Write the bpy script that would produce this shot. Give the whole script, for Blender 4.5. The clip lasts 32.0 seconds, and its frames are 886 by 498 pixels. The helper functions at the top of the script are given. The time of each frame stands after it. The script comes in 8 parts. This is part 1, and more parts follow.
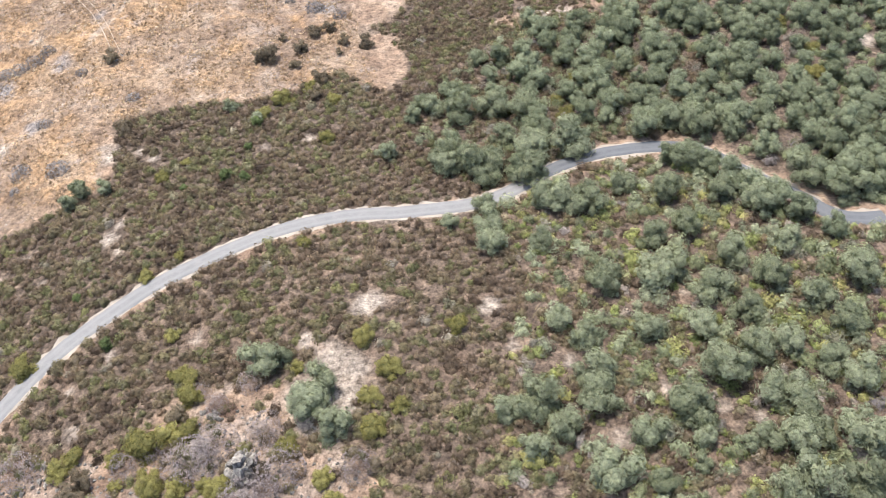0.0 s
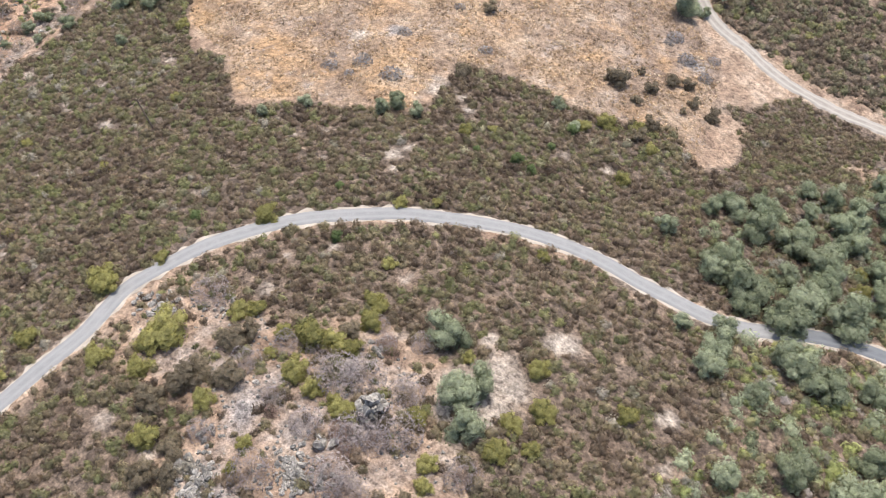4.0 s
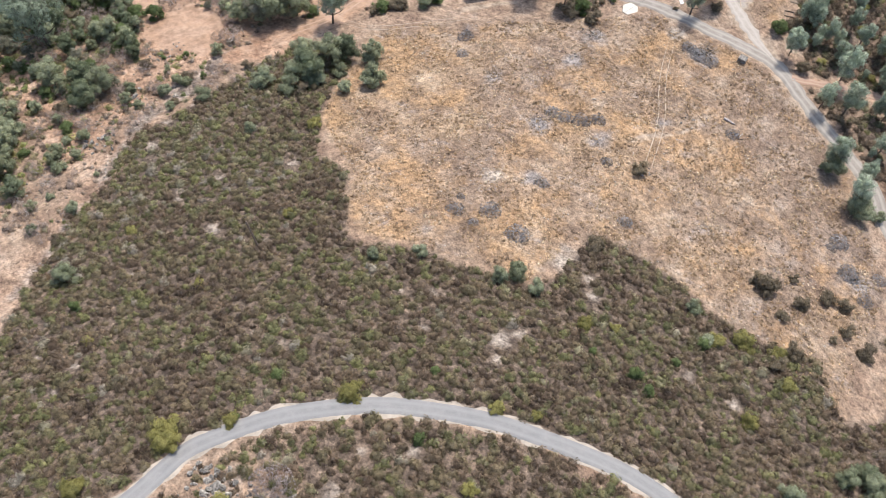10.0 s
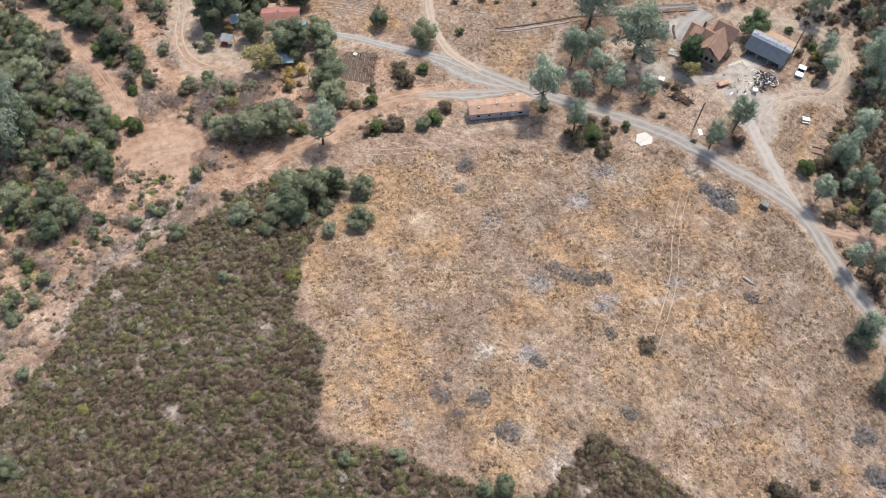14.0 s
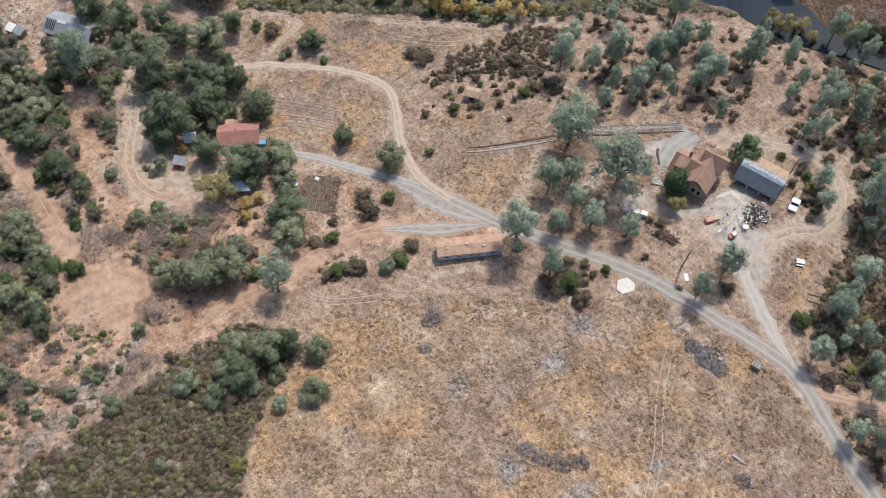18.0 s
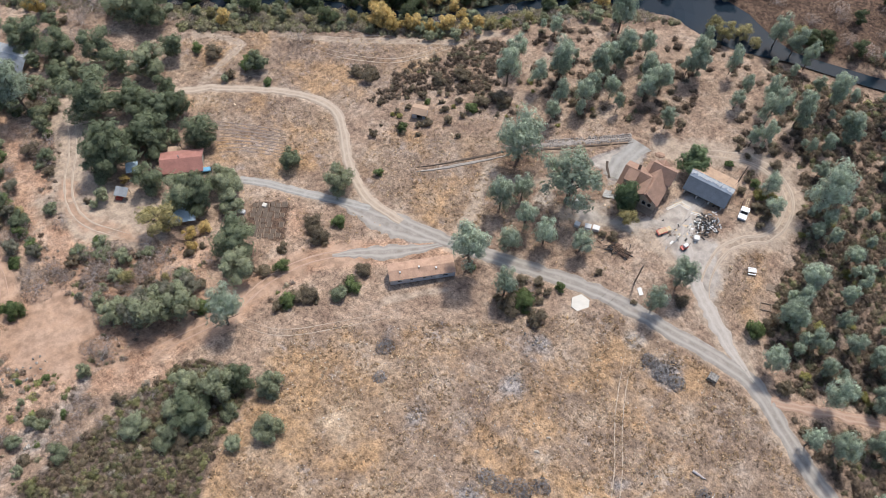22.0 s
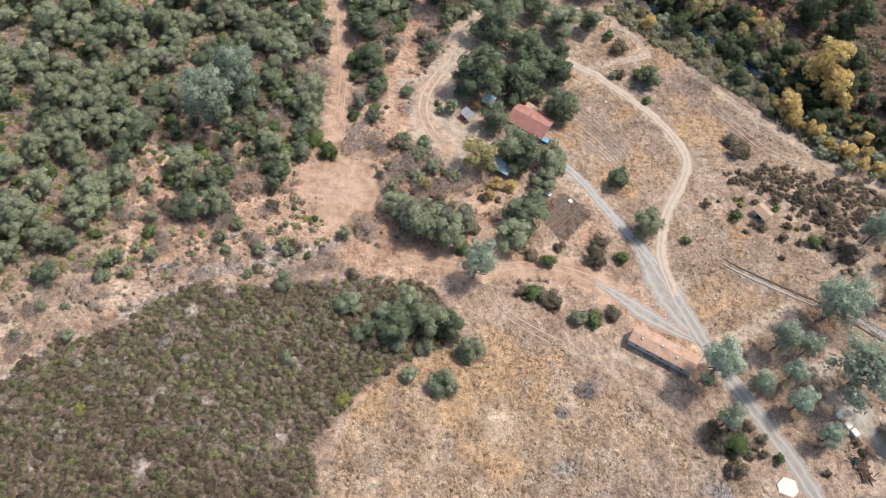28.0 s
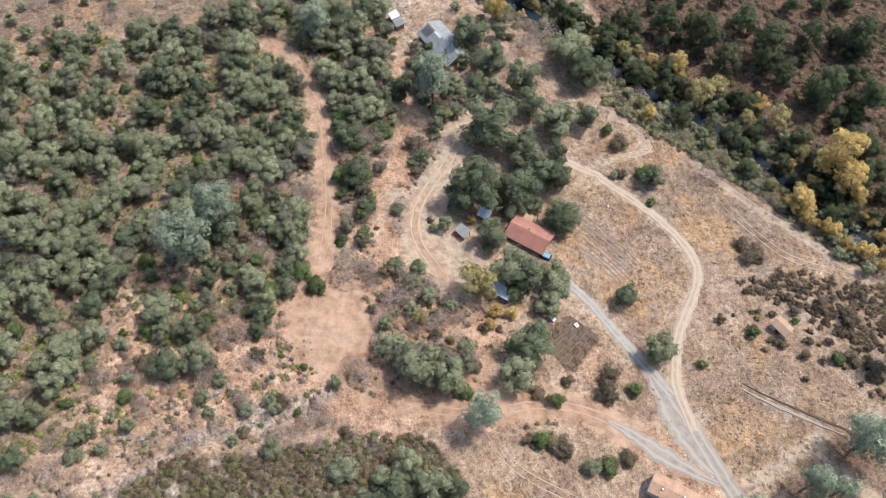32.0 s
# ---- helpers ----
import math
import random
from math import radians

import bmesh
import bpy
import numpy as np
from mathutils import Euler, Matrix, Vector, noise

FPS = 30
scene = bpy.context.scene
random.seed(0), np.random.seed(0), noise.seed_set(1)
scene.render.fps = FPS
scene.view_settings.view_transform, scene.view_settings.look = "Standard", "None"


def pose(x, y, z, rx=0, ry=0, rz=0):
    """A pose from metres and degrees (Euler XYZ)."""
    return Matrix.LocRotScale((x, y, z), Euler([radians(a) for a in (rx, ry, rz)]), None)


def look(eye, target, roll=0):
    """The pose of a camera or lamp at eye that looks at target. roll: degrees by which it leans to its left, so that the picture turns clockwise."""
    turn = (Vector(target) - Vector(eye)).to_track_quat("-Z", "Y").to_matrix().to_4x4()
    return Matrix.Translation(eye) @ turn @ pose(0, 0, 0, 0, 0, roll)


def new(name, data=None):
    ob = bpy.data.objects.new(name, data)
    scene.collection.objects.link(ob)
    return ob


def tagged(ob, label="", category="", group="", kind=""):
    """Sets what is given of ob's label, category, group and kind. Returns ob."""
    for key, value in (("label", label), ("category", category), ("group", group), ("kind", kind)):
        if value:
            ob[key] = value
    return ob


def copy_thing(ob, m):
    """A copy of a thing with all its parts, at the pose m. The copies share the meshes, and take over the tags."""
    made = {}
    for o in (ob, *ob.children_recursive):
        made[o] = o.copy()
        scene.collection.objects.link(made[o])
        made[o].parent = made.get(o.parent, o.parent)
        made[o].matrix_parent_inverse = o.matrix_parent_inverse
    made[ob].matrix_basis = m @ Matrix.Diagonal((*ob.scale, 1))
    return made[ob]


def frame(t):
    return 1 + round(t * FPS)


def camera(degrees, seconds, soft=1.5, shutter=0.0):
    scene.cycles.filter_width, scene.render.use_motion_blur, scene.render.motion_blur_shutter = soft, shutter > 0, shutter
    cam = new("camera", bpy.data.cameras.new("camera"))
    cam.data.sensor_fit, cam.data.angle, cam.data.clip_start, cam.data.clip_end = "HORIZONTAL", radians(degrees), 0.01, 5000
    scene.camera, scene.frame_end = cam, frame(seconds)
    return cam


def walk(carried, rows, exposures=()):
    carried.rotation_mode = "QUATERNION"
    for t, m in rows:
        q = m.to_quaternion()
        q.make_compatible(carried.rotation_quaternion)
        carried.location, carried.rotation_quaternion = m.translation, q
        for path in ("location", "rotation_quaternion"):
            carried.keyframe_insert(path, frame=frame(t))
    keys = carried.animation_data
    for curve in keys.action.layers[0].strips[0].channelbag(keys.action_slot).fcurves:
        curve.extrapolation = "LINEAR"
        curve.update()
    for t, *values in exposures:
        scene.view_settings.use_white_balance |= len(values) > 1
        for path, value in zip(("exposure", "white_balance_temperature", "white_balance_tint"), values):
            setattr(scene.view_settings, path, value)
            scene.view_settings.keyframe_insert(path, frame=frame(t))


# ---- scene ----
cam = camera(55.2, 32.0, soft=0.6)
METRES, EYE, TILT, LEAN, TURN = 150.0, 167.0, -66.38, -1.10, 0.0
ROWS = [
    (0.0, 0.0, 0.0, 0.0, 0.0, 0.0, -0.0),
    (0.5, 0.0001, -0.0003, 0.0, 0.05, -0.0, 0.0),
    (1.0, -0.0, 0.0001, 0.0012, 0.42, -0.16, -0.71),
    (1.5, 0.0004, 0.0023, 0.0057, 1.02, 0.01, -1.7),
    (2.0, 0.0009, 0.0044, 0.0104, 6.79, -0.3, -13.76),
    (2.5, 0.0009, 0.005, 0.0116, 7.71, -0.51, -15.5),
    (3.0, 0.0019, 0.0059, 0.0126, 10.94, -1.42, -21.64),
    (3.5, 0.0016, 0.0056, 0.0123, 15.31, -3.15, -29.32),
    (4.0, 0.0015, 0.0054, 0.0123, 17.74, -4.28, -33.08),
    (4.5, 0.0011, 0.0056, 0.0119, 22.1, -6.7, -39.0),
    (6.5, -0.0237, 0.0145, 0.0284, 25.45, -8.6, -42.84),
    (7.0, -0.039, 0.02, 0.0409, 26.11, -8.93, -43.43),
    (7.5, -0.0569, 0.0261, 0.0559, 26.41, -9.06, -43.66),
    (8.0, -0.0764, 0.0334, 0.0721, 26.65, -9.12, -43.82),
    (8.5, -0.0965, 0.0406, 0.0902, 26.9, -9.2, -43.98),
    (9.0, -0.1178, 0.0482, 0.1093, 27.15, -9.31, -44.15),
    (9.5, -0.1389, 0.0561, 0.1287, 27.4, -9.41, -44.32),
    (10.0, -0.1604, 0.0644, 0.1489, 27.68, -9.58, -44.5),
    (10.5, -0.1816, 0.0729, 0.1687, 27.91, -9.68, -44.7),
    (11.0, -0.2036, 0.0812, 0.1887, 28.09, -9.8, -44.9),
    (11.5, -0.2249, 0.0901, 0.2092, 28.33, -9.93, -45.11),
    (12.0, -0.2461, 0.0986, 0.2294, 28.55, -10.06, -45.32),
    (12.5, -0.2677, 0.1072, 0.2501, 28.79, -10.24, -45.53),
    (13.0, -0.289, 0.1159, 0.271, 29.01, -10.41, -45.74),
    (13.5, -0.31, 0.1246, 0.292, 29.25, -10.57, -45.94),
    (14.0, -0.3314, 0.1333, 0.312, 29.42, -10.67, -46.13),
    (14.5, -0.3524, 0.142, 0.3326, 29.6, -10.8, -46.32),
    (16.5, -0.4349, 0.1757, 0.4165, 30.23, -11.24, -46.96),
    (17.0, -0.4554, 0.1845, 0.4372, 30.35, -11.31, -47.09),
    (17.5, -0.4754, 0.1934, 0.4575, 30.43, -11.34, -47.21),
    (18.0, -0.4941, 0.2013, 0.4795, 29.01, -9.99, -45.85),
    (18.5, -0.5082, 0.2065, 0.495, 28.32, -9.38, -45.48),
    (19.0, -0.5158, 0.2114, 0.5066, 25.61, -7.49, -42.66),
    (19.5, -0.5179, 0.2139, 0.5115, 22.8, -5.7, -39.57),
    (20.0, -0.5162, 0.2156, 0.5137, 20.64, -4.52, -37.03),
    (20.5, -0.5145, 0.2166, 0.5133, 18.33, -3.13, -34.05),
    (21.0, -0.5134, 0.217, 0.5125, 16.94, -2.31, -32.22),
    (21.5, -0.5127, 0.2171, 0.5122, 17.64, -2.63, -33.6),
    (22.0, -0.5129, 0.2168, 0.5115, 24.98, -7.1, -43.8),
    (22.5, -0.5123, 0.2168, 0.5102, 27.44, -8.78, -46.47),
    (23.0, -0.5138, 0.2169, 0.5094, 38.62, -17.42, -55.54),
    (23.5, -0.5145, 0.2173, 0.5091, 43.45, -21.44, -58.2),
    (24.0, -0.5147, 0.2174, 0.509, 43.49, -21.46, -58.19),
    (24.5, -0.5157, 0.2181, 0.5083, 54.74, -31.2, -62.64),
    (25.0, -0.5159, 0.2183, 0.5082, 56.09, -32.38, -63.01),
    (25.5, -0.5174, 0.2186, 0.5073, 86.57, -60.11, -67.45),
    (27.5, -0.5212, 0.2208, 0.5064, 88.86, -62.2, -67.17),
    (28.0, -0.5319, 0.2203, 0.506, 88.18, -61.47, -67.05),
    (28.5, -0.5476, 0.2197, 0.5062, 87.98, -61.2, -66.93),
    (29.0, -0.5678, 0.2194, 0.5066, 87.36, -60.48, -66.79),
    (29.5, -0.5916, 0.2191, 0.5072, 86.71, -59.74, -66.65),
    (30.0, -0.6171, 0.2189, 0.508, 85.91, -58.86, -66.5),
    (30.5, -0.6444, 0.2187, 0.5092, 85.05, -57.96, -66.35),
    (31.0, -0.6727, 0.2185, 0.5107, 84.23, -57.12, -66.22),
    (31.5, -0.7018, 0.2182, 0.5124, 83.48, -56.36, -66.08),
    (32.0, -0.7321, 0.2178, 0.5144, 82.83, -55.74, -65.97),
]
walk(cam, [(t, pose(0, 0, EYE, TILT, LEAN, TURN) @ pose(METRES * x, METRES * y, METRES * z, 90 + pitch, roll, yaw)) for t, x, y, z, yaw, pitch, roll in ROWS], exposures=[(0.0, 1.23, 6500, 10), (4.0, 1.12, 6500, 10), (8.0, 1.06, 6500, 10), (10.0, 0.94, 6500, 10), (14.0, 0.73, 6500, 10), (17.0, 0.61, 6450, 10), (19.0, 0.6, 6400, 10), (21.0, 0.66, 6350, 10), (24.0, 0.65, 6400, 10), (28.0, 0.86, 6500, 10), (32.0, 0.89, 6550, 10)])

# ---- plan of the place, in metres ----
PAVED = [(-61, -33.1), (-63.6, -26.3), (-65.1, -21.5), (-66.1, -12), (-66.2, -5.1), (-66.3, 2.2), (-68.3, 10.6), (-67.6, 14.8), (-66.3, 19.9), (-63.8, 26), (-60.6, 31.7), (-56.9, 37.1), (-51.1, 43.3), (-43.8, 49.5), (-35.5, 54.7), (-26.9, 59.5), (-19.1, 62), (-11.7, 63.1), (-6, 63), (1.2, 63.7), (8.1, 64.7), (13.1, 66.8), (20, 71.8), (24.2, 74.2), (30.5, 76.6), (37.6, 77.5), (44.6, 77.5), (49.7, 74.7), (55.4, 68.3), (60.8, 62.8), (63.8, 58.9), (67.6, 57.6), (71.7, 57.9)]
VALLEY_ROAD = [(60.4, 143.8), (50.7, 144.9), (17.5, 140.1), (2, 139.1), (-8.1, 140.4), (-19.2, 144.7), (-27.5, 147.2), (-35.9, 153.7), (-45.5, 157), (-55.2, 159.7), (-64.2, 162.5), (-72.7, 165.2), (-80.9, 164.3), (-89.1, 161.9), (-98.9, 159.4), (-110.8, 155.5), (-122.3, 150.3), (-131.5, 145.7), (-140.2, 142.2), (-149.6, 139.1), (-160.6, 135.2)]
HOUSE_LANE = [(-160.6, 135.2), (-172.7, 128.2), (-179, 124.4), (-185.2, 120.7), (-189.8, 116.8)]
BEND_ROAD = [(-152.3, 138), (-161.8, 136.5), (-168.5, 137.7), (-175.9, 140.2), (-184.7, 145.2), (-192.4, 148.9), (-199.3, 148.4), (-206.3, 144.7), (-214.4, 137.9), (-222.7, 129.4), (-223.3, 129.6), (-228.3, 121.3), (-232.6, 117.3)]
BEND_SPUR = [(-226.9, 128.5), (-230.7, 138.7), (-232.8, 145.6), (-237.9, 143), (-245.5, 137.4)]
RED_ROAD = [(-140.5, 140.5), (-144.8, 133.5), (-151.3, 125.3), (-156.5, 117.8), (-158.8, 107.9), (-158.1, 100.6), (-156.5, 93.6), (-157.7, 84), (-158.9, 74.2), (-154.5, 75.5), (-159.9, 65.7)]
DRIVE = [(-72.9, 165.6), (-81.7, 168.3), (-90.8, 172.2), (-95.1, 177.2), (-97.2, 186), (-95.7, 191.2), (-92.2, 195.6), (-92.5, 200.8), (-95.3, 206.8), (-101.1, 210.5), (-109, 209.6), (-116.6, 203.9), (-124.7, 197.6)]
COURT_LANE = [(-92.2, 174.7), (-99.8, 176.7), (-104.9, 181.6), (-108.6, 187.7), (-109.2, 191.3)]
FRONT_LANE = [(-100, 175.6), (-107.5, 176), (-114.6, 175.2), (-121.1, 171.1), (-127.8, 167)]
YARD_LANE = [(-242.3, 96.9), (-236, 94.2), (-226, 90), (-216.5, 84.2), (-208.4, 81.5), (-201.6, 81.7), (-195.1, 85.1), (-188.1, 89.3)]
YARD_SPUR = [(-205.8, 81.9), (-206, 86.2), (-204.8, 91.6)]
FIREBREAK = [(-271.3, 42.1), (-262.1, 49.6), (-252.7, 54.9), (-244.8, 58.4), (-230.6, 59.4), (-217.5, 60.8), (-207, 60.9), (-197, 59.9), (-189.1, 57.2)]
FIREBREAK_B = [(-274.6, 70.2), (-263.5, 77.8), (-247.5, 81.8), (-237.4, 79.5), (-223.6, 77), (-214.3, 74.2), (-202.3, 75.4), (-195.8, 79.2)]
RIDGE_TRACK = [(-227.9, 156.7), (-217.6, 164.6), (-207.6, 173.9), (-197.1, 182.5), (-188.9, 190), (-183.8, 199.1)]
FIELD_TRACK = [(-140.8, 147.6), (-143.7, 153.4), (-147.4, 159.5), (-150.4, 164.3)]
EAST_TRACK = [(-68, 164.9), (-60.4, 171.1), (-51.8, 178.1), (-44, 184.5), (-37.3, 190.1)]
RIVER = [(-297, 109.4), (-288.1, 117.2), (-279.7, 125.7), (-269.2, 136.9), (-259.1, 145.2), (-250.3, 153.4), (-244.9, 160.3), (-238.5, 168.4), (-203.2, 191.2), (-194.9, 202.4), (-184.9, 215.6), (-175.7, 226.9), (-163, 235.1), (-153.3, 241), (-139.1, 241.4), (-123.4, 244.3), (-110.4, 250.1), (-101.9, 254.5), (-86.6, 265)]
GULLY = [(-119.2, -0.5), (-129.1, 12.2), (-137.6, 22.2), (-145.3, 29.7), (-152.6, 40.2), (-154.8, 51.3), (-158.4, 48.1), (-159.3, 58.5), (-164.9, 67.8)]
DITCH = [(-163.2, 151.5), (-158.7, 158.2), (-154, 165.9), (-151.3, 170.5), (-143.1, 179.4), (-137.5, 185.8), (-131, 193.4)]
CHAPARRAL_A = [(-9.6, 99.4), (-19.2, 105.2), (-29.2, 98.8), (-36.7, 96.3), (-45.5, 96.8), (-57, 94.1), (-63.9, 90.9), (-61.3, 86.3), (-59.3, 77.8), (-61.3, 71.8), (-68.3, 67.1), (-72.9, 64.4), (-78, 63.2), (-86.1, 55), (-92.3, 52.9), (-91.7, 54.4), (-101.1, 60.3), (-104.4, 64), (-112.7, 61.5), (-117.4, 64), (-125.5, 69.8), (-131.5, 77.1), (-136, 84.7), (-143.5, 89.2), (-150.6, 83.1), (-153.8, 73.3), (-150.6, 63.5), (-150, 53.9), (-148.5, 48.2), (-148.3, 41.4), (-147.3, 33.3), (-142.5, 28.3), (-136.9, 22.8), (-132.4, 14.9)]
CHAPARRAL_A2 = [(-137, 17.4), (-101.8, -11.2), (-92.1, -22.7), (-84.7, -36), (-67.5, -37.2), (-64, -26.2), (-68, -17.3), (-67, -12.6), (-68.8, 0.9), (-69.4, 11.2), (-62.1, 28.2), (-57.3, 38.7), (-44.7, 50.5), (-27.7, 60.5), (-13.5, 64.1), (-0.6, 65), (12.4, 68.4), (22.4, 75.8), (35.2, 80.6), (50.2, 80.3), (59.3, 95.3), (48.6, 123.2), (24.5, 116.8), (-0.1, 125.2), (-5, 115.8), (-4.7, 104.5), (-8, 98.9)]
CHAPARRAL_B = [(-63.2, -18.7), (-64, -7.9), (-64.4, 5.9), (-63.9, 19.7), (-58.7, 33.2), (-51.7, 41.9), (-40.2, 50.3), (-27.9, 57.7), (-10.7, 62.6), (6.2, 64.3), (17.5, 65.5), (23.9, 71.9), (37.3, 75.6), (48.4, 73.3), (65.3, 56.2), (69.9, 53.5), (71.2, 34.4), (57.2, 5.4), (3, 5.7), (-18.3, -5.7), (-46.5, -32.9), (-51.3, -33.5), (-57.3, -38.4)]
KNOLL = [(-64.2, 8.1), (-59, 19.1), (-42.9, 19.5), (-32.5, 30.2), (-21.3, 29.2), (-14.1, 20.4), (-6, 15.7), (-20.6, 1.2), (-30.3, -8.2), (-40.7, -3.8), (-41.6, 4.7), (-55.5, 1.8)]
SANDY = [(-22.9, 27.5), (-14.6, 37.8), (-7.2, 35), (-5.7, 26.7), (-11.5, 21.9), (-6, 15.7), (-11.9, 9.8), (-15.2, 19.3)]
SCRUB_OAK = [(-6.7, 93.2), (10.8, 111.6), (23.7, 121.2), (43.3, 128.3), (63, 133.1), (123.5, 139.5), (92, 58), (73, 60.9), (57, 70.4), (50.2, 80.3), (35.5, 82.3), (22.6, 77.4), (14.1, 71.7), (0.1, 75.7)]
SCRUB_OAK_B = [(8.6, 60.6), (16.7, 68.6), (33.9, 73.5), (48.2, 72.5), (58.3, 60.5), (70.4, 54.7), (79.7, 43.9), (60, 5.3), (6.9, 5.7), (8.9, 19.4), (11.2, 32.7), (15.6, 46.8)]
MEADOW = [(-91.7, 54.4), (-104.4, 64), (-125.5, 69.8), (-136, 84.7), (-145.8, 98.3), (-134.5, 115.9), (-117.1, 135.1), (-104.1, 154.6), (-83.8, 160.4), (-68.7, 161.7), (-53.9, 156.9), (-40.3, 150.5), (-31.7, 143.8), (-19, 132.4), (-9.6, 99.4), (-29.2, 98.8), (-45.5, 96.8), (-64.1, 91.1), (-61.8, 72.3), (-78.2, 63.3), (-93.3, 53.6)]
FIELD_WEST = [(-230, 122.1), (-213.6, 137.2), (-195.4, 148.7), (-184, 143.4), (-175.6, 138.9), (-185.8, 121.8), (-200.8, 114.9), (-212.4, 122.7), (-225.4, 118.5)]
FIELD_NORTH = [(-250.6, 136.6), (-220.4, 164.9), (-190.8, 192.2), (-186.4, 196.8), (-188.2, 179.4), (-192.4, 160.8), (-192.2, 151.8), (-206.2, 146.7), (-221.1, 133.9), (-230.7, 124.5)]
FIELD_MID = [(-177.6, 147.3), (-176.4, 156.7), (-155.5, 172.4), (-133.8, 190.3), (-137.2, 178.2), (-142.9, 165.1), (-138.3, 150.3), (-141.4, 143.7), (-153.4, 139.3), (-163.3, 138.2), (-173.8, 141.1)]
RED_CLEARING = [(-183, 52.5), (-188, 59.5), (-188.2, 68), (-178, 73), (-167.5, 70), (-164.5, 62.5), (-170, 54.5)]
RED_BANK = [(-183.6, 48.8), (-194.1, 61.1), (-189.9, 74.8), (-168.6, 90.6), (-159.3, 113.5), (-152.2, 123), (-153.6, 100.1), (-155.4, 85.2), (-158.1, 63.4), (-165.2, 53.2)]
WEST_SLOPE = [(-184.2, 17), (-192, 49), (-168.9, 64.6), (-160.9, 76.2), (-158.5, 56.2), (-151.4, 34), (-142.8, 21.3), (-149.4, 14.8)]
YARD = [(-223.3, 68.6), (-235.4, 80.2), (-231.9, 91.8), (-206.1, 90.3), (-186.6, 91.8), (-174.8, 101), (-166.3, 92.8), (-180.3, 81.3), (-186.2, 71.5), (-202.1, 67.5)]
GRAVEL_PAD = [(-135.2, 182.1), (-133.6, 186.2), (-131.4, 192.9), (-128.2, 195), (-125.6, 191.8), (-126, 186.1), (-126, 180.6), (-130.2, 182.6)]
YARD_LOOP = [(-223.3, 89), (-217.5, 81.5), (-211.2, 78.5), (-200.6, 79.8), (-195.7, 82.6), (-188.6, 88), (-192, 92.2), (-199, 89.6), (-206, 94), (-213, 90.5)]
COURT = [(-112.5, 187.9), (-107.8, 191), (-105.9, 188.8), (-104, 183.7), (-98.9, 185.9), (-94.9, 180.7), (-90.9, 177.5), (-94.5, 174.9), (-97.9, 178.6), (-103.6, 175.9), (-107.9, 177.7), (-110.2, 179.6), (-114.5, 174.1), (-124.4, 167.2), (-126.4, 170.1), (-117.6, 175.6), (-112.3, 180.3), (-112.5, 185.2)]
FRONT_YARD = [(-132.3, 171.1), (-122.9, 178.6), (-118, 175.9), (-109, 176), (-119.3, 168.4), (-126.4, 165)]
DRIVE_YARD = [(-98.2, 185.2), (-92.1, 195.3), (-85.7, 184.9), (-81.4, 175.5), (-88.8, 173.6), (-95.5, 177.9)]
GARDEN = [(-181.2, 115.3), (-175.2, 121.8), (-166, 113.7), (-174.7, 108.4)]
BRUSH_NORTH = [(-189.8, 156.4), (-193.2, 170), (-187.2, 192.4), (-176.3, 199.5), (-171.1, 191.1), (-170.3, 179), (-180, 173), (-186.2, 159.6)]
BRUSH_NORTH_B = [(-178.6, 177.5), (-169.9, 191), (-156.3, 178.2), (-168.1, 174.2)]
BRUSH_EAST = [(-98.7, 214.7), (-64.9, 258.5), (-44.3, 257.5), (-24.2, 201.1), (-64.3, 171), (-76, 174.3), (-82.3, 183.8), (-86.1, 197.8)]
BRUSH_EAST_B = [(-63.1, 165.7), (-23.3, 198.4), (-12.9, 164), (-31.2, 150.2), (-41.1, 158.2), (-55.2, 162.3)]
BRUSH_RIDGE = [(-183.1, 208.1), (-143.7, 232.2), (-94.2, 264.7), (-69.3, 269.5), (-64.9, 258.5), (-99.5, 216.2), (-114.2, 210.5), (-127, 227.1), (-132, 224.2), (-124.9, 201.7), (-137.9, 196.4), (-153.4, 184)]
THICKET = [(-251.2, 134.1), (-254.6, 146), (-242.8, 159.8), (-233.2, 173.3), (-219, 183), (-211.7, 177.8), (-221.6, 165.6), (-235.7, 150.4), (-245.9, 138)]
FOREST = [(-258.8, -39.6), (-272, 7.8), (-281, 32.8), (-300.5, 54.4), (-318.4, 67.9), (-275.1, 76.3), (-247.6, 74.4), (-223.4, 70), (-208.8, 64.8), (-243, 65.5), (-244.8, 56.7), (-217.3, 55.1), (-198.6, 58.6), (-189, 49.2), (-180, 45.3), (-184.3, 28.5), (-179.8, 17.9), (-161.2, 17.7), (-149.4, 14.8), (-144.2, 5.2), (-144.4, -6.5)]
NORTH_OPEN = [(-313.8, -57.1), (-318.4, 67.9), (-300.5, 54.4), (-281, 32.8), (-272, 7.8), (-258.8, -39.6)]
FAR_BANK_B = [(-208.1, 192.1), (-199.9, 205.5), (-188.4, 219.8), (-179.6, 231.6), (-167.6, 240.4), (-145.7, 258), (-194.6, 301.5), (-248.2, 198.5), (-220.1, 184)]
BRUSH_SOUTHEAST = [(-33.3, 150.4), (-14.7, 146.4), (2, 143.7), (16, 145.3), (31.9, 148.8), (87.9, 161.6), (95.9, 230), (12.9, 212.6), (-24.2, 184.8), (-37.1, 161.1)]
BRUSH_CORNER = [(-8.7, 115.7), (0.7, 132.3), (10.9, 133.3), (18.5, 136.8), (34, 139.3), (38.4, 118), (6.9, 107.6), (-1.9, 108.1)]
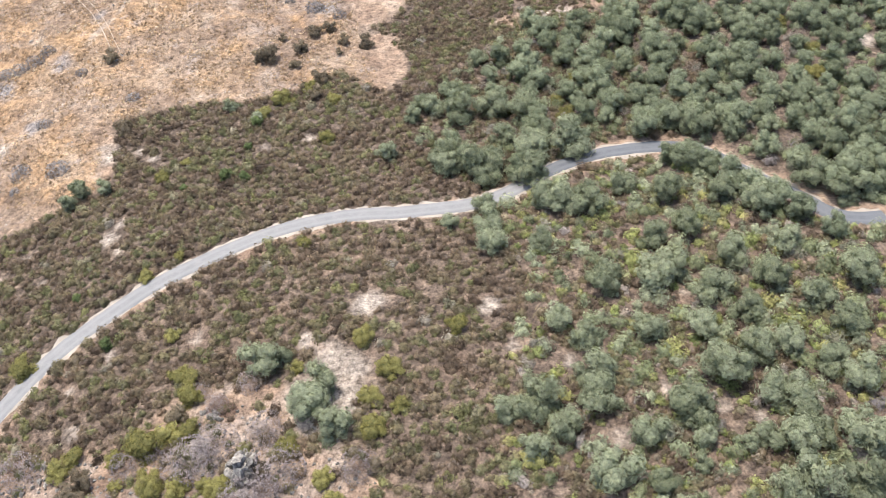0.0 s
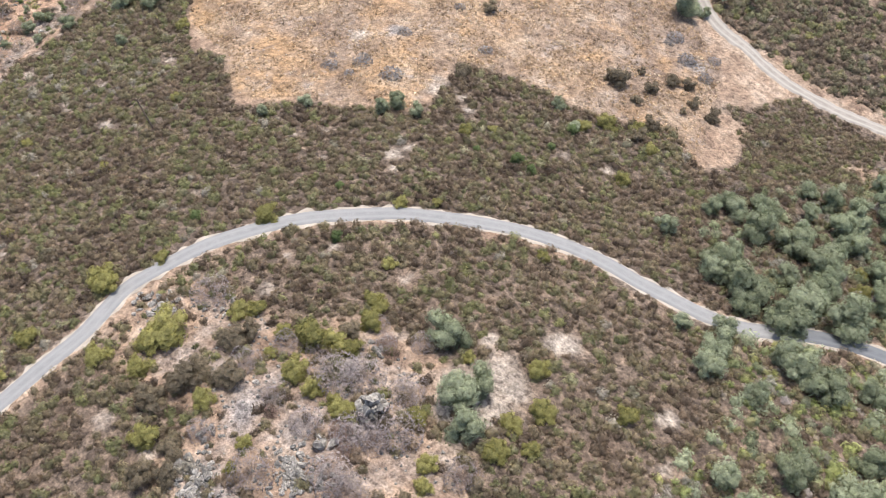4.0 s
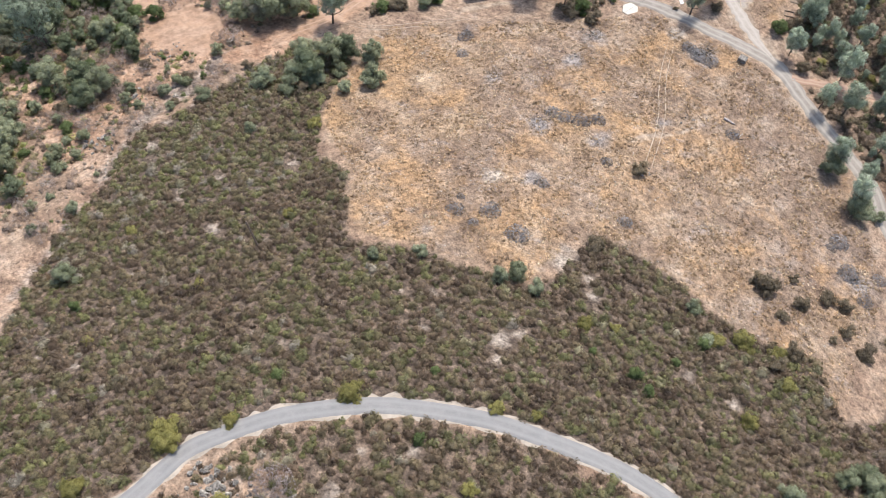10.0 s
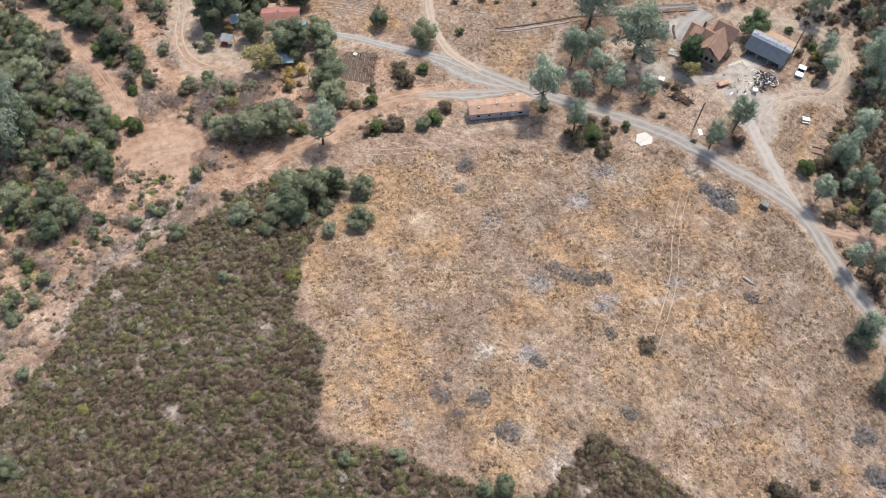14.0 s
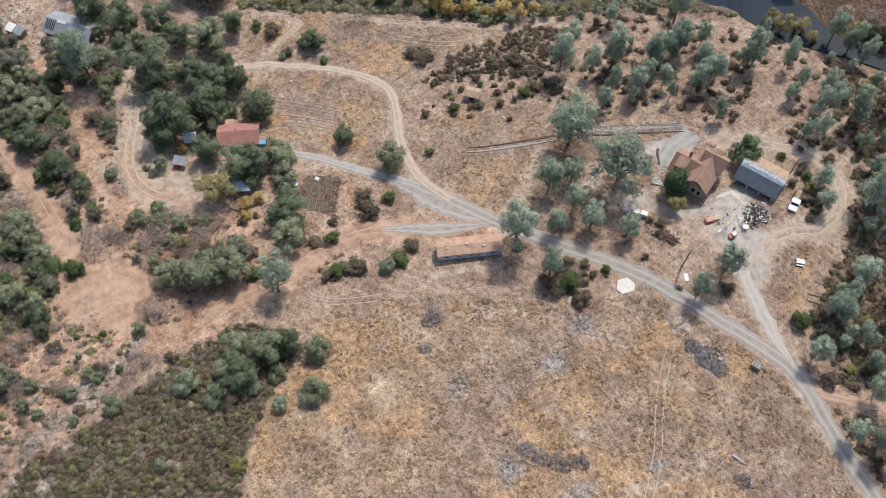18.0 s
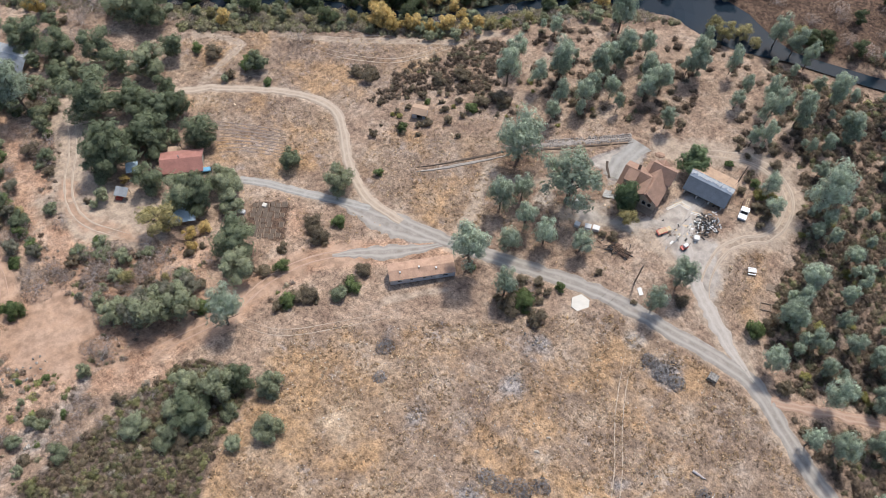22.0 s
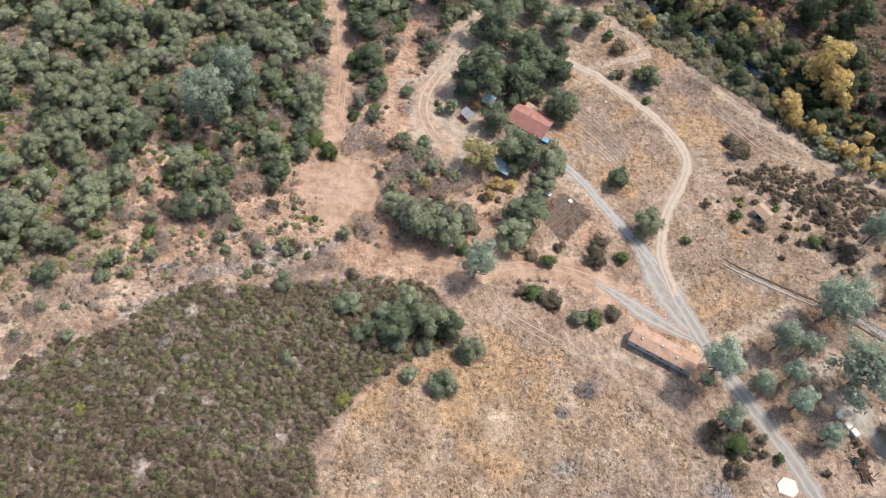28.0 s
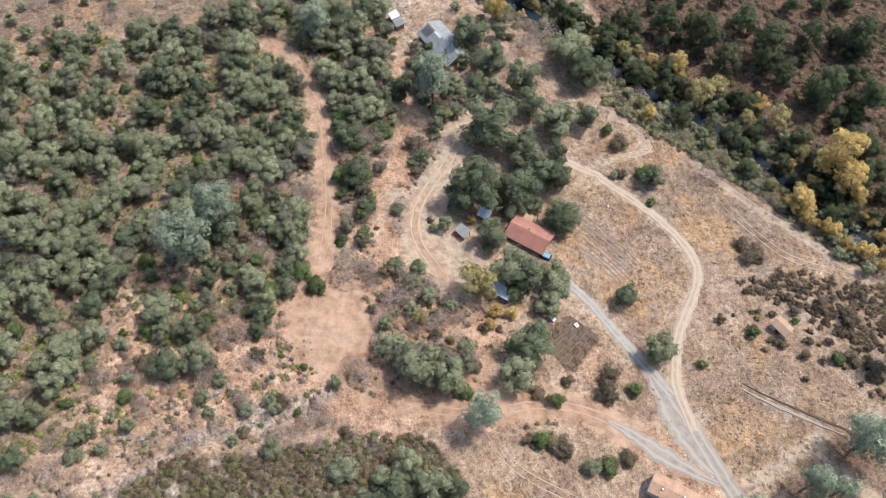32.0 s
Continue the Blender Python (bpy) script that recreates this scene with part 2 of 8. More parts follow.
RIVER_NEAR = [(-231.2, 158.2), (-221.3, 166.3), (-209.4, 178.4), (-194.1, 191.3), (-182.3, 206.8), (-178.1, 219.8), (-183.5, 221.8), (-195.9, 206.6), (-210.5, 189.8), (-224.7, 177.1), (-239.2, 165.4)]
FOREST_B = [(-295.2, 61.3), (-279.8, 69.8), (-261.1, 80.8), (-246.1, 88), (-237.9, 90.6), (-223.8, 82.7), (-235.4, 78.7), (-219.8, 74.2), (-205.5, 70.1), (-198.7, 63.7), (-232.8, 63.5), (-247.1, 62.5), (-260, 53), (-281.7, 51.9)]
VALLEY_WEST = [(-148.5, -0.7), (-146.7, 12.2), (-159.4, 21.7), (-175.7, 20.4), (-186, 35.8), (-189, 48.2), (-161.9, 52.3), (-159.9, 65.7), (-155.5, 68.3), (-149.5, 50.3), (-145.3, 31.4), (-137.7, 20.9), (-128.4, 14), (-123.4, 8.4)]
SCRUB_YARD = [(-189.2, 69), (-197.3, 76.6), (-191.1, 86.8), (-180.5, 92.6), (-169.1, 95.5), (-166.3, 88), (-174.5, 81.2), (-168.9, 71.6), (-164.9, 64.7), (-171.6, 66.8), (-180.2, 71.5)]
FARM = [(-159.9, 65.7), (-168.6, 90.6), (-159.3, 113.5), (-149.4, 125.1), (-135.8, 141.5), (-125.5, 148.8), (-109, 158.4), (-104.7, 170.6), (-115.8, 189.4), (-156.2, 205.1), (-185.9, 185.7), (-191.6, 161.1), (-169.6, 147.7), (-165.3, 127.6), (-188.9, 116.7), (-181.6, 99.2), (-189.5, 88.5), (-193.6, 74.7), (-193.5, 55.7), (-181.9, 49), (-162, 53.5)]
BRUSH_EAST_UP = [(-130.6, 242), (-77, 289.5), (-51.4, 299.6), (-44.3, 257.5), (-64.9, 258.5), (-98.7, 214.7), (-108.9, 224.9)]
WOODS_YARD = [(-275.1, 76.3), (-263.7, 87.2), (-250.6, 92.8), (-244.4, 97.8), (-231.5, 91.7), (-229.8, 86.5), (-240.5, 80.3), (-256.4, 76)]
WOODS_SOUTH = [(-261.8, 58.2), (-251.9, 87.1), (-229.3, 82.6), (-221.8, 64.3), (-201.5, 59.7), (-187, 53.1), (-172.1, 46.7), (-182.1, 46.2), (-188.2, 35.6)]
GLADE = [(-193, 22), (-196, 34), (-189, 45), (-180, 48), (-172, 42), (-163, 28), (-172, 19), (-183, 17)]
WOODS_CLEARING = [(-212.2, 45.4), (-210.2, 57.2), (-186.2, 54.1), (-167.3, 43.3), (-160.8, 33.7), (-164.4, 29), (-189.6, 28.6)]
FAR_BANK = [(-314.4, 129.2), (-277.7, 141.7), (-256.9, 158), (-239.2, 178.1), (-218.5, 191.8), (-186.8, 210.7), (-220.7, 240.2), (-309.8, 281)]
BRUSH_GAP = [(-14.3, 120.5), (-7.2, 128), (-0.7, 139.8), (12.2, 141.9), (27.5, 142.8), (45.7, 144), (61.2, 140), (60.6, 114.6), (38.6, 128.7), (15.4, 123.2), (-4.3, 117)]
MEADOW_TRACK = [(-76.1, 119.1), (-75.8, 122), (-72.6, 128.3), (-71.2, 133.8), (-71.9, 138.6), (-74.8, 142.7)]
FAR_BANK_C = [(-133.4, 241.1), (-119.6, 248.5), (-104.8, 258.9), (-84.6, 275.1), (-105.3, 308.2), (-157.2, 252.3)]
WOODS_LANE = [(-289, 94), (-278.5, 112.4), (-252.9, 111.6), (-239.8, 93.1), (-233.4, 79), (-241.5, 67.4)]
VINE_PLOT = [(-290, 64.8), (-296, 84.2), (-275.5, 85.2), (-266.9, 80.9), (-279.9, 71.4)]
PINES_FARM = [(-132.1, 140.8, 9), (-121.2, 141.4, 5.8), (-147, 170.5, 10.6), (-139.1, 157, 6.3), (-137.8, 162.8, 4.8), (-129.3, 150.4, 5.3), (-125, 157.1, 5.8), (-131.3, 157.3, 5.2), (-118.1, 161.5, 5.1), (-97.9, 170.3, 6.3), (-97.6, 161.9, 5.1), (-100.5, 204.6, 4.7), (-96.2, 200.5, 4.4), (-90.1, 209.4, 8.5), (-154.2, 92.2, 8.2)]
PINES_EAST = [(-79.6, 191.7, 9.6), (-67.2, 210.6, 9.3), (-54.7, 197.9, 11), (-77.4, 180.6, 6.7), (-73.2, 170.2, 8.4), (-64.6, 186.7, 5.2), (-60.5, 174, 6.9), (-59.3, 188.1, 5.5), (-53.1, 180.7, 4.4), (-49.7, 183.4, 4.4), (-53.5, 165.3, 9.1), (-58.2, 162.8, 5.3), (-41.6, 163.5, 5.9), (-39.4, 154.1, 4.6), (-46.4, 151.4, 6.5), (-37.3, 146.6, 6.8), (-35, 163.2, 4.2), (-37.8, 181.4, 6.8), (-70.6, 181.4, 4.6), (-36.4, 172.1, 5.6), (-48.9, 173.3, 5.1), (-42.4, 175, 5.9), (-49.2, 189.3, 5.3)]
PINES_RIDGE = [(-167.8, 186.6, 8.4), (-159.3, 196.9, 7.6), (-161.5, 191.3, 6), (-148.3, 193.7, 6.4), (-152.4, 207.2, 6.1), (-151.1, 211.4, 7.1), (-152.7, 190.3, 5.3), (-145.3, 200.5, 5.3), (-138.5, 205.2, 6.5), (-135, 220.7, 6.1), (-129, 202, 5.2), (-113.1, 219.1, 7.7), (-108.5, 225.3, 6.6), (-111.6, 212.3, 4.3), (-106.3, 235.6, 6.8), (-88.1, 246.6, 9.3), (-78.4, 248.4, 9.3), (-97.8, 231.7, 5.4), (-85.1, 230.8, 4.8), (-72.2, 224.9, 5), (-73.5, 234.7, 4.5), (-95.4, 244.5, 6.9), (-68.6, 247.5, 8), (-148.4, 216.8, 5.3), (-121.6, 218.9, 4.4)]
PINES_WEST = [(-194.1, 33, 11), (-202.7, 38.1, 9.6), (-246.8, 87.4, 9.9), (-271.7, 56.5, 8.4)]
OAK_OPEN = [(-130.1, 169.7, 12.3)]
OAKS_FARM = [(-185.1, 129.4, 6.9), (-170.8, 133.7, 8.3), (-220.9, 142.7, 6.9), (-206.4, 116.7, 8.3), (-190.3, 112.9, 8), (-189.4, 104.9, 12), (-171.1, 105.3, 11.2), (-164.7, 101.4, 9.1), (-135.1, 91.2, 5.7), (-127, 85.7, 6.2), (-140.9, 83.3, 8.1), (-138.9, 76.4, 9.2), (-139.9, 87, 7), (-145.4, 78.4, 7), (-166.8, 85.8, 9), (-168, 79.9, 10.3), (-167.6, 90.8, 6.4)]
OAKS_WEST = [(-234.5, 101.9, 15.1), (-228.8, 109.6, 8.9), (-214.8, 96.8, 13.5), (-212.3, 92, 8.3), (-214.1, 107.2, 9.9), (-220, 112.9, 9.3), (-219.4, 117.2, 8.7), (-222.8, 109.7, 8.7), (-206.7, 116.9, 8.7), (-265, 126.9, 12.2), (-257.4, 130.7, 10.9), (-238.4, 119.5, 11.5), (-240.8, 128.5, 7.2), (-190.7, 102.8, 9.7), (-187.6, 112.9, 7.9), (-182.7, 110.7, 6.2), (-252.5, 112.1, 9.6), (-261.2, 103.7, 9.1), (-269.6, 98.9, 10), (-245.1, 113.7, 7.8), (-251.5, 99, 6.3), (-166.3, 81.1, 10.6), (-163.5, 87.2, 8.7), (-171.2, 75.4, 6.7), (-168.5, 37.1, 6.6), (-167, 31.5, 7.1), (-179.4, 28.4, 7.2), (-175.1, 34.3, 5.6), (-231.1, 66.2, 7.3), (-201, 99, 7.8), (-255.7, 87, 9.5), (-249.8, 80, 7.7)]
DARK_GREEN = [(-119.9, 177.7, 6.6)]
PINES_POOL = [(-171.7, 193.5, 6.8), (-159.8, 219.7, 9), (-160.7, 198.6, 6.1), (-149, 197.9, 5.3), (-139.2, 207.1, 5.9), (-150.3, 184.9, 5.2)]
PINES_BANK = [(-128.6, 244, 6.5), (-123.5, 244.4, 5.8), (-118.5, 243.5, 5.4), (-151.7, 212.5, 6.2), (-136.7, 222.2, 6.8), (-152.8, 203.3, 6.7), (-142.6, 210.6, 6), (-137.4, 209.6, 6.6)]
YELLOW_POOL = [(-203.2, 185.2, 5.6), (-192.1, 193.6, 4.9), (-197.4, 191, 4.3), (-192.8, 216.1, 6.1), (-178.3, 227.4, 6.1), (-211, 180.2, 7.4)]
DOOR_TREE = [(-116.5, 174.6, 5.7)]
YELLOW_TREES = [(-222.7, 190.3, 16.7), (-217.2, 192.6, 11.5), (-214.7, 180.4, 7.9), (-211, 179, 5.6), (-204.8, 183.8, 5.6), (-206.7, 195.8, 5.7), (-263.1, 158.6, 6.6), (-245.8, 177.4, 7.5), (-199.4, 186.8, 4.6), (-196.2, 191.7, 5.2), (-282.9, 107.8, 8.7), (-243.9, 146.4, 5.8)]
AUTUMN_TREES = [(-187.7, 94.9, 9.5), (-181.3, 99.5, 5.5), (-177.8, 97.3, 4.5), (-250.3, 161.7, 8.4), (-252.9, 166.5, 7.5), (-240, 181.6, 6.7)]
YELLOW_FAR = [(-212.5, 179.3, 7.7), (-206.9, 179.9, 5.6), (-204.7, 184.4, 4.3), (-196.5, 189.8, 5.6), (-260, 158.2, 6.7), (-196.3, 196.8, 5), (-190.6, 197.5, 4.6)]
BANK_OAKS = [(-265, 184.4, 14.6), (-256.6, 186, 11.4), (-248, 195.4, 14.3), (-271.7, 167.2, 13.8), (-268, 211.8, 13.5), (-208.2, 187.2, 9.5), (-260.3, 145.8, 9.5), (-236.3, 167.6, 8.5), (-270, 198.9, 11.3), (-277.8, 181, 11.2), (-278.2, 157.4, 10.9), (-243.3, 155.2, 9.2), (-261.9, 172.1, 10.6), (-278.6, 147.4, 10), (-244, 206.2, 12.6), (-232.6, 185.1, 8.3), (-224, 169.3, 7), (-272.1, 139.7, 8.7), (-228.8, 201.5, 10.2)]
BARE_BUSHES = [(-184.3, 76.7, 8), (-186.8, 80.4, 7), (-179.5, 74.1, 6.1), (-178.2, 85, 6.1), (-165.6, 69.6, 6.5), (-167.9, 67.2, 4.7), (-190.3, 65.6, 7.6), (-192.3, 70.4, 5.9), (-174.2, 59.8, 0.1), (-229, 83, 6.3), (-224.7, 83.5, 5.1), (-220.9, 66.2, 6.1), (-215.8, 69, 5.5), (-230.4, 63.2, 5.8), (-230.7, 14.9, 0.1), (-155.1, 59, 4.9), (-152.8, 54.9, 4.5), (-151.7, 37.8, 5.6), (-175.7, 17.6, 5.4), (-175.9, 45.1, 5.3), (-172.1, 37.6, 3.6), (-181.6, 43.3, 4.9), (-275.5, 120.4, 10.3), (-270.2, 114.9, 8.4), (-223.2, 158.9, 6.8), (-210.1, 53.3, 5.4), (-213.2, 48.6, 6), (-208.4, 46.9, 4.8)]
GREEN_BUSHES = [(-193.7, 76.7, 5.1), (-193.8, 81.4, 3.1), (-178.8, 37.4, 4.2), (-164.1, 41.5, 3.7), (-160.3, 24.4, 4), (-183.7, 12.4, 3.8), (-177.4, 47.8, 4.4), (-175.9, 25.6, 4.4), (-181, 49.2, 4.4), (-167.9, 16.1, 4.3), (-187.4, 59.5, 5.8), (-191.8, 55.7, 6.3), (-186.4, 52.5, 6.2), (-207.9, 69, 4.8), (-164.3, 103.3, 4.6), (-161.4, 105.9, 4.8), (-159.4, 109.3, 4.8), (-164.2, 112.5, 3.7), (-160.8, 120.4, 4.2), (-165.3, 121.8, 5.5), (-162.1, 126.9, 4), (-150.7, 102.9, 4.1), (-150.6, 106.8, 5.1), (-147.8, 109.4, 3.5), (-144.6, 114.5, 5.1), (-145.2, 118.1, 4.2), (-146.9, 122.5, 4), (-172, 91.3, 5.3), (-161.3, 90.7, 4.7), (-222.9, 141.5, 7.3), (-223.2, 133.7, 3.6)]
FIELD_BUSHES = [(-167.9, 143.6, 3), (-196.9, 163.6, 7.5), (-200.7, 161.6, 4.7), (-214, 141.5, 3.2), (-223.7, 135.4, 4.2), (-234, 136.6, 5.7), (-238.7, 134.2, 4.1), (-179.5, 150.9, 3.2), (-172.7, 163.2, 3.8), (-175.6, 157.4, 3.5), (-163.5, 165.8, 2), (-173.2, 169.1, 2.1), (-178.4, 168.3, 2.4), (-163.8, 181, 5.9), (-168, 178, 5.3), (-167.8, 174.2, 4.4), (-178.9, 180.9, 6.1), (-182, 175.1, 5.2), (-117.1, 143, 7.2), (-117.6, 139.6, 6), (-112, 141.9, 5.2), (-114.1, 151.4, 2.9), (-111.2, 160.3, 2.2), (-161.1, 120.7, 5.8), (-161.4, 127, 3.4), (-159.9, 121, 3.9), (-146.3, 122.5, 3.7), (-144.5, 118, 4.9), (-145.3, 115.2, 3.7), (-149, 108.9, 5.4), (-150.1, 104.9, 4.9), (-147.4, 109.5, 3.7), (-79.1, 177.6, 3.8)]
EAST_BUSHES = [(-80.4, 174.5, 5.5), (-78.4, 181.3, 5.1), (-96.7, 200.4, 2.7), (-103.5, 204.4, 3.3), (-104.5, 200.9, 2.7), (-94.6, 168.1, 3.7), (-111.2, 204.6, 2.8), (-157.6, 161.5, 0.1), (-101.2, 160.5, 2), (-130.9, 140.9, 2.5), (-64.6, 178, 5.1), (-68.1, 168.9, 4.4)]
MEADOW_BUSHES = [(-64.1, 72.1, 5), (-65.3, 69.1, 4.4), (-59.4, 72.5, 4), (-60.3, 89.4, 4.7), (-69.5, 112.4, 4.8), (-34.5, 111.1, 5.7), (-36.7, 110.8, 4.1), (-28.6, 108.2, 3.4), (-27.9, 113.7, 4.2), (-32.5, 117.9, 2.8), (-30.5, 97.4, 4.3), (-22.6, 102.6, 4.8), (-23.1, 97.9, 4.3), (-25.6, 119.6, 4), (-22.4, 120.9, 4.1), (-18.8, 116.3, 3.5), (-19.5, 112.3, 2.3), (-14, 115.3, 4.7), (-134.4, 89.9, 6), (-126.9, 84.7, 6.6), (-45.3, 149.7, 7.1), (-34.9, 145.5, 7.5), (-39.9, 94.2, 3.8), (-33.7, 90.5, 3.5), (-31, 147.7, 4), (-78.1, 61.4, 3.6), (-82.7, 54.2, 3.6), (-140.8, 81.4, 5.5), (-136.3, 76.1, 5.9), (-135.4, 81.8, 4.9), (-135.5, 71, 5.3), (-128.8, 78.9, 4.7), (-131.3, 55.4, 3.8)]
GREY_BUSHES = [(-83.3, 73.6, 3.4), (-78.5, 74.2, 2.1), (-78.8, 78.8, 4.3), (-71.1, 78.7, 4.4), (-61.4, 99, 2.9), (-32.3, 134.6, 3.8), (-26.4, 128.8, 4.2), (-20.5, 126.1, 3.2), (-78.6, 92.6, 3.2), (-75.3, 108.5, 2.6), (-85.4, 76.8, 1.7), (-127.5, 113.7, 4), (-122.6, 108.4, 3), (-32.6, 132.1, 2.5), (-65, 139.1, 3.4), (-21.6, 133.5, 3), (-93.5, 110.1, 3.5), (-90.5, 111.5, 3.8), (-87.7, 113.4, 4), (-85.6, 116.7, 3.5), (-89.7, 152.5, 3.7), (-86.3, 152.2, 4.3), (-83, 153, 3.7)]
CHAP_TREES = [(-15.9, 26.6, 6.6), (-14.5, 29.7, 5.5), (-12.2, 23.6, 5.7), (-23.3, 33.7, 5.7), (-20.6, 34.5, 3.2), (6, 75, 5.6), (9.8, 73.3, 5.9), (3.1, 74.5, 5), (9.6, 59, 5.4), (9.5, 63.7, 4.1), (17.1, 71.5, 7.9), (19, 80.6, 6.2), (6, 89, 6.5), (5.7, 95.3, 5.6), (12, 90.4, 6.6), (-7.6, 78.1, 4.5), (0.6, 91.5, 4.8), (-115.7, 8.9, 5.3), (22.5, 63.3, 6.5), (26.6, 62.6, 5.6), (17.7, 54.5, 3.9), (3.4, 60, 3.6), (13.7, 81.6, 5.2), (17.6, 89.5, 6.5)]
YELLOW_GREEN = [(-61.1, 34.8, 3.8), (-72.7, 9.9, 4.5), (-60.4, 0.9, 3.8), (-6.9, 23.3, 3.3), (-70.7, -10.2, 3.2), (-72.9, -3.8, 3.3), (-35.5, 32.1, 3), (-48.9, 74.3, 2.8), (-29.8, 96.5, 4.2), (-26.2, 15.7, 3), (-9.2, 37.2, 3.5), (-5.2, 31.9, 3.9), (-7.7, 27.6, 3.3), (-3.6, 26.2, 2.7), (4.2, 38.9, 3.2), (-20.3, 56.6, 2.4), (-28.6, 15.8, 2.3)]
PALE_DEAD = [(-55.6, 18, 5.2), (-40, 18.4, 4), (-36.6, 20.5, 3.2), (-30.9, 18.6, 6.2), (-27.7, 21.2, 5.1), (-21.3, 23, 4.6), (-23.3, 13.4, 5.2), (-18.9, 17.3, 5.9), (-20.6, 14.7, 3.7), (-21.7, 7.5, 5), (-29.7, 1.9, 5.1), (-8.5, 17.8, 4.3), (-29.1, 27, 2.9), (-31.9, 29.3, 2.6), (-42.7, 12.8, 4), (-24.7, 30.5, 3.2), (-29.1, 11.1, 3.8), (-35.4, 11.1, 3.4), (-18.6, 7.2, 4.3), (-39.4, 1.9, 3.1)]
YELLOW_GREEN_K = [(-55.5, 9.8, 7.2), (-56.2, 6.8, 5.1), (-54, 3.3, 4.2), (-49.8, 18.3, 4.2), (-48.3, 20.2, 3.4), (-37.8, 21.4, 5.7), (-34.8, 22.7, 4.8), (-32.2, 23.5, 3.5), (-35.9, 16, 4.7), (-32.2, 15.4, 3.9), (-26.9, 15.2, 3.8), (-18.3, 20.6, 3.5), (-13, 16.2, 3.5), (-11.5, 13.6, 2.9), (-7.1, 22.7, 3.7), (-44.4, -3, 4.7), (-42.7, 5.3, 3.9), (-33.1, 28.6, 4.1), (-33.9, 31.4, 3.3), (-18.3, 32.7, 2.4), (-42, 19.7, 3.3), (-41, 16, 2.4), (-33.6, 4.3, 2.7), (-32.2, 0.7, 2.2)]
BROWN_KNOLL = [(-46.9, 14.2, 4.6), (-46.9, 8.4, 4), (-47.2, 5.8, 4.8), (-42.6, 9.8, 4.8), (-48.5, 1.1, 4.8), (-40.3, -1.8, 3.8), (-40.6, -6.7, 4.5), (-37.9, -4.7, 3.7), (-34.4, 25.8, 3.2), (-45.9, 16.9, 3.6), (-21.3, 17.7, 3), (-6.5, 17.5, 2.9)]
CHAP_GREEN_T0 = [(33.6, 46.6, 6.3), (36.3, 48.9, 5.2), (25.9, 46.1, 5.1), (30.6, 37.2, 4.8), (38.2, 37.4, 4.9), (39, 30.6, 7), (43.6, 33.3, 5.6), (35.2, 55.1, 4.5), (22.6, 30.5, 5.3), (22, 26.3, 5.2), (14.8, 26.4, 5.9), (10.5, 25.1, 4.1), (13.6, 19.6, 4), (33.5, 25, 6), (27.5, 21.5, 4.4), (17.3, 22.5, 4.4), (45.5, 26.3, 6.2), (44.9, 20.2, 5.2), (47.8, 20.3, 3.8), (52.6, 20.7, 6.1), (22.4, 16.3, 5.6), (28.1, 14.9, 4.2), (42, 20.4, 3.7), (44, 14.5, 6.5), (50.2, 14.4, 5.9), (34.2, 20.7, 3.2), (39.3, 19.8, 2.9), (33.3, 17.1, 2.6), (22, 36.1, 4.7), (18.6, 39.3, 4), (17.9, 54.9, 3.9), (10, 55, 5)]
CHAP_GREEN_T0B = [(47.1, 22.5, 4.6), (41.4, 44.1, 6), (45, 40, 5), (49.9, 46.1, 5.2), (54.6, 41.6, 5.2), (57.5, 37.6, 5.1), (62.3, 46.3, 6.3), (53, 31.3, 4.9), (48.3, 34.2, 4.9), (55.4, 28.7, 4.8), (54.5, 52.6, 5.5), (45.7, 50.7, 5.3), (40.7, 57, 5.5), (53.1, 61.4, 5.8), (39, 65, 5.8), (32.2, 67.2, 4.8), (26.3, 64.7, 4.7), (19.8, 64.8, 5.7), (47.9, 64.6, 5.4), (62.2, 67.6, 6.1), (66.6, 63.2, 6), (48.5, 82, 7.5), (9, 73.9, 7), (3.1, 75.4, 6.1), (18, 76.4, 7.1), (25.2, 79, 7.2), (9.9, 70.2, 4.3)]
OAKS_HOUSE = [(-239.3, 120, 10.2), (-229.1, 119.1, 9.2), (-229.2, 110.6, 9.7), (-218.3, 109.2, 9.4), (-219.6, 115.8, 7.9), (-217, 103, 10.9), (-210, 105.4, 9.1), (-212.2, 111.4, 6.7)]
HILLTOP_BARE = [(59.8, 141.4, 11.7), (55.2, 127.9, 6.8)]
POOL_WILLOWS = [(-138.8, 236.5, 7.4), (-136.2, 240.7, 6.4), (-143.2, 237.4, 5.8), (-126.1, 250.2, 5.5), (-131.8, 240.6, 4.8), (-118.3, 252.1, 3.9)]
ROAD_OAKS = [(46.9, 69.6, 5.4), (51, 66.3, 5.7), (54.9, 63, 5.5), (58.3, 59.1, 5.6), (62, 55.5, 5.3), (43.7, 72.4, 4)]
TIP_OAKS = [(-152.5, 66.5, 7.7), (-149.2, 72.1, 7.6), (-143.1, 73.6, 6.5), (-144.6, 66.3, 7.4), (-138.4, 70, 6.3), (-150.3, 61.9, 6.6), (-136.9, 73.7, 5), (-150, 57.1, 5.9), (-143.4, 79.1, 5.3), (-148.9, 53.2, 5.2)]
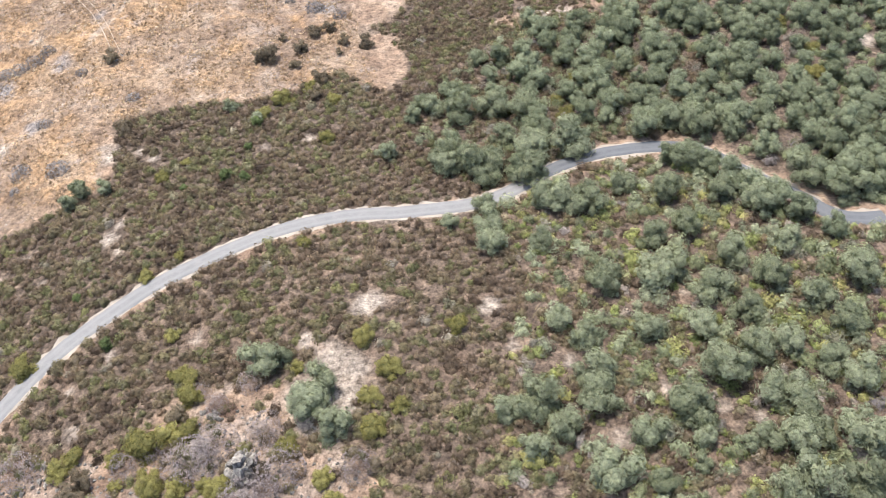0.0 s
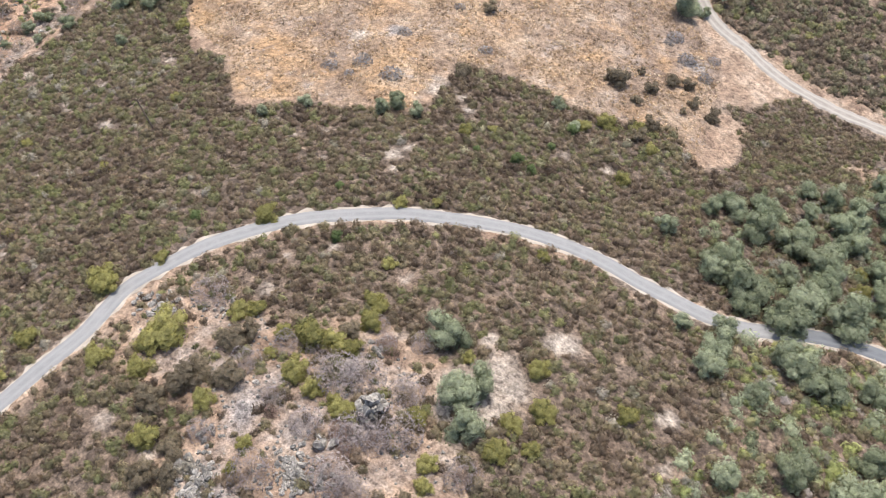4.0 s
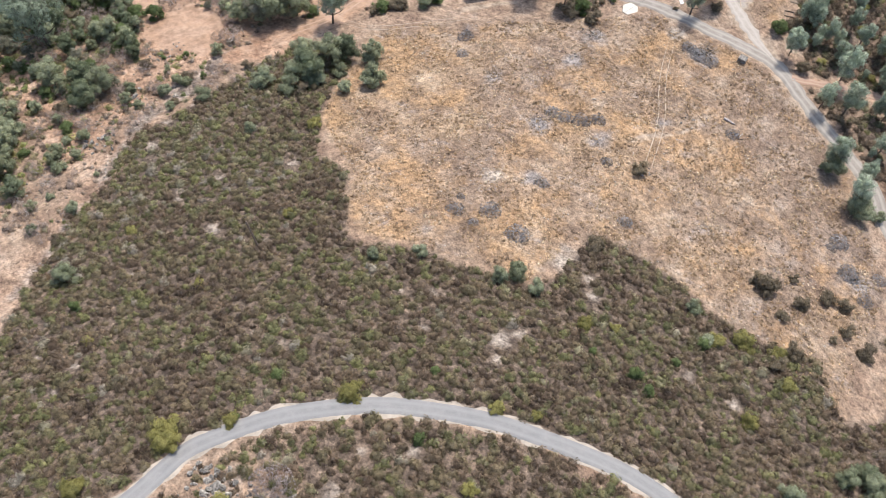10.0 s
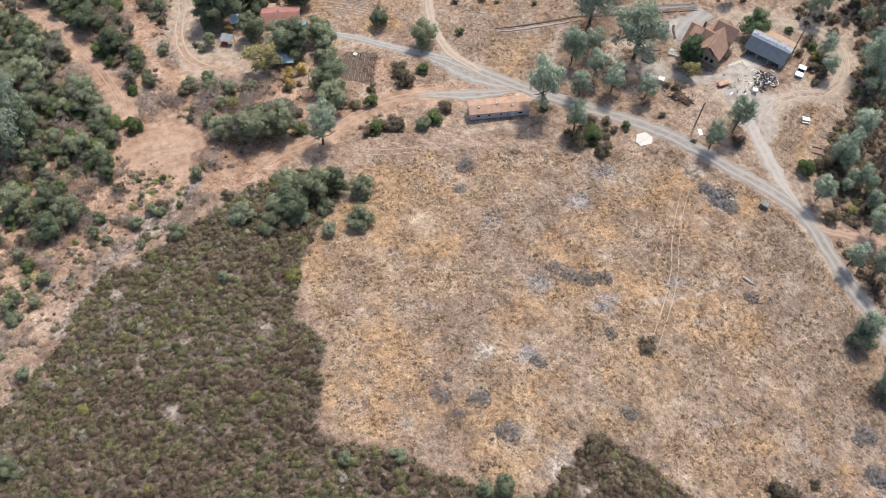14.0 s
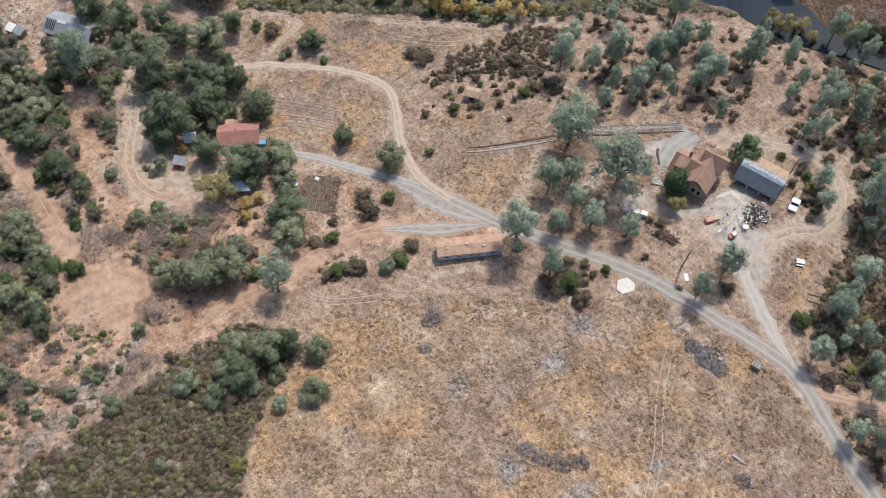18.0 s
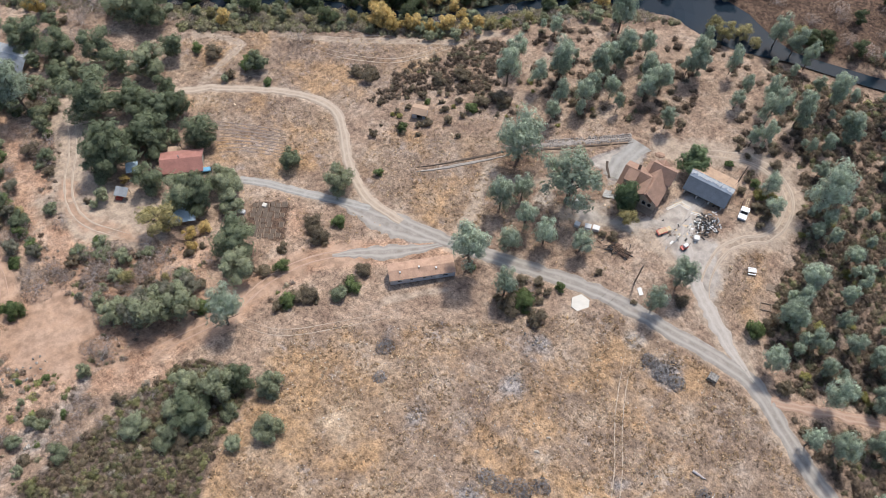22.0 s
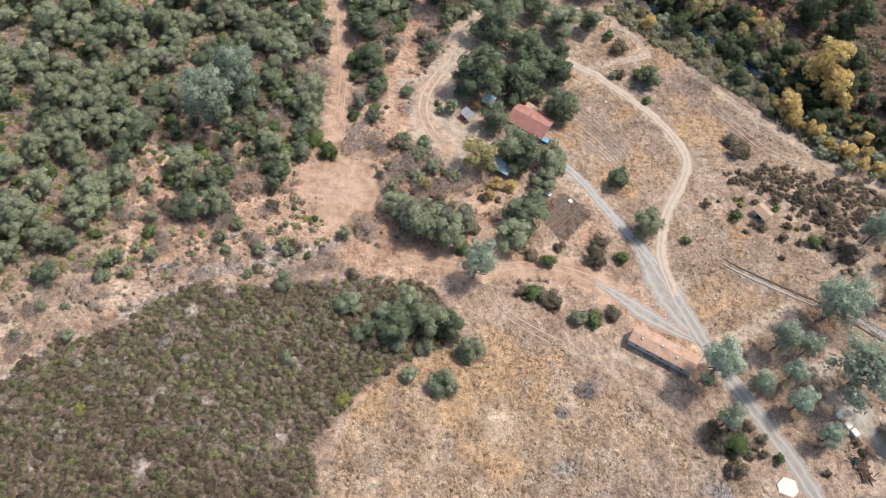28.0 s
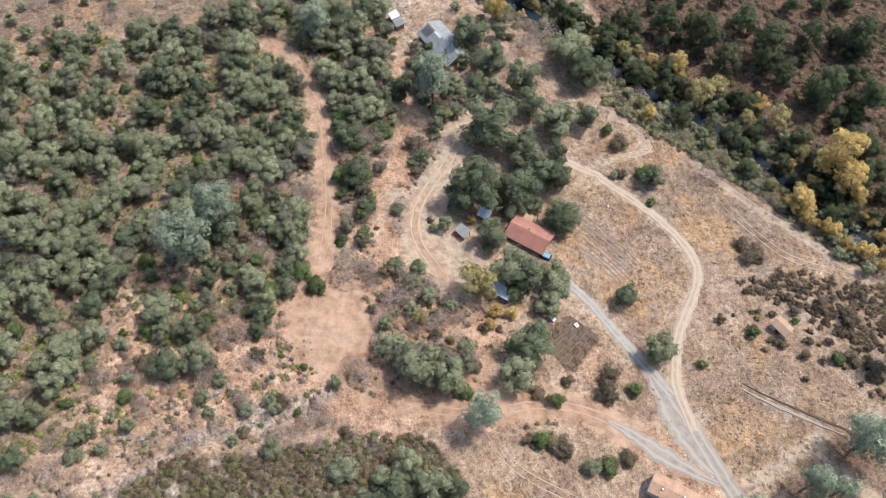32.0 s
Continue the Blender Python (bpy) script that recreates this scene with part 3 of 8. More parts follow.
BARE_NORTH = [(-141.5, 36.5, 1.5), (-146.6, 42.7, 1.2), (-123.7, 34.9, 1.3), (-121.4, 33.4, 1.0), (-130.9, 56.8, 1.2), (-115.3, 56.6, 1.2), (-121.7, 42.9, 1.1), (-136.9, 34.6, 1.0), (-148.3, 49.5, 1.1), (-52.3, 80.4, 1.4), (-55.9, 82.7, 1.2), (-53.9, 63.8, 1.2), (-52.6, 57.4, 1.0), (-55.3, 60.2, 2), (-52.2, 56.9, 1.2), (-108.9, 35.3, 1.5), (-98.8, 40.9, 1), (-69.8, 57.7, 1.2), (-73.3, 52.9, 0.8), (-64.6, 51.7, 0.9), (-83.2, 14.2, 0.9), (-92, -0.7, 0.9), (-94.3, 3.2, 0.8), (-77.1, 1, 1), (-31, 82.1, 1.2), (-23, 84.8, 1.5), (-78.6, 37.2, 0.8), (-75.9, 31.4, 1.2), (-100.7, -1.4, 0.8), (-81.1, 28.6, 0.8), (-108.3, 18.2, 0.8), (-85.7, 53.5, 0.8), (-63.5, 84.2, 1.5), (-141.7, 36.4, 1.3), (-131.5, 56.3, 0.9), (-108.4, 35.1, 1.8), (-115.4, 55.7, 0.8)]
BARE_SOUTH = [(-52.3, 30.8, 1.2), (-50.1, 23.8, 1.4), (-34.6, 38.5, 1.6), (-47.8, 36.4, 1.2), (8.7, 42.4, 1.8), (-9.7, 43.2, 2.2), (-10, 32, 2.2), (-51.7, -4.9, 2), (-42.5, -4.4, 1.6), (-41.9, -14.5, 2.4), (-17.6, 37.5, 1.5), (9.5, 43.2, 1.5), (-8.3, 44, 2), (-9.2, 32.1, 1.3), (19.7, 32.4, 1.5), (12.2, 35.5, 1.5), (31.9, 53, 1), (38.2, 43.6, 1.5), (37.9, 25, 1.3), (42.1, 23.6, 1.1), (24.5, 20.9, 2), (31.5, 28.1, 1.2), (51.9, 18.5, 2.2), (30.3, 125.1, 4), (88.6, 109.1, 3.5)]
YELLOW_GREEN_B = [(-70.9, 9.6, 4.3), (-72.5, -3.5, 3.1), (-49.1, 74.3, 2.3), (-68.4, 18.3, 2.4), (-19.3, 83.7, 3.4), (-38.4, 39, 2.4), (-96.7, 26.7, 2.2), (-118.7, 22.8, 2.5), (-19.2, 96.1, 3), (-24.2, 99.8, 3.2), (-102, 47.9, 2.4), (-122.7, 66.6, 3.7), (-45.1, 78.2, 2), (-97.9, 6.8, 2.2), (-45.7, 50.9, 2.6), (-41, 55, 2.1), (-32.8, 92.1, 3.1)]
CHAP_GREEN_SMALL = [(-70.8, 27.7, 2.5), (-36.9, 73.9, 3.2), (-33.4, 73.5, 2.8), (-56.5, 47.4, 2.1), (-33.7, 89.7, 3.3), (-106.7, 7.8, 2.9), (-68.7, 19, 2.2), (-48.8, 38.2, 2.5), (-34.1, 82.2, 2.2), (-44.2, 71.4, 1.9)]

ASH_PATCHES = [(-81.4, 92.6, 3.4), (-92.6, 106, 4.0), (-81.3, 112.5, 4.0), (-111.2, 109.2, 3.6), (-86, 153, 5.0), (-104, 128, 3.2), (-76.6, 128, 3.0), (-108, 138.5, 4.2), (-24, 129, 4.0), (-148.3, 137.1, 3.6)]
SAND_PATCHES = [(-61.2, 81.4, 3.6), (-86.5, 86, 3.0), (-95, 154, 3.0), (29.5, 123.6, 4.2), (25, 124, 3.0), (-134, 166, 3.5)]

# ---- light ----
SUN_DIR = Vector((-0.47, 0.88, 0.0)).normalized()
SUN_EL = radians(56)
world = bpy.data.worlds.new("sky")
scene.world = world
world.use_nodes = True
wn = world.node_tree
sky = wn.nodes.new("ShaderNodeTexSky")
sky.sky_type = "NISHITA"
sky.sun_disc = False
sky.sun_elevation = SUN_EL
sky.sun_rotation = math.atan2(SUN_DIR.x, SUN_DIR.y)
sky.dust_density = 2.0
wn.links.new(sky.outputs[0], wn.nodes["Background"].inputs[0])
wn.nodes["Background"].inputs[1].default_value = 0.15
sun_data = bpy.data.lights.new("sun", "SUN")
sun_data.energy, sun_data.angle, sun_data.color = 2.55, radians(4.0), (1.0, 0.955, 0.885)
sun = new("sun", sun_data)
sun.matrix_world = look((SUN_DIR.x * 200 * math.cos(SUN_EL), SUN_DIR.y * 200 * math.cos(SUN_EL), 200 * math.sin(SUN_EL)), (0, 0, 0))

# ---- landform ----
# control heights every 50 m, from the river side to the hilltop
NET_VALLEY = [
    [-30, -33, -36, -39, -42, -45, -47, -48, -49, -48],
    [-18, -22, -26, -30, -33, -37, -40, -41, -41, -40],
    [-5, -10, -15, -20, -25, -31, -34, -34, -32, -31],
    [10, 2, -4, -10, -17, -25, -27, -25, -23, -22],
    [28, 17, 7, 0, -7, -17, -16, -14, -14, -16],
]
NET_HILL = [
    [49, 37, 26, 18, 7, -3, -3, -4, -8, -12],
    [72, 61, 51, 39, 20, 5, -2, -3, -8, -12],
    [93, 80, 66, 48, 23, 4, -5, -8, -11, -16],
    [110, 93, 75, 53, 28, 8, -4, -11, -16, -21],
    [124, 104, 82, 58, 34, 14, -1, -11, -19, -26],
    [136, 113, 89, 64, 41, 19, 2, -11, -22, -30],
]
NET = np.array(NET_VALLEY + NET_HILL, float)


def bweights(u):
    return np.stack([(1 - u) ** 3, 3 * u ** 3 - 6 * u ** 2 + 4, -3 * u ** 3 + 3 * u ** 2 + 3 * u + 1, u ** 3], -1) / 6


def along(line, x, y):
    """Distance of points from a polyline."""
    best = np.full(np.shape(x), 1e9)
    for (ax, ay), (bx, by) in zip(line[:-1], line[1:]):
        dx, dy = bx - ax, by - ay
        s = np.clip(((x - ax) * dx + (y - ay) * dy) / (dx * dx + dy * dy + 1e-9), 0, 1)
        best = np.minimum(best, np.hypot(x - ax - s * dx, y - ay - s * dy))
    return best


def inside(poly, x, y):
    res = np.zeros(np.shape(x), bool)
    n = len(poly)
    for i in range(n):
        (ax, ay), (bx, by) = poly[i], poly[(i + 1) % n]
        if ay == by:
            continue
        res ^= ((ay > y) != (by > y)) & (x < (bx - ax) * (y - ay) / (by - ay) + ax)
    return res


WAVES = np.random.RandomState(5).uniform(-1, 1, (4, 9, 4))


def rough(x, y, size, k=0):
    """Cheap smooth noise in about -1..1 with features of that size in metres."""
    z = 0
    for a, b, c, d in WAVES[k]:
        z = z + np.sin((x * a * 2.2 + y * b * 2.2) / size * 2.2 + c * 9) * np.cos((x * b - y * a) / size * 3.1 + d * 9)
    return z / 3.2


def height(x, y, fine=True):
    x, y = np.asarray(x, float), np.asarray(y, float)
    a, b = np.clip((x + 370) / 50, 1, 8.999), np.clip((y + 110) / 50, 1, 7.999)
    i, j = a.astype(int), b.astype(int)
    wx, wy, z = bweights(a - i), bweights(b - j), 0
    for p in range(4):
        for q in range(4):
            z = z + wx[..., p] * wy[..., q] * NET[i - 1 + p, j - 1 + q]
    if fine:
        z = z + 0.12 * rough(x, y, 9) + 0.3 * rough(x, y, 31, 1)
        d = along(RIVER, x, y)
        z = z - 2.2 * np.exp(-(d / 7.0) ** 2)
        d = along(GULLY, x, y)
        z = z - 1.1 * np.exp(-(d / 2.2) ** 2)
    return z


def hz(x, y):
    return float(height(np.array([x]), np.array([y]))[0])


# ---- materials ----
def material(name):
    m = bpy.data.materials.new(name)
    m.use_nodes = True
    nt = m.node_tree
    return m, nt, nt.nodes["Principled BSDF"]


def node(nt, kind, **kw):
    n = nt.nodes.new(kind)
    for k, v in kw.items():
        n.inputs[k].default_value = v
    return n


def noise_tex(nt, scale, detail=6.0, rough_=0.6):
    tc = nt.nodes.new("ShaderNodeTexCoord")
    n = node(nt, "ShaderNodeTexNoise", Scale=scale, Detail=detail, Roughness=rough_)
    nt.links.new(tc.outputs["Object"], n.inputs["Vector"])
    return n


def ramp(nt, src, stops):
    r = nt.nodes.new("ShaderNodeValToRGB")
    e = r.color_ramp.elements
    while len(e) < len(stops):
        e.new(0.5)
    for el, (p, c) in zip(e, stops):
        el.position, el.color = p, (*c, 1) if len(c) == 3 else c
    nt.links.new(src, r.inputs[0])
    return r.outputs[0]


def mix(nt, fac, a, b, blend="MIX"):
    n = nt.nodes.new("ShaderNodeMix")
    n.data_type, n.blend_type = "RGBA", blend
    for sock, v in ((n.inputs[0], fac), (n.inputs[6], a), (n.inputs[7], b)):
        if isinstance(v, bpy.types.NodeSocket):
            nt.links.new(v, sock)
        elif isinstance(v, (int, float)):
            sock.default_value = v
        else:
            sock.default_value = (*v, 1)
    return n.outputs[2]


def bump(nt, bsdf, src, strength, dist):
    b = node(nt, "ShaderNodeBump", Strength=strength, Distance=dist)
    nt.links.new(src, b.inputs["Height"])
    nt.links.new(b.outputs[0], bsdf.inputs["Normal"])


def attr(nt, name):
    a = nt.nodes.new("ShaderNodeAttribute")
    a.attribute_name = name
    return a.outputs["Fac"]


def math_node(nt, op, a, b=0.0):
    n = nt.nodes.new("ShaderNodeMath")
    n.operation = op
    for sock, v in ((n.inputs[0], a), (n.inputs[1], b)):
        if isinstance(v, bpy.types.NodeSocket):
            nt.links.new(v, sock)
        else:
            sock.default_value = v
    return n.outputs[0]


def plain(name, col, roughness=0.8, metal=0.0, scale=3.0, vary=0.25, bump_d=0.0, dark=None):
    """A surface with two scales of variation round one colour."""
    m, nt, b = material(name)
    n1, n2 = noise_tex(nt, scale), noise_tex(nt, scale * 9)
    lo = dark or tuple(c * (1 - vary) for c in col)
    hi = tuple(min(1, c * (1 + vary * 0.8)) for c in col)
    c = ramp(nt, n1.outputs[0], [(0.3, lo), (0.7, hi)])
    c = mix(nt, 0.35, c, ramp(nt, n2.outputs[0], [(0.3, lo), (0.7, hi)]))
    nt.links.new(c, b.inputs["Base Color"])
    b.inputs["Roughness"].default_value, b.inputs["Metallic"].default_value = roughness, metal
    if bump_d:
        bump(nt, b, n2.outputs[0], 0.6, bump_d)
    return m


def leafy(nt, b, col, share, fine=50.0, airy=0.0):
    """Lets part of the light pass through the leaves, and breaks each spray up into leaves and gaps."""
    tr = nt.nodes.new("ShaderNodeBsdfTranslucent")
    nt.links.new(col, tr.inputs[0])
    mx = nt.nodes.new("ShaderNodeMixShader")
    mx.inputs[0].default_value = share
    nt.links.new(b.outputs[0], mx.inputs[1])
    nt.links.new(tr.outputs[0], mx.inputs[2])
    gap = ramp(nt, noise_tex(nt, fine, 1.0, 0.5).outputs[0], [(0.44 + airy, (1, 1, 1)), (0.5 + airy, (0, 0, 0))])
    hole = nt.nodes.new("ShaderNodeBsdfTransparent")
    out = nt.nodes.new("ShaderNodeMixShader")
    nt.links.new(gap, out.inputs[0])
    nt.links.new(mx.outputs[0], out.inputs[1])
    nt.links.new(hole.outputs[0], out.inputs[2])
    nt.links.new(out.outputs[0], nt.nodes["Material Output"].inputs["Surface"])


def foliage(name, dark, light, sheen=None, tint=0.35, airy=0.0):
    """Leaves: varied leaf by leaf and plant by plant; patches paint lit and shaded clumps."""
    m, nt, b = material(name)
    geo = nt.nodes.new("ShaderNodeNewGeometry")
    info = nt.nodes.new("ShaderNodeObjectInfo")
    pale = tuple(0.3 * a + 0.7 * b_ for a, b_ in zip(dark, light))
    deep = tuple(0.68 * a + 0.32 * b_ for a, b_ in zip(dark, light))
    c = mix(nt, geo.outputs["Random Per Island"], deep, pale)
    c2 = mix(nt, info.outputs["Random"], tuple(v * (1 - tint) for v in dark), tuple(min(1, v * (1 + tint * 0.6)) for v in (sheen or light)))
    c = mix(nt, 0.45, c, c2)
    n = noise_tex(nt, 6.0, 3)
    # noise darkens pockets and lightens lobes, shade painted into the leaf colour
    clump_shade = ramp(nt, noise_tex(nt, 9.0, 4, 0.6).outputs[0], [(0.36, (0.55, 0.57, 0.56)), (0.5, (1, 1, 1)), (0.64, (1.45, 1.43, 1.38))])
    c = mix(nt, 1.0, c, clump_shade, "MULTIPLY")
    c = mix(nt, ramp(nt, n.outputs[0], [(0.35, (0, 0, 0)), (0.7, (0.5, 0.5, 0.5))]), c, sheen or light)
    nt.links.new(c, b.inputs["Base Color"])
    b.inputs["Roughness"].default_value = 0.7
    b.inputs["Specular IOR Level"].default_value = 0.25
    leafy(nt, b, c, 0.46, 50.0, airy)
    return m


def brush_mat(name, stops, grey=(0.2, 0.18, 0.15)):
    """Brush whose colour runs through the stops, plant by plant."""
    m, nt, b = material(name)
    geo = nt.nodes.new("ShaderNodeNewGeometry")
    c = ramp(nt, attr(nt, "tint"), stops)
    v = mix(nt, geo.outputs["Random Per Island"], (0.78, 0.78, 0.78), (1.2, 1.18, 1.15))
    c = mix(nt, 1.0, c, v, "MULTIPLY")
    # noise paints dark gaps and light tops into the shrubs
    clump_shade = ramp(nt, noise_tex(nt, 1.2, 3, 0.55).outputs[0], [(0.36, (0.66, 0.66, 0.66)), (0.5, (1.03, 1.03, 1.03)), (0.64, (1.38, 1.36, 1.32))])
    c = mix(nt, 1.0, c, clump_shade, "MULTIPLY")
    own = math_node(nt, "FRACT", math_node(nt, "MULTIPLY", attr(nt, "tint"), 57.3))
    c = mix(nt, 1.0, c, mix(nt, own, (0.75, 0.75, 0.75), (1.2, 1.19, 1.17)), "MULTIPLY")
    tw = math_node(nt, "GREATER_THAN", geo.outputs["Random Per Island"], 0.93)
    c = mix(nt, math_node(nt, "MULTIPLY", tw, 0.3), c, grey)
    nt.links.new(c, b.inputs["Base Color"])
    b.inputs["Roughness"].default_value = 0.75
    b.inputs["Specular IOR Level"].default_value = 0.2
    leafy(nt, b, c, 0.4, 13.0, -0.03)
    return m


def ground_material():
    m, nt, b = material("hillside_ground")
    L = nt.links.new
    big, mid, fine, grain = noise_tex(nt, 0.035, 5), noise_tex(nt, 0.16, 8, 0.65), noise_tex(nt, 1.1, 8, 0.7), noise_tex(nt, 3.0, 5, 0.7)
    soil = ramp(nt, mid.outputs[0], [(0.34, (0.19, 0.132, 0.098)), (0.5, (0.275, 0.2, 0.148)), (0.66, (0.35, 0.275, 0.215))])
    grass = ramp(nt, mid.outputs[0], [(0.34, (0.178, 0.128, 0.094)), (0.45, (0.22, 0.163, 0.121)), (0.55, (0.258, 0.196, 0.147)), (0.66, (0.315, 0.255, 0.202))])
    tone = ramp(nt, big.outputs[0], [(0.36, (0.8, 0.79, 0.83)), (0.5, (1.0, 0.98, 0.97)), (0.64, (1.18, 1.13, 1.02))])
    grass = mix(nt, 0.85, grass, mix(nt, 1.0, grass, tone, "MULTIPLY"))
    gold = ramp(nt, noise_tex(nt, 0.065, 7, 0.66).outputs[0], [(0.5, (0, 0, 0)), (0.62, (0.62, 0.62, 0.62))])
    grass = mix(nt, gold, grass, (0.345, 0.218, 0.115))
    ashy = ramp(nt, noise_tex(nt, 0.19, 7, 0.7).outputs[0], [(0.58, (0, 0, 0)), (0.72, (0.672, 0.7, 0.77))])
    grass = mix(nt, ashy, grass, (0.30, 0.27, 0.26))
    red = ramp(nt, mid.outputs[0], [(0.36, (0.26, 0.16, 0.108)), (0.56, (0.36, 0.245, 0.175)), (0.66, (0.44, 0.33, 0.25))])
    clay = ramp(nt, mid.outputs[0], [(0.36, (0.262, 0.168, 0.113)), (0.64, (0.335, 0.23, 0.165))])
    pale = ramp(nt, fine.outputs[0], [(0.3, (0.235, 0.193, 0.158)), (0.63, (0.345, 0.302, 0.26))])
    litter = ramp(nt, fine.outputs[0], [(0.36, (0.075, 0.058, 0.047)), (0.55, (0.125, 0.096, 0.076)), (0.66, (0.185, 0.146, 0.117))])
    grey = ramp(nt, fine.outputs[0], [(0.36, (0.145, 0.128, 0.12)), (0.64, (0.275, 0.248, 0.235))])
    edge = math_node(nt, "MULTIPLY", math_node(nt, "SUBTRACT", mid.outputs[0], 0.5), 1.4)

    def mask(name, ragged=0.6):
        s = math_node(nt, "ADD", attr(nt, name), math_node(nt, "MULTIPLY", edge, ragged))
        return ramp(nt, s, [(0.3, (0, 0, 0)), (0.65, (1, 1, 1))])
    c = mix(nt, mask("grass"), soil, grass)
    c = mix(nt, mask("litter"), c, litter)
    # dark litter colour that also carries painted shade
    c = mix(nt, mask("duff_shade"), c, ramp(nt, fine.outputs[0], [(0.34, (0.06, 0.041, 0.031)), (0.6, (0.12, 0.08, 0.058)), (0.7, (0.19, 0.135, 0.102))]))
    c = mix(nt, mask("red"), c, red)
    c = mix(nt, mask("dirt", 1.0), c, ramp(nt, fine.outputs[0], [(0.3, (0.27, 0.208, 0.158)), (0.7, (0.345, 0.276, 0.212))]))
    c = mix(nt, mask("grey"), c, grey)
    c = mix(nt, mask("pale"), c, pale)
    speck = ramp(nt, fine.outputs[0], [(0.36, (0.42, 0.4, 0.39)), (0.48, (0.98, 0.98, 0.98)), (0.64, (1.4, 1.36, 1.3))])
    worn = mask("dirt", 1.0)
    c = mix(nt, math_node(nt, "SUBTRACT", 0.8, math_node(nt, "MULTIPLY", worn, 0.55)), c, mix(nt, 1.0, c, speck, "MULTIPLY"))
    bare = mask("clay", 1.3)
    c = mix(nt, bare, c, clay)
    c = mix(nt, mask("court", 0.8), c, ramp(nt, mid.outputs[0], [(0.36, (0.27, 0.235, 0.2)), (0.64, (0.355, 0.315, 0.272))]))
    gr = ramp(nt, grain.outputs[0], [(0.34, (0.46, 0.445, 0.43)), (0.5, (0.91, 0.9, 0.89)), (0.64, (1.3, 1.26, 1.21))])
    patch = ramp(nt, noise_tex(nt, 0.5, 4, 0.55).outputs[0], [(0.36, (0.72, 0.71, 0.71)), (0.5, (1.0, 1.0, 1.0)), (0.64, (1.24, 1.23, 1.2))])
    c = mix(nt, 0.8, c, mix(nt, 1.0, c, patch, "MULTIPLY"))
    smooth = math_node(nt, "MAXIMUM", math_node(nt, "MAXIMUM", bare, mask("court", 0.8)), math_node(nt, "MULTIPLY", worn, 0.8))
    rub = math_node(nt, "SUBTRACT", 1.0, math_node(nt, "MULTIPLY", smooth, 0.75))
    c = mix(nt, math_node(nt, "MULTIPLY", rub, 0.75), c, mix(nt, 1.0, c, gr, "MULTIPLY"))
    L(c, b.inputs["Base Color"])
    b.inputs["Roughness"].default_value = 0.95
    b.inputs["Specular IOR Level"].default_value = 0.1
    h = math_node(nt, "ADD", fine.outputs[0], math_node(nt, "MULTIPLY", grain.outputs[0], 0.4))
    bump(nt, b, math_node(nt, "MULTIPLY", h, rub), 0.9, 0.4)
    return m


def road_material(name, lo, hi, rut, scale=0.6):
    m, nt, b = material(name)
    n1, n2 = noise_tex(nt, scale, 6), noise_tex(nt, 6.0, 6, 0.7)
    c = ramp(nt, n1.outputs[0], [(0.32, lo), (0.68, hi)])
    g = ramp(nt, n2.outputs[0], [(0.3, (0.82, 0.81, 0.8)), (0.7, (1.14, 1.13, 1.12))])
    c = mix(nt, 1.0, c, g, "MULTIPLY")
    s = attr(nt, "across")
    d = math_node(nt, "ABSOLUTE", math_node(nt, "SUBTRACT", math_node(nt, "ABSOLUTE", s), 0.42))
    r = ramp(nt, math_node(nt, "ADD", d, math_node(nt, "MULTIPLY", math_node(nt, "SUBTRACT", n1.outputs[0], 0.5), 0.4)), [(0.05, (1, 1, 1)), (0.24, (0, 0, 0))])
    c = mix(nt, r, c, mix(nt, 0.5, c, rut))
    nt.links.new(c, b.inputs["Base Color"])
    b.inputs["Roughness"].default_value = 0.9
    bump(nt, b, n2.outputs[0], 0.4, 0.05)
    return m


def rock_material():
    """Weathered rock: pale lichen over warm grey, dark cracks, each block of its own tone."""
    m, nt, b = material("lichened_rock")
    info = nt.nodes.new("ShaderNodeObjectInfo")
    n1, n2, n3 = noise_tex(nt, 1.8, 6, 0.65), noise_tex(nt, 5.0, 6, 0.7), noise_tex(nt, 14.0, 4, 0.7)
    c = ramp(nt, n1.outputs[0], [(0.34, (0.09, 0.082, 0.074)), (0.46, (0.2, 0.183, 0.163)), (0.58, (0.29, 0.268, 0.24)), (0.7, (0.40, 0.375, 0.335))])
    c = mix(nt, 1.0, c, ramp(nt, n2.outputs[0], [(0.36, (0.45, 0.44, 0.43)), (0.48, (1, 1, 1)), (0.66, (1.25, 1.24, 1.2))]), "MULTIPLY")
    c = mix(nt, 1.0, c, mix(nt, info.outputs["Random"], (0.6, 0.6, 0.6), (1.3, 1.28, 1.25)), "MULTIPLY")
    nt.links.new(c, b.inputs["Base Color"])
    b.inputs["Roughness"].default_value = 0.95
    bump(nt, b, math_node(nt, "ADD", n2.outputs[0], math_node(nt, "MULTIPLY", n3.outputs[0], 0.5)), 0.9, 0.15)
    return m


M_GROUND = ground_material()
M_ASPHALT = road_material("weathered_asphalt", (0.155, 0.153, 0.152), (0.205, 0.2, 0.195), (0.22, 0.215, 0.207))
M_ASPHALT_DARK = road_material("newer_asphalt", (0.085, 0.09, 0.1), (0.12, 0.124, 0.132), (0.13, 0.132, 0.136))
M_GRAVEL = road_material("grey_gravel", (0.178, 0.154, 0.13), (0.272, 0.244, 0.211), (0.345, 0.315, 0.278))
M_BLUE_GRAVEL = road_material("blue_grey_gravel", (0.19, 0.178, 0.158), (0.3, 0.281, 0.253), (0.335, 0.315, 0.285))
M_DIRT = road_material("pale_dirt", (0.25, 0.19, 0.14), (0.36, 0.29, 0.22), (0.42, 0.35, 0.275))
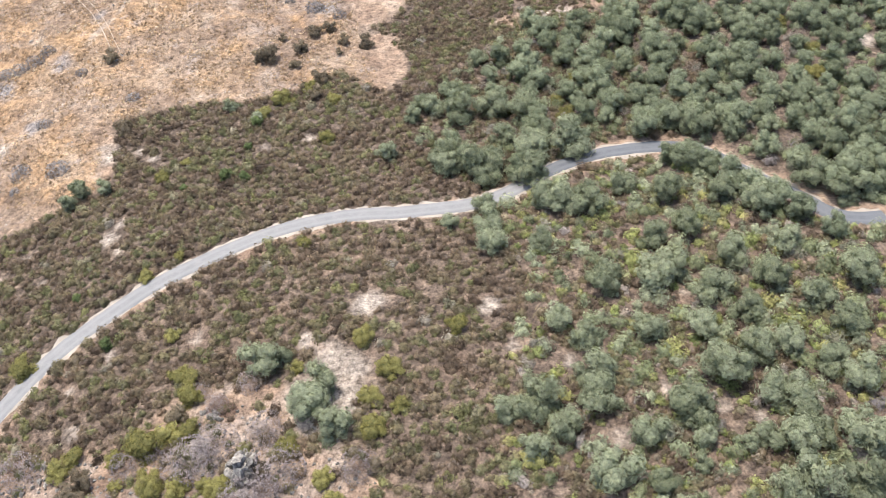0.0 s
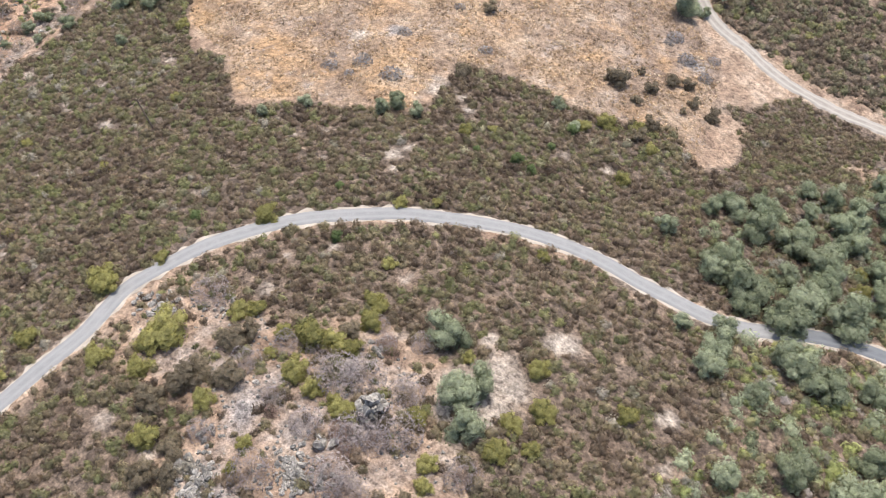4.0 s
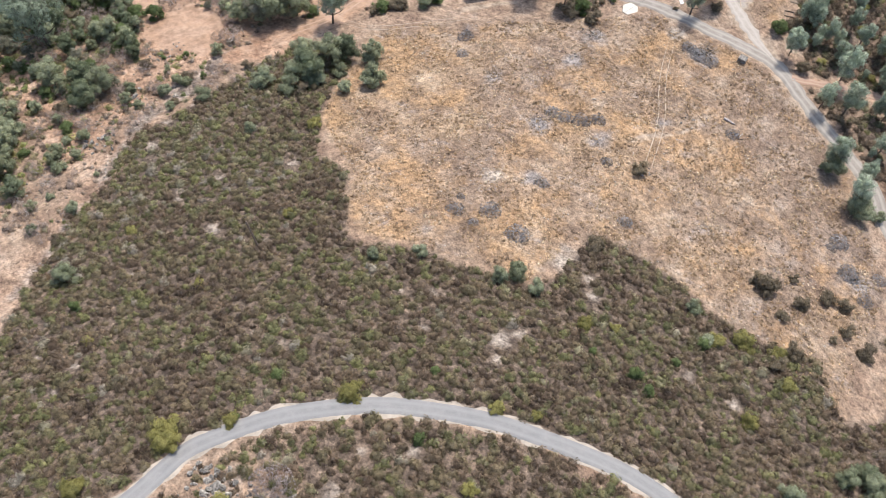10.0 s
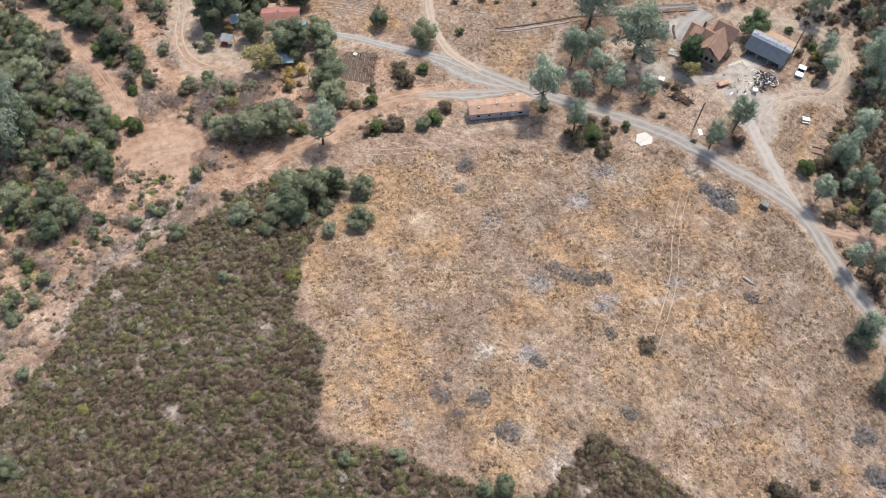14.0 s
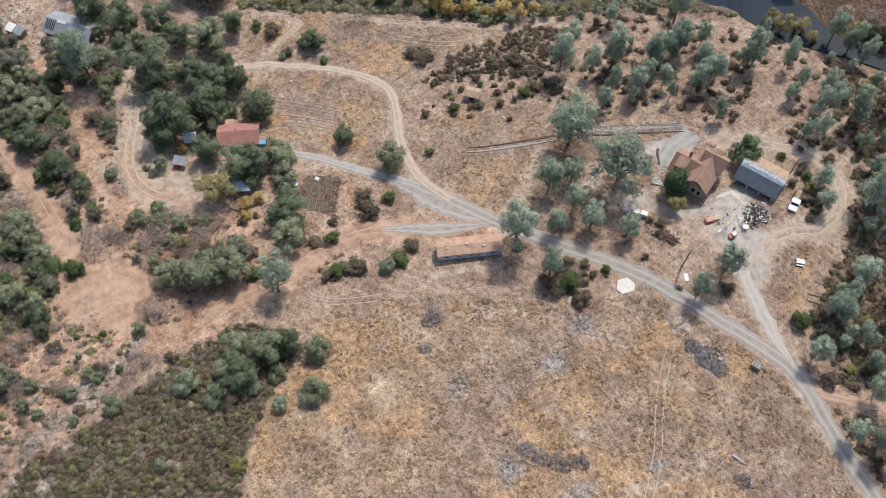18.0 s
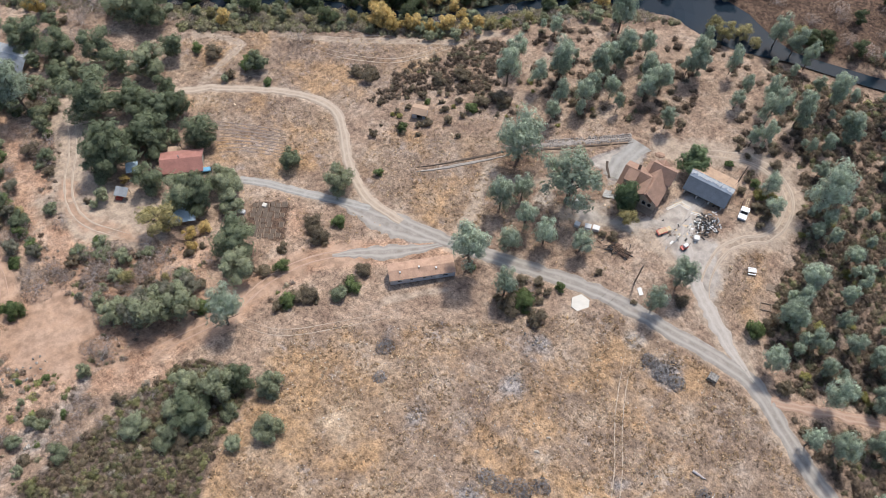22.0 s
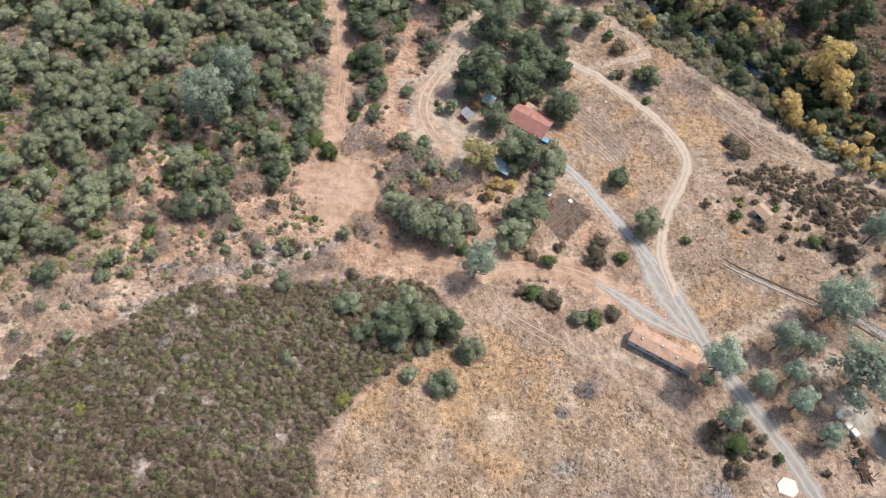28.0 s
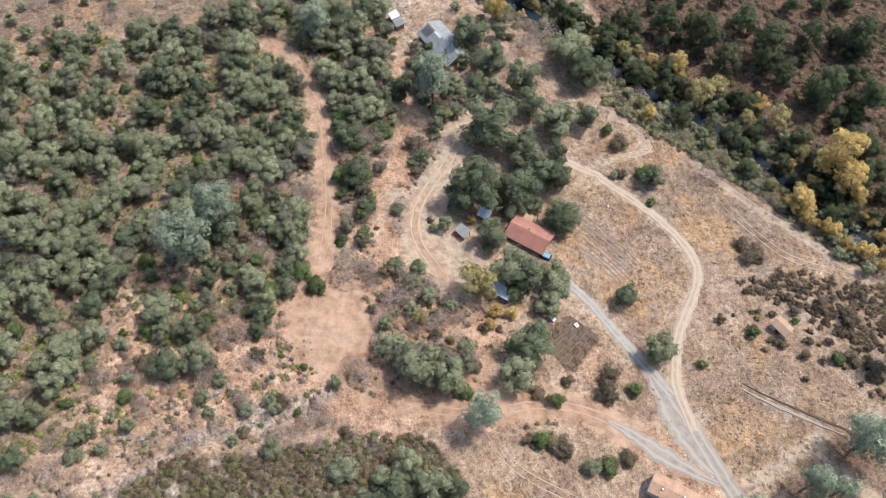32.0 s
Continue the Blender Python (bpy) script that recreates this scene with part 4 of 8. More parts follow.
M_COURT = road_material("pale_court_gravel", (0.28, 0.245, 0.21), (0.36, 0.32, 0.28), (0.38, 0.345, 0.3))
M_RED_DIRT = road_material("red_dirt", (0.255, 0.155, 0.105), (0.345, 0.235, 0.17), (0.39, 0.29, 0.22))
M_SHOULDER = plain("sandy_shoulder", (0.31, 0.265, 0.215), 0.95, scale=0.5, vary=0.4)
M_FURROW = plain("turned_dry_soil", (0.185, 0.142, 0.116), 0.95, scale=0.9, vary=0.35, bump_d=0.08)
M_BARK = plain("grey_brown_bark", (0.11, 0.085, 0.065), 0.9, scale=2, vary=0.4, bump_d=0.03)
M_PALE_BARK = plain("bleached_twigs", (0.34, 0.30, 0.28), 0.9, scale=2, vary=0.3)
M_ROCK = rock_material()
M_PINE = foliage("grey_pine_needles", (0.21, 0.252, 0.172), (0.405, 0.465, 0.342), (0.455, 0.515, 0.398), airy=0.03)
M_OAK = foliage("oak_leaves", (0.077, 0.098, 0.052), (0.18, 0.21, 0.122), (0.215, 0.243, 0.152))
M_SCRUB = foliage("scrub_oak_leaves", (0.135, 0.156, 0.082), (0.28, 0.305, 0.185), (0.325, 0.345, 0.235))
M_HILLOAK = foliage("hillside_oak_leaves", (0.135, 0.16, 0.09), (0.27, 0.3, 0.185), (0.31, 0.335, 0.22))
M_OLIVE = foliage("dusty_olive_leaves", (0.15, 0.165, 0.09), (0.315, 0.338, 0.205), (0.355, 0.372, 0.245))
M_GREYOAK = foliage("grey_brown_oak_leaves", (0.125, 0.122, 0.085), (0.25, 0.242, 0.175), (0.285, 0.272, 0.205), airy=0.02)
M_GREEN = foliage("fresh_green_leaves", (0.065, 0.10, 0.035), (0.16, 0.205, 0.075), (0.18, 0.22, 0.09))
# darker copy of the oak leaves, the far bank's shade put into the colour
M_SHADED_OAK = foliage("shaded_canyon_oak_leaves", (0.042, 0.058, 0.026), (0.105, 0.128, 0.062), (0.12, 0.14, 0.072))
M_FIR = foliage("dark_conifer_leaves", (0.06, 0.10, 0.045), (0.15, 0.20, 0.10), (0.17, 0.22, 0.115))
M_YGREEN = foliage("yellow_green_leaves", (0.135, 0.127, 0.036), (0.275, 0.252, 0.085), (0.33, 0.30, 0.11))
M_YELLOW = foliage("yellow_autumn_leaves", (0.38, 0.26, 0.07), (0.62, 0.46, 0.16), (0.66, 0.51, 0.24))
M_AUTUMN = foliage("fading_leaves", (0.19, 0.17, 0.065), (0.37, 0.325, 0.14), (0.43, 0.37, 0.19))
M_BROWN = foliage("brown_brush_leaves", (0.10, 0.08, 0.055), (0.22, 0.175, 0.12), (0.24, 0.195, 0.13))
M_BARE = foliage("bare_grey_twigs", (0.2, 0.15, 0.12), (0.36, 0.29, 0.245), (0.37, 0.30, 0.26), airy=0.07)
M_ASHGREY = foliage("ash_grey_twigs", (0.14, 0.135, 0.142), (0.29, 0.28, 0.29), (0.32, 0.31, 0.315), airy=0.03)
M_PINK = foliage("bleached_pinkish_twigs", (0.215, 0.178, 0.172), (0.35, 0.298, 0.293), (0.37, 0.318, 0.312), airy=0.0)
M_RUSTY = foliage("rust_red_dead_leaves", (0.16, 0.095, 0.078), (0.29, 0.19, 0.155), (0.32, 0.215, 0.18), airy=0.02)
M_DRYGRASS = brush_mat("dry_grass_tufts", [(0.0, (0.2, 0.145, 0.098)), (0.25, (0.31, 0.22, 0.14)), (0.6, (0.41, 0.295, 0.175)), (1.0, (0.55, 0.46, 0.345))], (0.3, 0.22, 0.15))
M_CHAMISE = brush_mat("chaparral_leaves", [(0.0, (0.105, 0.076, 0.055)), (0.3, (0.18, 0.135, 0.096)), (0.55, (0.175, 0.149, 0.09)), (0.7, (0.15, 0.154, 0.075)), (0.84, (0.205, 0.203, 0.09)), (1.0, (0.30, 0.27, 0.22))], (0.28, 0.25, 0.225))
M_MANZANITA = brush_mat("dark_brush_leaves", [(0.0, (0.115, 0.086, 0.066)), (0.45, (0.178, 0.14, 0.103)), (0.72, (0.165, 0.168, 0.095)), (0.84, (0.225, 0.22, 0.095)), (1.0, (0.28, 0.24, 0.195))])
M_THICKET = brush_mat("river_thicket_leaves", [(0.0, (0.18, 0.162, 0.115)), (0.35, (0.26, 0.242, 0.165)), (0.6, (0.235, 0.238, 0.12)), (0.8, (0.30, 0.28, 0.185)), (1.0, (0.42, 0.36, 0.16))])
M_GREENBRUSH = brush_mat("green_scrub_leaves", [(0.0, (0.30, 0.27, 0.26)), (0.12, (0.22, 0.215, 0.165)), (0.25, (0.19, 0.215, 0.115)), (0.5, (0.265, 0.295, 0.185)), (0.66, (0.32, 0.345, 0.235)), (0.8, (0.25, 0.285, 0.11)), (1.0, (0.38, 0.365, 0.15))])
M_TWIGS = brush_mat("dry_twig_scrub", [(0.0, (0.14, 0.105, 0.08)), (0.3, (0.25, 0.195, 0.155)), (0.6, (0.35, 0.29, 0.245)), (0.8, (0.21, 0.205, 0.11)), (1.0, (0.16, 0.19, 0.08))])
M_LOWSCRUB = brush_mat("mixed_low_scrub_leaves", [(0.0, (0.36, 0.32, 0.30)), (0.2, (0.26, 0.22, 0.16)), (0.42, (0.27, 0.245, 0.135)), (0.6, (0.25, 0.27, 0.10)), (0.8, (0.22, 0.265, 0.10)), (1.0, (0.40, 0.37, 0.16))])

# ---- builders ----
def mesh_from(name, verts, faces_n, mat, tint=None, normals=None):
    """A mesh of separate polygons of faces_n corners each; verts in face order."""
    me = bpy.data.meshes.new(name)
    n = len(verts)
    f = n // faces_n
    me.vertices.add(n)
    me.vertices.foreach_set("co", np.asarray(verts, np.float32).ravel())
    me.loops.add(n)
    me.loops.foreach_set("vertex_index", np.arange(n, dtype=np.int32))
    me.polygons.add(f)
    me.polygons.foreach_set("loop_start", np.arange(0, n, faces_n, dtype=np.int32))
    me.polygons.foreach_set("loop_total", np.full(f, faces_n, np.int32))
    if tint is not None:
        a = me.attributes.new("tint", "FLOAT", "POINT")
        a.data.foreach_set("value", np.asarray(tint, np.float32))
    if normals is not None:
        a = me.attributes.new("custom_normal", "FLOAT_VECTOR", "POINT")
        a.data.foreach_set("vector", np.asarray(normals, np.float32).ravel())
    me.materials.append(mat)
    me.update()
    return me


AIRY = {"grey_pine_needles", "yellow_autumn_leaves", "fading_leaves"}


def soft_normals(normals, corners, rs, jitter=0.28):
    """Normals that round a mass of leaves, with some unrest."""
    n = normals + rs.normal(size=normals.shape) * jitter
    n = n / (np.linalg.norm(n, axis=1)[:, None] + 1e-9)
    return np.repeat(n, corners, axis=0)


def part(name, bm, mat, parent=None, label=""):
    me = bpy.data.meshes.new(name)
    bm.to_mesh(me)
    bm.free()
    me.materials.append(mat)
    ob = new(name, me)
    if parent:
        ob.parent = parent
    if label:
        ob["label"] = label
    return ob


def add_box(bm, x0, x1, y0, y1, z0, z1):
    v = [bm.verts.new((x, y, z)) for z in (z0, z1) for x, y in ((x0, y0), (x1, y0), (x1, y1), (x0, y1))]
    for f in ((3, 2, 1, 0), (4, 5, 6, 7), (0, 1, 5, 4), (1, 2, 6, 5), (2, 3, 7, 6), (3, 0, 4, 7)):
        bm.faces.new([v[i] for i in f])
    return v


def box(x0, x1, y0, y1, z0, z1, bevel=0.0):
    bm = bmesh.new()
    add_box(bm, x0, x1, y0, y1, z0, z1)
    if bevel:
        bmesh.ops.bevel(bm, geom=bm.edges[:], offset=bevel, segments=1, affect="EDGES")
    return bm


def add_slab(bm, pts, thick):
    """A sheet through the corner points, thick downwards."""
    top = [bm.verts.new(p) for p in pts]
    low = [bm.verts.new((p[0], p[1], p[2] - thick)) for p in pts]
    bm.faces.new(top)
    bm.faces.new(low[::-1])
    n = len(pts)
    for i in range(n):
        bm.faces.new((top[i], low[i], low[(i + 1) % n], top[(i + 1) % n]))


def slab(pts, thick):
    bm = bmesh.new()
    add_slab(bm, pts, thick)
    bmesh.ops.recalc_face_normals(bm, faces=bm.faces[:])
    return bm


def tube(pts, radii, sides=6):
    """A tapered limb through points, closed at its end."""
    bm = bmesh.new()
    add_tube(bm, pts, radii, sides)
    return bm


def add_tube(bm, pts, radii, sides=6):
    rings = []
    for k, (p, r) in enumerate(zip(pts, radii)):
        p = Vector(p)
        d = Vector(pts[min(k + 1, len(pts) - 1)]) - Vector(pts[max(k - 1, 0)])
        q = d.to_track_quat("Z", "Y")
        rings.append([bm.verts.new(p + q @ Vector((r * math.cos(2 * math.pi * i / sides), r * math.sin(2 * math.pi * i / sides), 0))) for i in range(sides)])
    for a, b in zip(rings[:-1], rings[1:]):
        for i in range(sides):
            bm.faces.new((a[i], a[(i + 1) % sides], b[(i + 1) % sides], b[i]))
    bm.faces.new(rings[-1])
    bm.faces.new(rings[0][::-1])


def sphere_dirs(rs, n):
    v = rs.normal(size=(n, 3))
    return v / np.linalg.norm(v, axis=1)[:, None]


def cards(rs, centers, normals, size, corners=4, flat=0.72):
    """Leaf sprays: small leaning polygons at the centres, facing roughly along the normals."""
    n = len(centers)
    nrm = normals * flat + sphere_dirs(rs, n) * (1 - flat)
    nrm /= np.linalg.norm(nrm, axis=1)[:, None] + 1e-9
    u = np.cross(nrm, sphere_dirs(rs, n))
    u /= np.linalg.norm(u, axis=1)[:, None] + 1e-9
    v = np.cross(nrm, u)
    s = size * rs.uniform(0.6, 1.3, n)
    out = np.zeros((n, corners, 3))
    for k in range(corners):
        a = 2 * math.pi * k / corners
        j = rs.uniform(0.65, 1.25, n)
        out[:, k] = centers + (u * (math.cos(a) * s * j)[:, None] + v * (math.sin(a) * s * j * 0.8)[:, None]) + nrm * (rs.uniform(-0.25, 0.25, n) * s)[:, None]
    return out


PHI = (1 + 5 ** 0.5) / 2
ICO = np.array([(-1, PHI, 0), (1, PHI, 0), (-1, -PHI, 0), (1, -PHI, 0), (0, -1, PHI), (0, 1, PHI), (0, -1, -PHI), (0, 1, -PHI), (PHI, 0, -1), (PHI, 0, 1), (-PHI, 0, -1), (-PHI, 0, 1)]) / math.hypot(1, PHI)
ICO_FACES = np.array([(0, 11, 5), (0, 5, 1), (0, 1, 7), (0, 7, 10), (0, 10, 11), (1, 5, 9), (5, 11, 4), (11, 10, 2), (10, 7, 6), (7, 1, 8), (3, 9, 4), (3, 4, 2), (3, 2, 6), (3, 6, 8), (3, 8, 9), (4, 9, 5), (2, 4, 11), (6, 2, 10), (8, 6, 7), (9, 8, 1)])


def lobe_core(rs, c, r, dome=False):
    """The dense inside of a lobe of leaves: corners and normals of its triangles."""
    v = ICO * rs.uniform(0.85, 1.15, (12, 1))
    f = ICO_FACES
    if dome:
        f = f[ICO[f][:, :, 2].max(1) > 0.1]
        v = np.concatenate([v[:, :2], np.maximum(v[:, 2:], -0.15)], 1)
    return (np.asarray(c) + v * r)[f].reshape(-1, 3), ICO[f].reshape(-1, 3)


def crown_mesh(name, seed, lobes, per, size, mat, lo=0.3, hi=1.0, wide=0.5, spread=0.3, cone=0.0):
    """A crown of leafy lobes in unit size: about 1 wide, from lo to hi high."""
    rs = np.random.RandomState(seed)
    cs, ns, core = [], [], []
    per = int(per * 0.8)
    for k in range(lobes):
        t = (k + 0.5) / lobes
        a = k * 2.4 + rs.uniform(-0.5, 0.5)
        zc = lo + (hi - lo) * (0.12 + 0.76 * rs.uniform())
        rel = (zc - lo) / (hi - lo)
        rad = wide * (math.sqrt(max(0.05, 1 - (2 * rel - 0.85) ** 2 * 0.8)) if not cone else (1.05 - cone * rel))
        d = rad * math.sqrt(t) * rs.uniform(0.65, 1.0) * 0.78
        c = np.array([math.cos(a) * d, math.sin(a) * d, zc])
        r = spread * rs.uniform(0.55, 1.1) * np.array([1, 1, 0.75])
        nrm = sphere_dirs(rs, per)
        nrm[:, 2] = np.where(nrm[:, 2] < -0.35, -nrm[:, 2], nrm[:, 2])
        cs.append(c + nrm * r * rs.uniform(0.72, 1.04, per)[:, None])
        ns.append(nrm)
        core.append(lobe_core(rs, c, r * (0.74 if mat.name not in AIRY else 0.5)))
    q = cards(rs, np.concatenate(cs), np.concatenate(ns), size * 1.12, 3)
    allc = np.concatenate(cs)
    ball = allc - np.array([0, 0, lo + (hi - lo) * 0.3])
    ball /= np.linalg.norm(ball, axis=1)[:, None] + 1e-9
    nn = soft_normals(np.concatenate(ns) * 0.8 + ball * 0.32, 3, rs, 0.2)
    return mesh_from(name, np.concatenate([q.reshape(-1, 3)] + [k[0] for k in core]), 3, mat, normals=np.concatenate([nn] + [k[1] for k in core]))


def limb_mesh(name, seed, mat, top=0.55, limbs=5, r=0.035, lean=0.0, reach=0.3, sides=6, stems=1):
    rs = np.random.RandomState(seed)
    bm = bmesh.new()
    for s in range(stems):
        a0 = rs.uniform(0, 6.28)
        off = 0.0 if stems == 1 else 0.12
        base = Vector((off * math.cos(a0) * 0.4, off * math.sin(a0) * 0.4, -0.06))
        fork = Vector((lean * 0.5 + off * math.cos(a0), off * math.sin(a0), top * 0.55))
        tip = Vector((lean + rs.uniform(-0.05, 0.05), rs.uniform(-0.05, 0.05), top * 1.25))
        add_tube(bm, [base, (base + fork) / 2 + Vector((rs.uniform(-0.02, 0.02), 0, 0)), fork, tip], [r * 1.25, r, r * 0.75, r * 0.25], sides)
        for k in range(limbs):
            a = k * 6.28 / limbs + rs.uniform(-0.5, 0.5)
            st = base.lerp(fork, rs.uniform(0.65, 1.0)) if k % 2 else fork.lerp(tip, rs.uniform(0, 0.5))
            en = st + Vector((math.cos(a) * reach, math.sin(a) * reach, rs.uniform(0.1, 0.32)))
            md = st.lerp(en, 0.5) + Vector((0, 0, -0.03))
            add_tube(bm, [st, md, en], [r * 0.5, r * 0.35, r * 0.12], 4 if sides > 4 else 3)
    me = bpy.data.meshes.new(name)
    bm.to_mesh(me)
    bm.free()
    me.materials.append(mat)
    return me


def haze_mesh(name, seed, mat, twigs=60, sprays=420, wide=0.5, tall=0.55, thick=0.008, size=0.028):
    """A dead bush: thin twigs with a haze of fine dry sprays at their tips."""
    rs = np.random.RandomState(seed)
    a, e = rs.uniform(0, 6.28, sprays), rs.uniform(0.05, 1.0, sprays)
    d = np.stack([np.cos(a) * wide * np.sqrt(e), np.sin(a) * wide * np.sqrt(e), tall * np.sqrt(np.clip(1.02 - e, 0, 1)) * rs.uniform(0.55, 1.05, sprays) + 0.03], -1)
    lump = 1 + 0.16 * np.sin(a * 3 + seed) * np.sin(e * 7)
    q = cards(rs, d * lump[:, None], d / (np.linalg.norm(d, axis=1)[:, None] + 1e-9), size, 4, 0.4)
    quads = [q.reshape(-1, 3)]
    nn = [soft_normals(d / (np.linalg.norm(d, axis=1)[:, None] + 1e-9), 4, rs)]
    for k in range(twigs):
        p = d[rs.randint(sprays)] * rs.uniform(0.85, 1.05)
        m = p * rs.uniform(0.0, 0.4) + rs.normal(size=3) * 0.02
        s = np.cross(p - m, rs.normal(size=3))
        s = s / (np.linalg.norm(s) + 1e-9) * thick
        quads.append(np.array([m - s, m + s, p + s * 0.5, p - s * 0.5]))
        nn.append(np.tile(p / (np.linalg.norm(p) + 1e-9), (4, 1)))
    return mesh_from(name, np.concatenate(quads), 4, mat, normals=np.concatenate(nn))


KINDS = {}


def kind(name, crowns, limbs, label, category, group="", stretch=1.0, crown_name="crown", limb_name="trunk"):
    KINDS[name] = dict(crowns=crowns, limbs=limbs, label=label, category=category, group=group, stretch=stretch, made={}, crown_name=crown_name, limb_name=limb_name)


plant_rs = np.random.RandomState(11)


def plant(name, x, y, width, tall=None, turn=None, lean=0.0, label=""):
    k = KINDS[name]
    v = plant_rs.randint(len(k["crowns"]))
    turn = plant_rs.uniform(0, 360) if turn is None else turn
    tall = tall or width * k["stretch"] * plant_rs.uniform(0.88, 1.15)
    m = pose(x, y, hz(x, y) - 0.05, lean, 0, turn) @ Matrix.Diagonal((width, width * plant_rs.uniform(0.88, 1.1), tall, 1))
    if v in k["made"]:
        first = k["made"][v].scale
        ob = copy_thing(k["made"][v], m @ Matrix.Diagonal((1 / first[0], 1 / first[1], 1 / first[2], 1)))
    else:
        ob = new(name)
        c = new(k["crown_name"], k["crowns"][v])
        c.parent = ob
        if k["limbs"]:
            t = new(k["limb_name"], k["limbs"][v % len(k["limbs"])])
            t.parent = ob
        ob.matrix_basis = m
        tagged(ob, k["label"], k["category"], k["group"])
        k["made"][v] = ob
    if label:
        ob["label"] = label
    return ob


def plants(name, rows, **kw):
    for x, y, d in rows:
        plant(name, x, y, d, **kw)

# ---- ground ----
def axis(lo, hi, step, far):
    mid = np.arange(lo, hi + 0.01, step)
    out = []
    d, s = 0.0, step
    while d < far:
        s *= 1.35
        d += s
        out.append(d)
    return np.concatenate([lo - np.array(out[::-1]), mid, hi + np.array(out)])


def soft(poly, x, y, edge=3.0):
    """1 inside an outline, 0 outside, with a soft edge."""
    d = along(poly + poly[:1], x, y)
    s = np.where(inside(poly, x, y), d, -d)
    return np.clip(0.5 + s / (2 * edge), 0, 1)


CHAPARRAL_NORTH = CHAPARRAL_A + CHAPARRAL_A2


def build_ground():
    gx, gy = axis(-312, 92, 1.5, 2200), axis(-52, 286, 1.5, 2200)
    X, Y = np.meshgrid(gx, gy, indexing="ij")
    Z = height(X, Y)
    nx, ny = X.shape
    me = bpy.data.meshes.new("ground")
    co = np.stack([X, Y, Z], -1).reshape(-1, 3)
    idx = np.arange(nx * ny).reshape(nx, ny)
    f = np.stack([idx[:-1, :-1], idx[1:, :-1], idx[1:, 1:], idx[:-1, 1:]], -1).reshape(-1, 4)
    me.vertices.add(len(co))
    me.vertices.foreach_set("co", co.astype(np.float32).ravel())
    me.loops.add(f.size)
    me.loops.foreach_set("vertex_index", f.astype(np.int32).ravel())
    me.polygons.add(len(f))
    me.polygons.foreach_set("loop_start", np.arange(0, f.size, 4, dtype=np.int32))
    me.polygons.foreach_set("loop_total", np.full(len(f), 4, np.int32))
    me.polygons.foreach_set("use_smooth", np.ones(len(f), bool))
    x, y = X.ravel(), Y.ravel()
    zone = {}
    zone["grass"] = np.maximum.reduce([soft(p, x, y, 4) for p in (MEADOW, FIELD_WEST, FIELD_NORTH, FIELD_MID, DRIVE_YARD, NORTH_OPEN)])
    zone["litter"] = np.maximum.reduce([0.42 * soft(FOREST, x, y, 6), 0.6 * soft(RIVER_NEAR, x, y, 3), 0.4 * soft(NORTH_OPEN, x, y, 4), 0.2 * soft(FIELD_WEST, x, y, 3), 0.16 * soft(FIELD_NORTH, x, y, 3), 0.1 * soft(FIELD_MID, x, y, 3), 0.6 * soft(THICKET, x, y, 3), 0.6 * soft(BRUSH_SOUTHEAST, x, y, 4), 1.0 * soft(CHAPARRAL_NORTH, x, y, 2), 0.62 * soft(CHAPARRAL_B, x, y, 3), 1.0 * soft(SCRUB_OAK, x, y, 3), 0.5 * soft(SCRUB_OAK_B, x, y, 3), 0.45 * soft(BRUSH_EAST, x, y, 4), 0.5 * soft(BRUSH_EAST_B, x, y, 4), 0.2 * soft(BRUSH_RIDGE, x, y, 4), 0.8 * soft(BRUSH_GAP, x, y, 3)])
    zone["litter"] *= 1 - np.maximum(soft(KNOLL, x, y, 3), 0.8 * soft(GLADE, x, y, 4))
    zone["red"] = np.maximum.reduce([0.7 * soft(GLADE, x, y, 4), 0.75 * soft(RED_BANK, x, y, 4), 0.6 * soft(WEST_SLOPE, x, y, 5), 1.0 * soft(YARD, x, y, 5), 0.35 * np.clip(1 - along(FIREBREAK, x, y) / 8, 0, 1), 0.5 * np.clip(1 - along(GULLY, x, y) / 14, 0, 1), 0.24 * soft(CHAPARRAL_B, x, y, 4) * (1 - soft(KNOLL, x, y, 4)), 0.15 * soft(CHAPARRAL_NORTH, x, y, 3)])
    # dark litter on the river banks, with their shade painted in; garden soil too
    zone["duff_shade"] = np.maximum.reduce([0.95 * soft(FAR_BANK, x, y, 3), 0.95 * soft(FAR_BANK_B, x, y, 3), 0.95 * soft(FAR_BANK_C, x, y, 3), 0.7 * np.clip(1 - along(RIVER, x, y) / 9, 0, 1), 1.3 * soft(GARDEN, x, y, 0.8)])
    zone["pale"] = np.maximum.reduce([0.58 * soft(SANDY, x, y, 3), 0.12 * soft(KNOLL, x, y, 4), 0.55 * np.clip(1 - along(PAVED, x, y) / 4.0, 0, 1), 0.45 * soft(VINE_PLOT, x, y, 4), 0.5 * np.clip(1 - along(GULLY, x, y) / 6, 0, 1)])
    zone["grey"] = np.maximum.reduce([0.58 * soft(KNOLL, x, y, 5) * (0.75 + 0.4 * rough(x, y, 8, 1)), 1.1 * soft(GRAVEL_PAD, x, y, 1.2), 0.55 * np.clip(1 - along(GULLY, x, y) / 4, 0, 1)])
    zone["clay"] = np.maximum(0.95 * soft(RED_CLEARING, x, y, 2.0), 0.6 * soft(RED_BANK, x, y, 4) * (rough(x, y, 14, 2) > 0.1))
    for a, c, r in BARE_NORTH + BARE_SOUTH:
        zone["pale"] = np.maximum(zone["pale"], 0.7 * np.exp(-(np.hypot(x - a, y - c) / (r * 1.15)) ** 2))
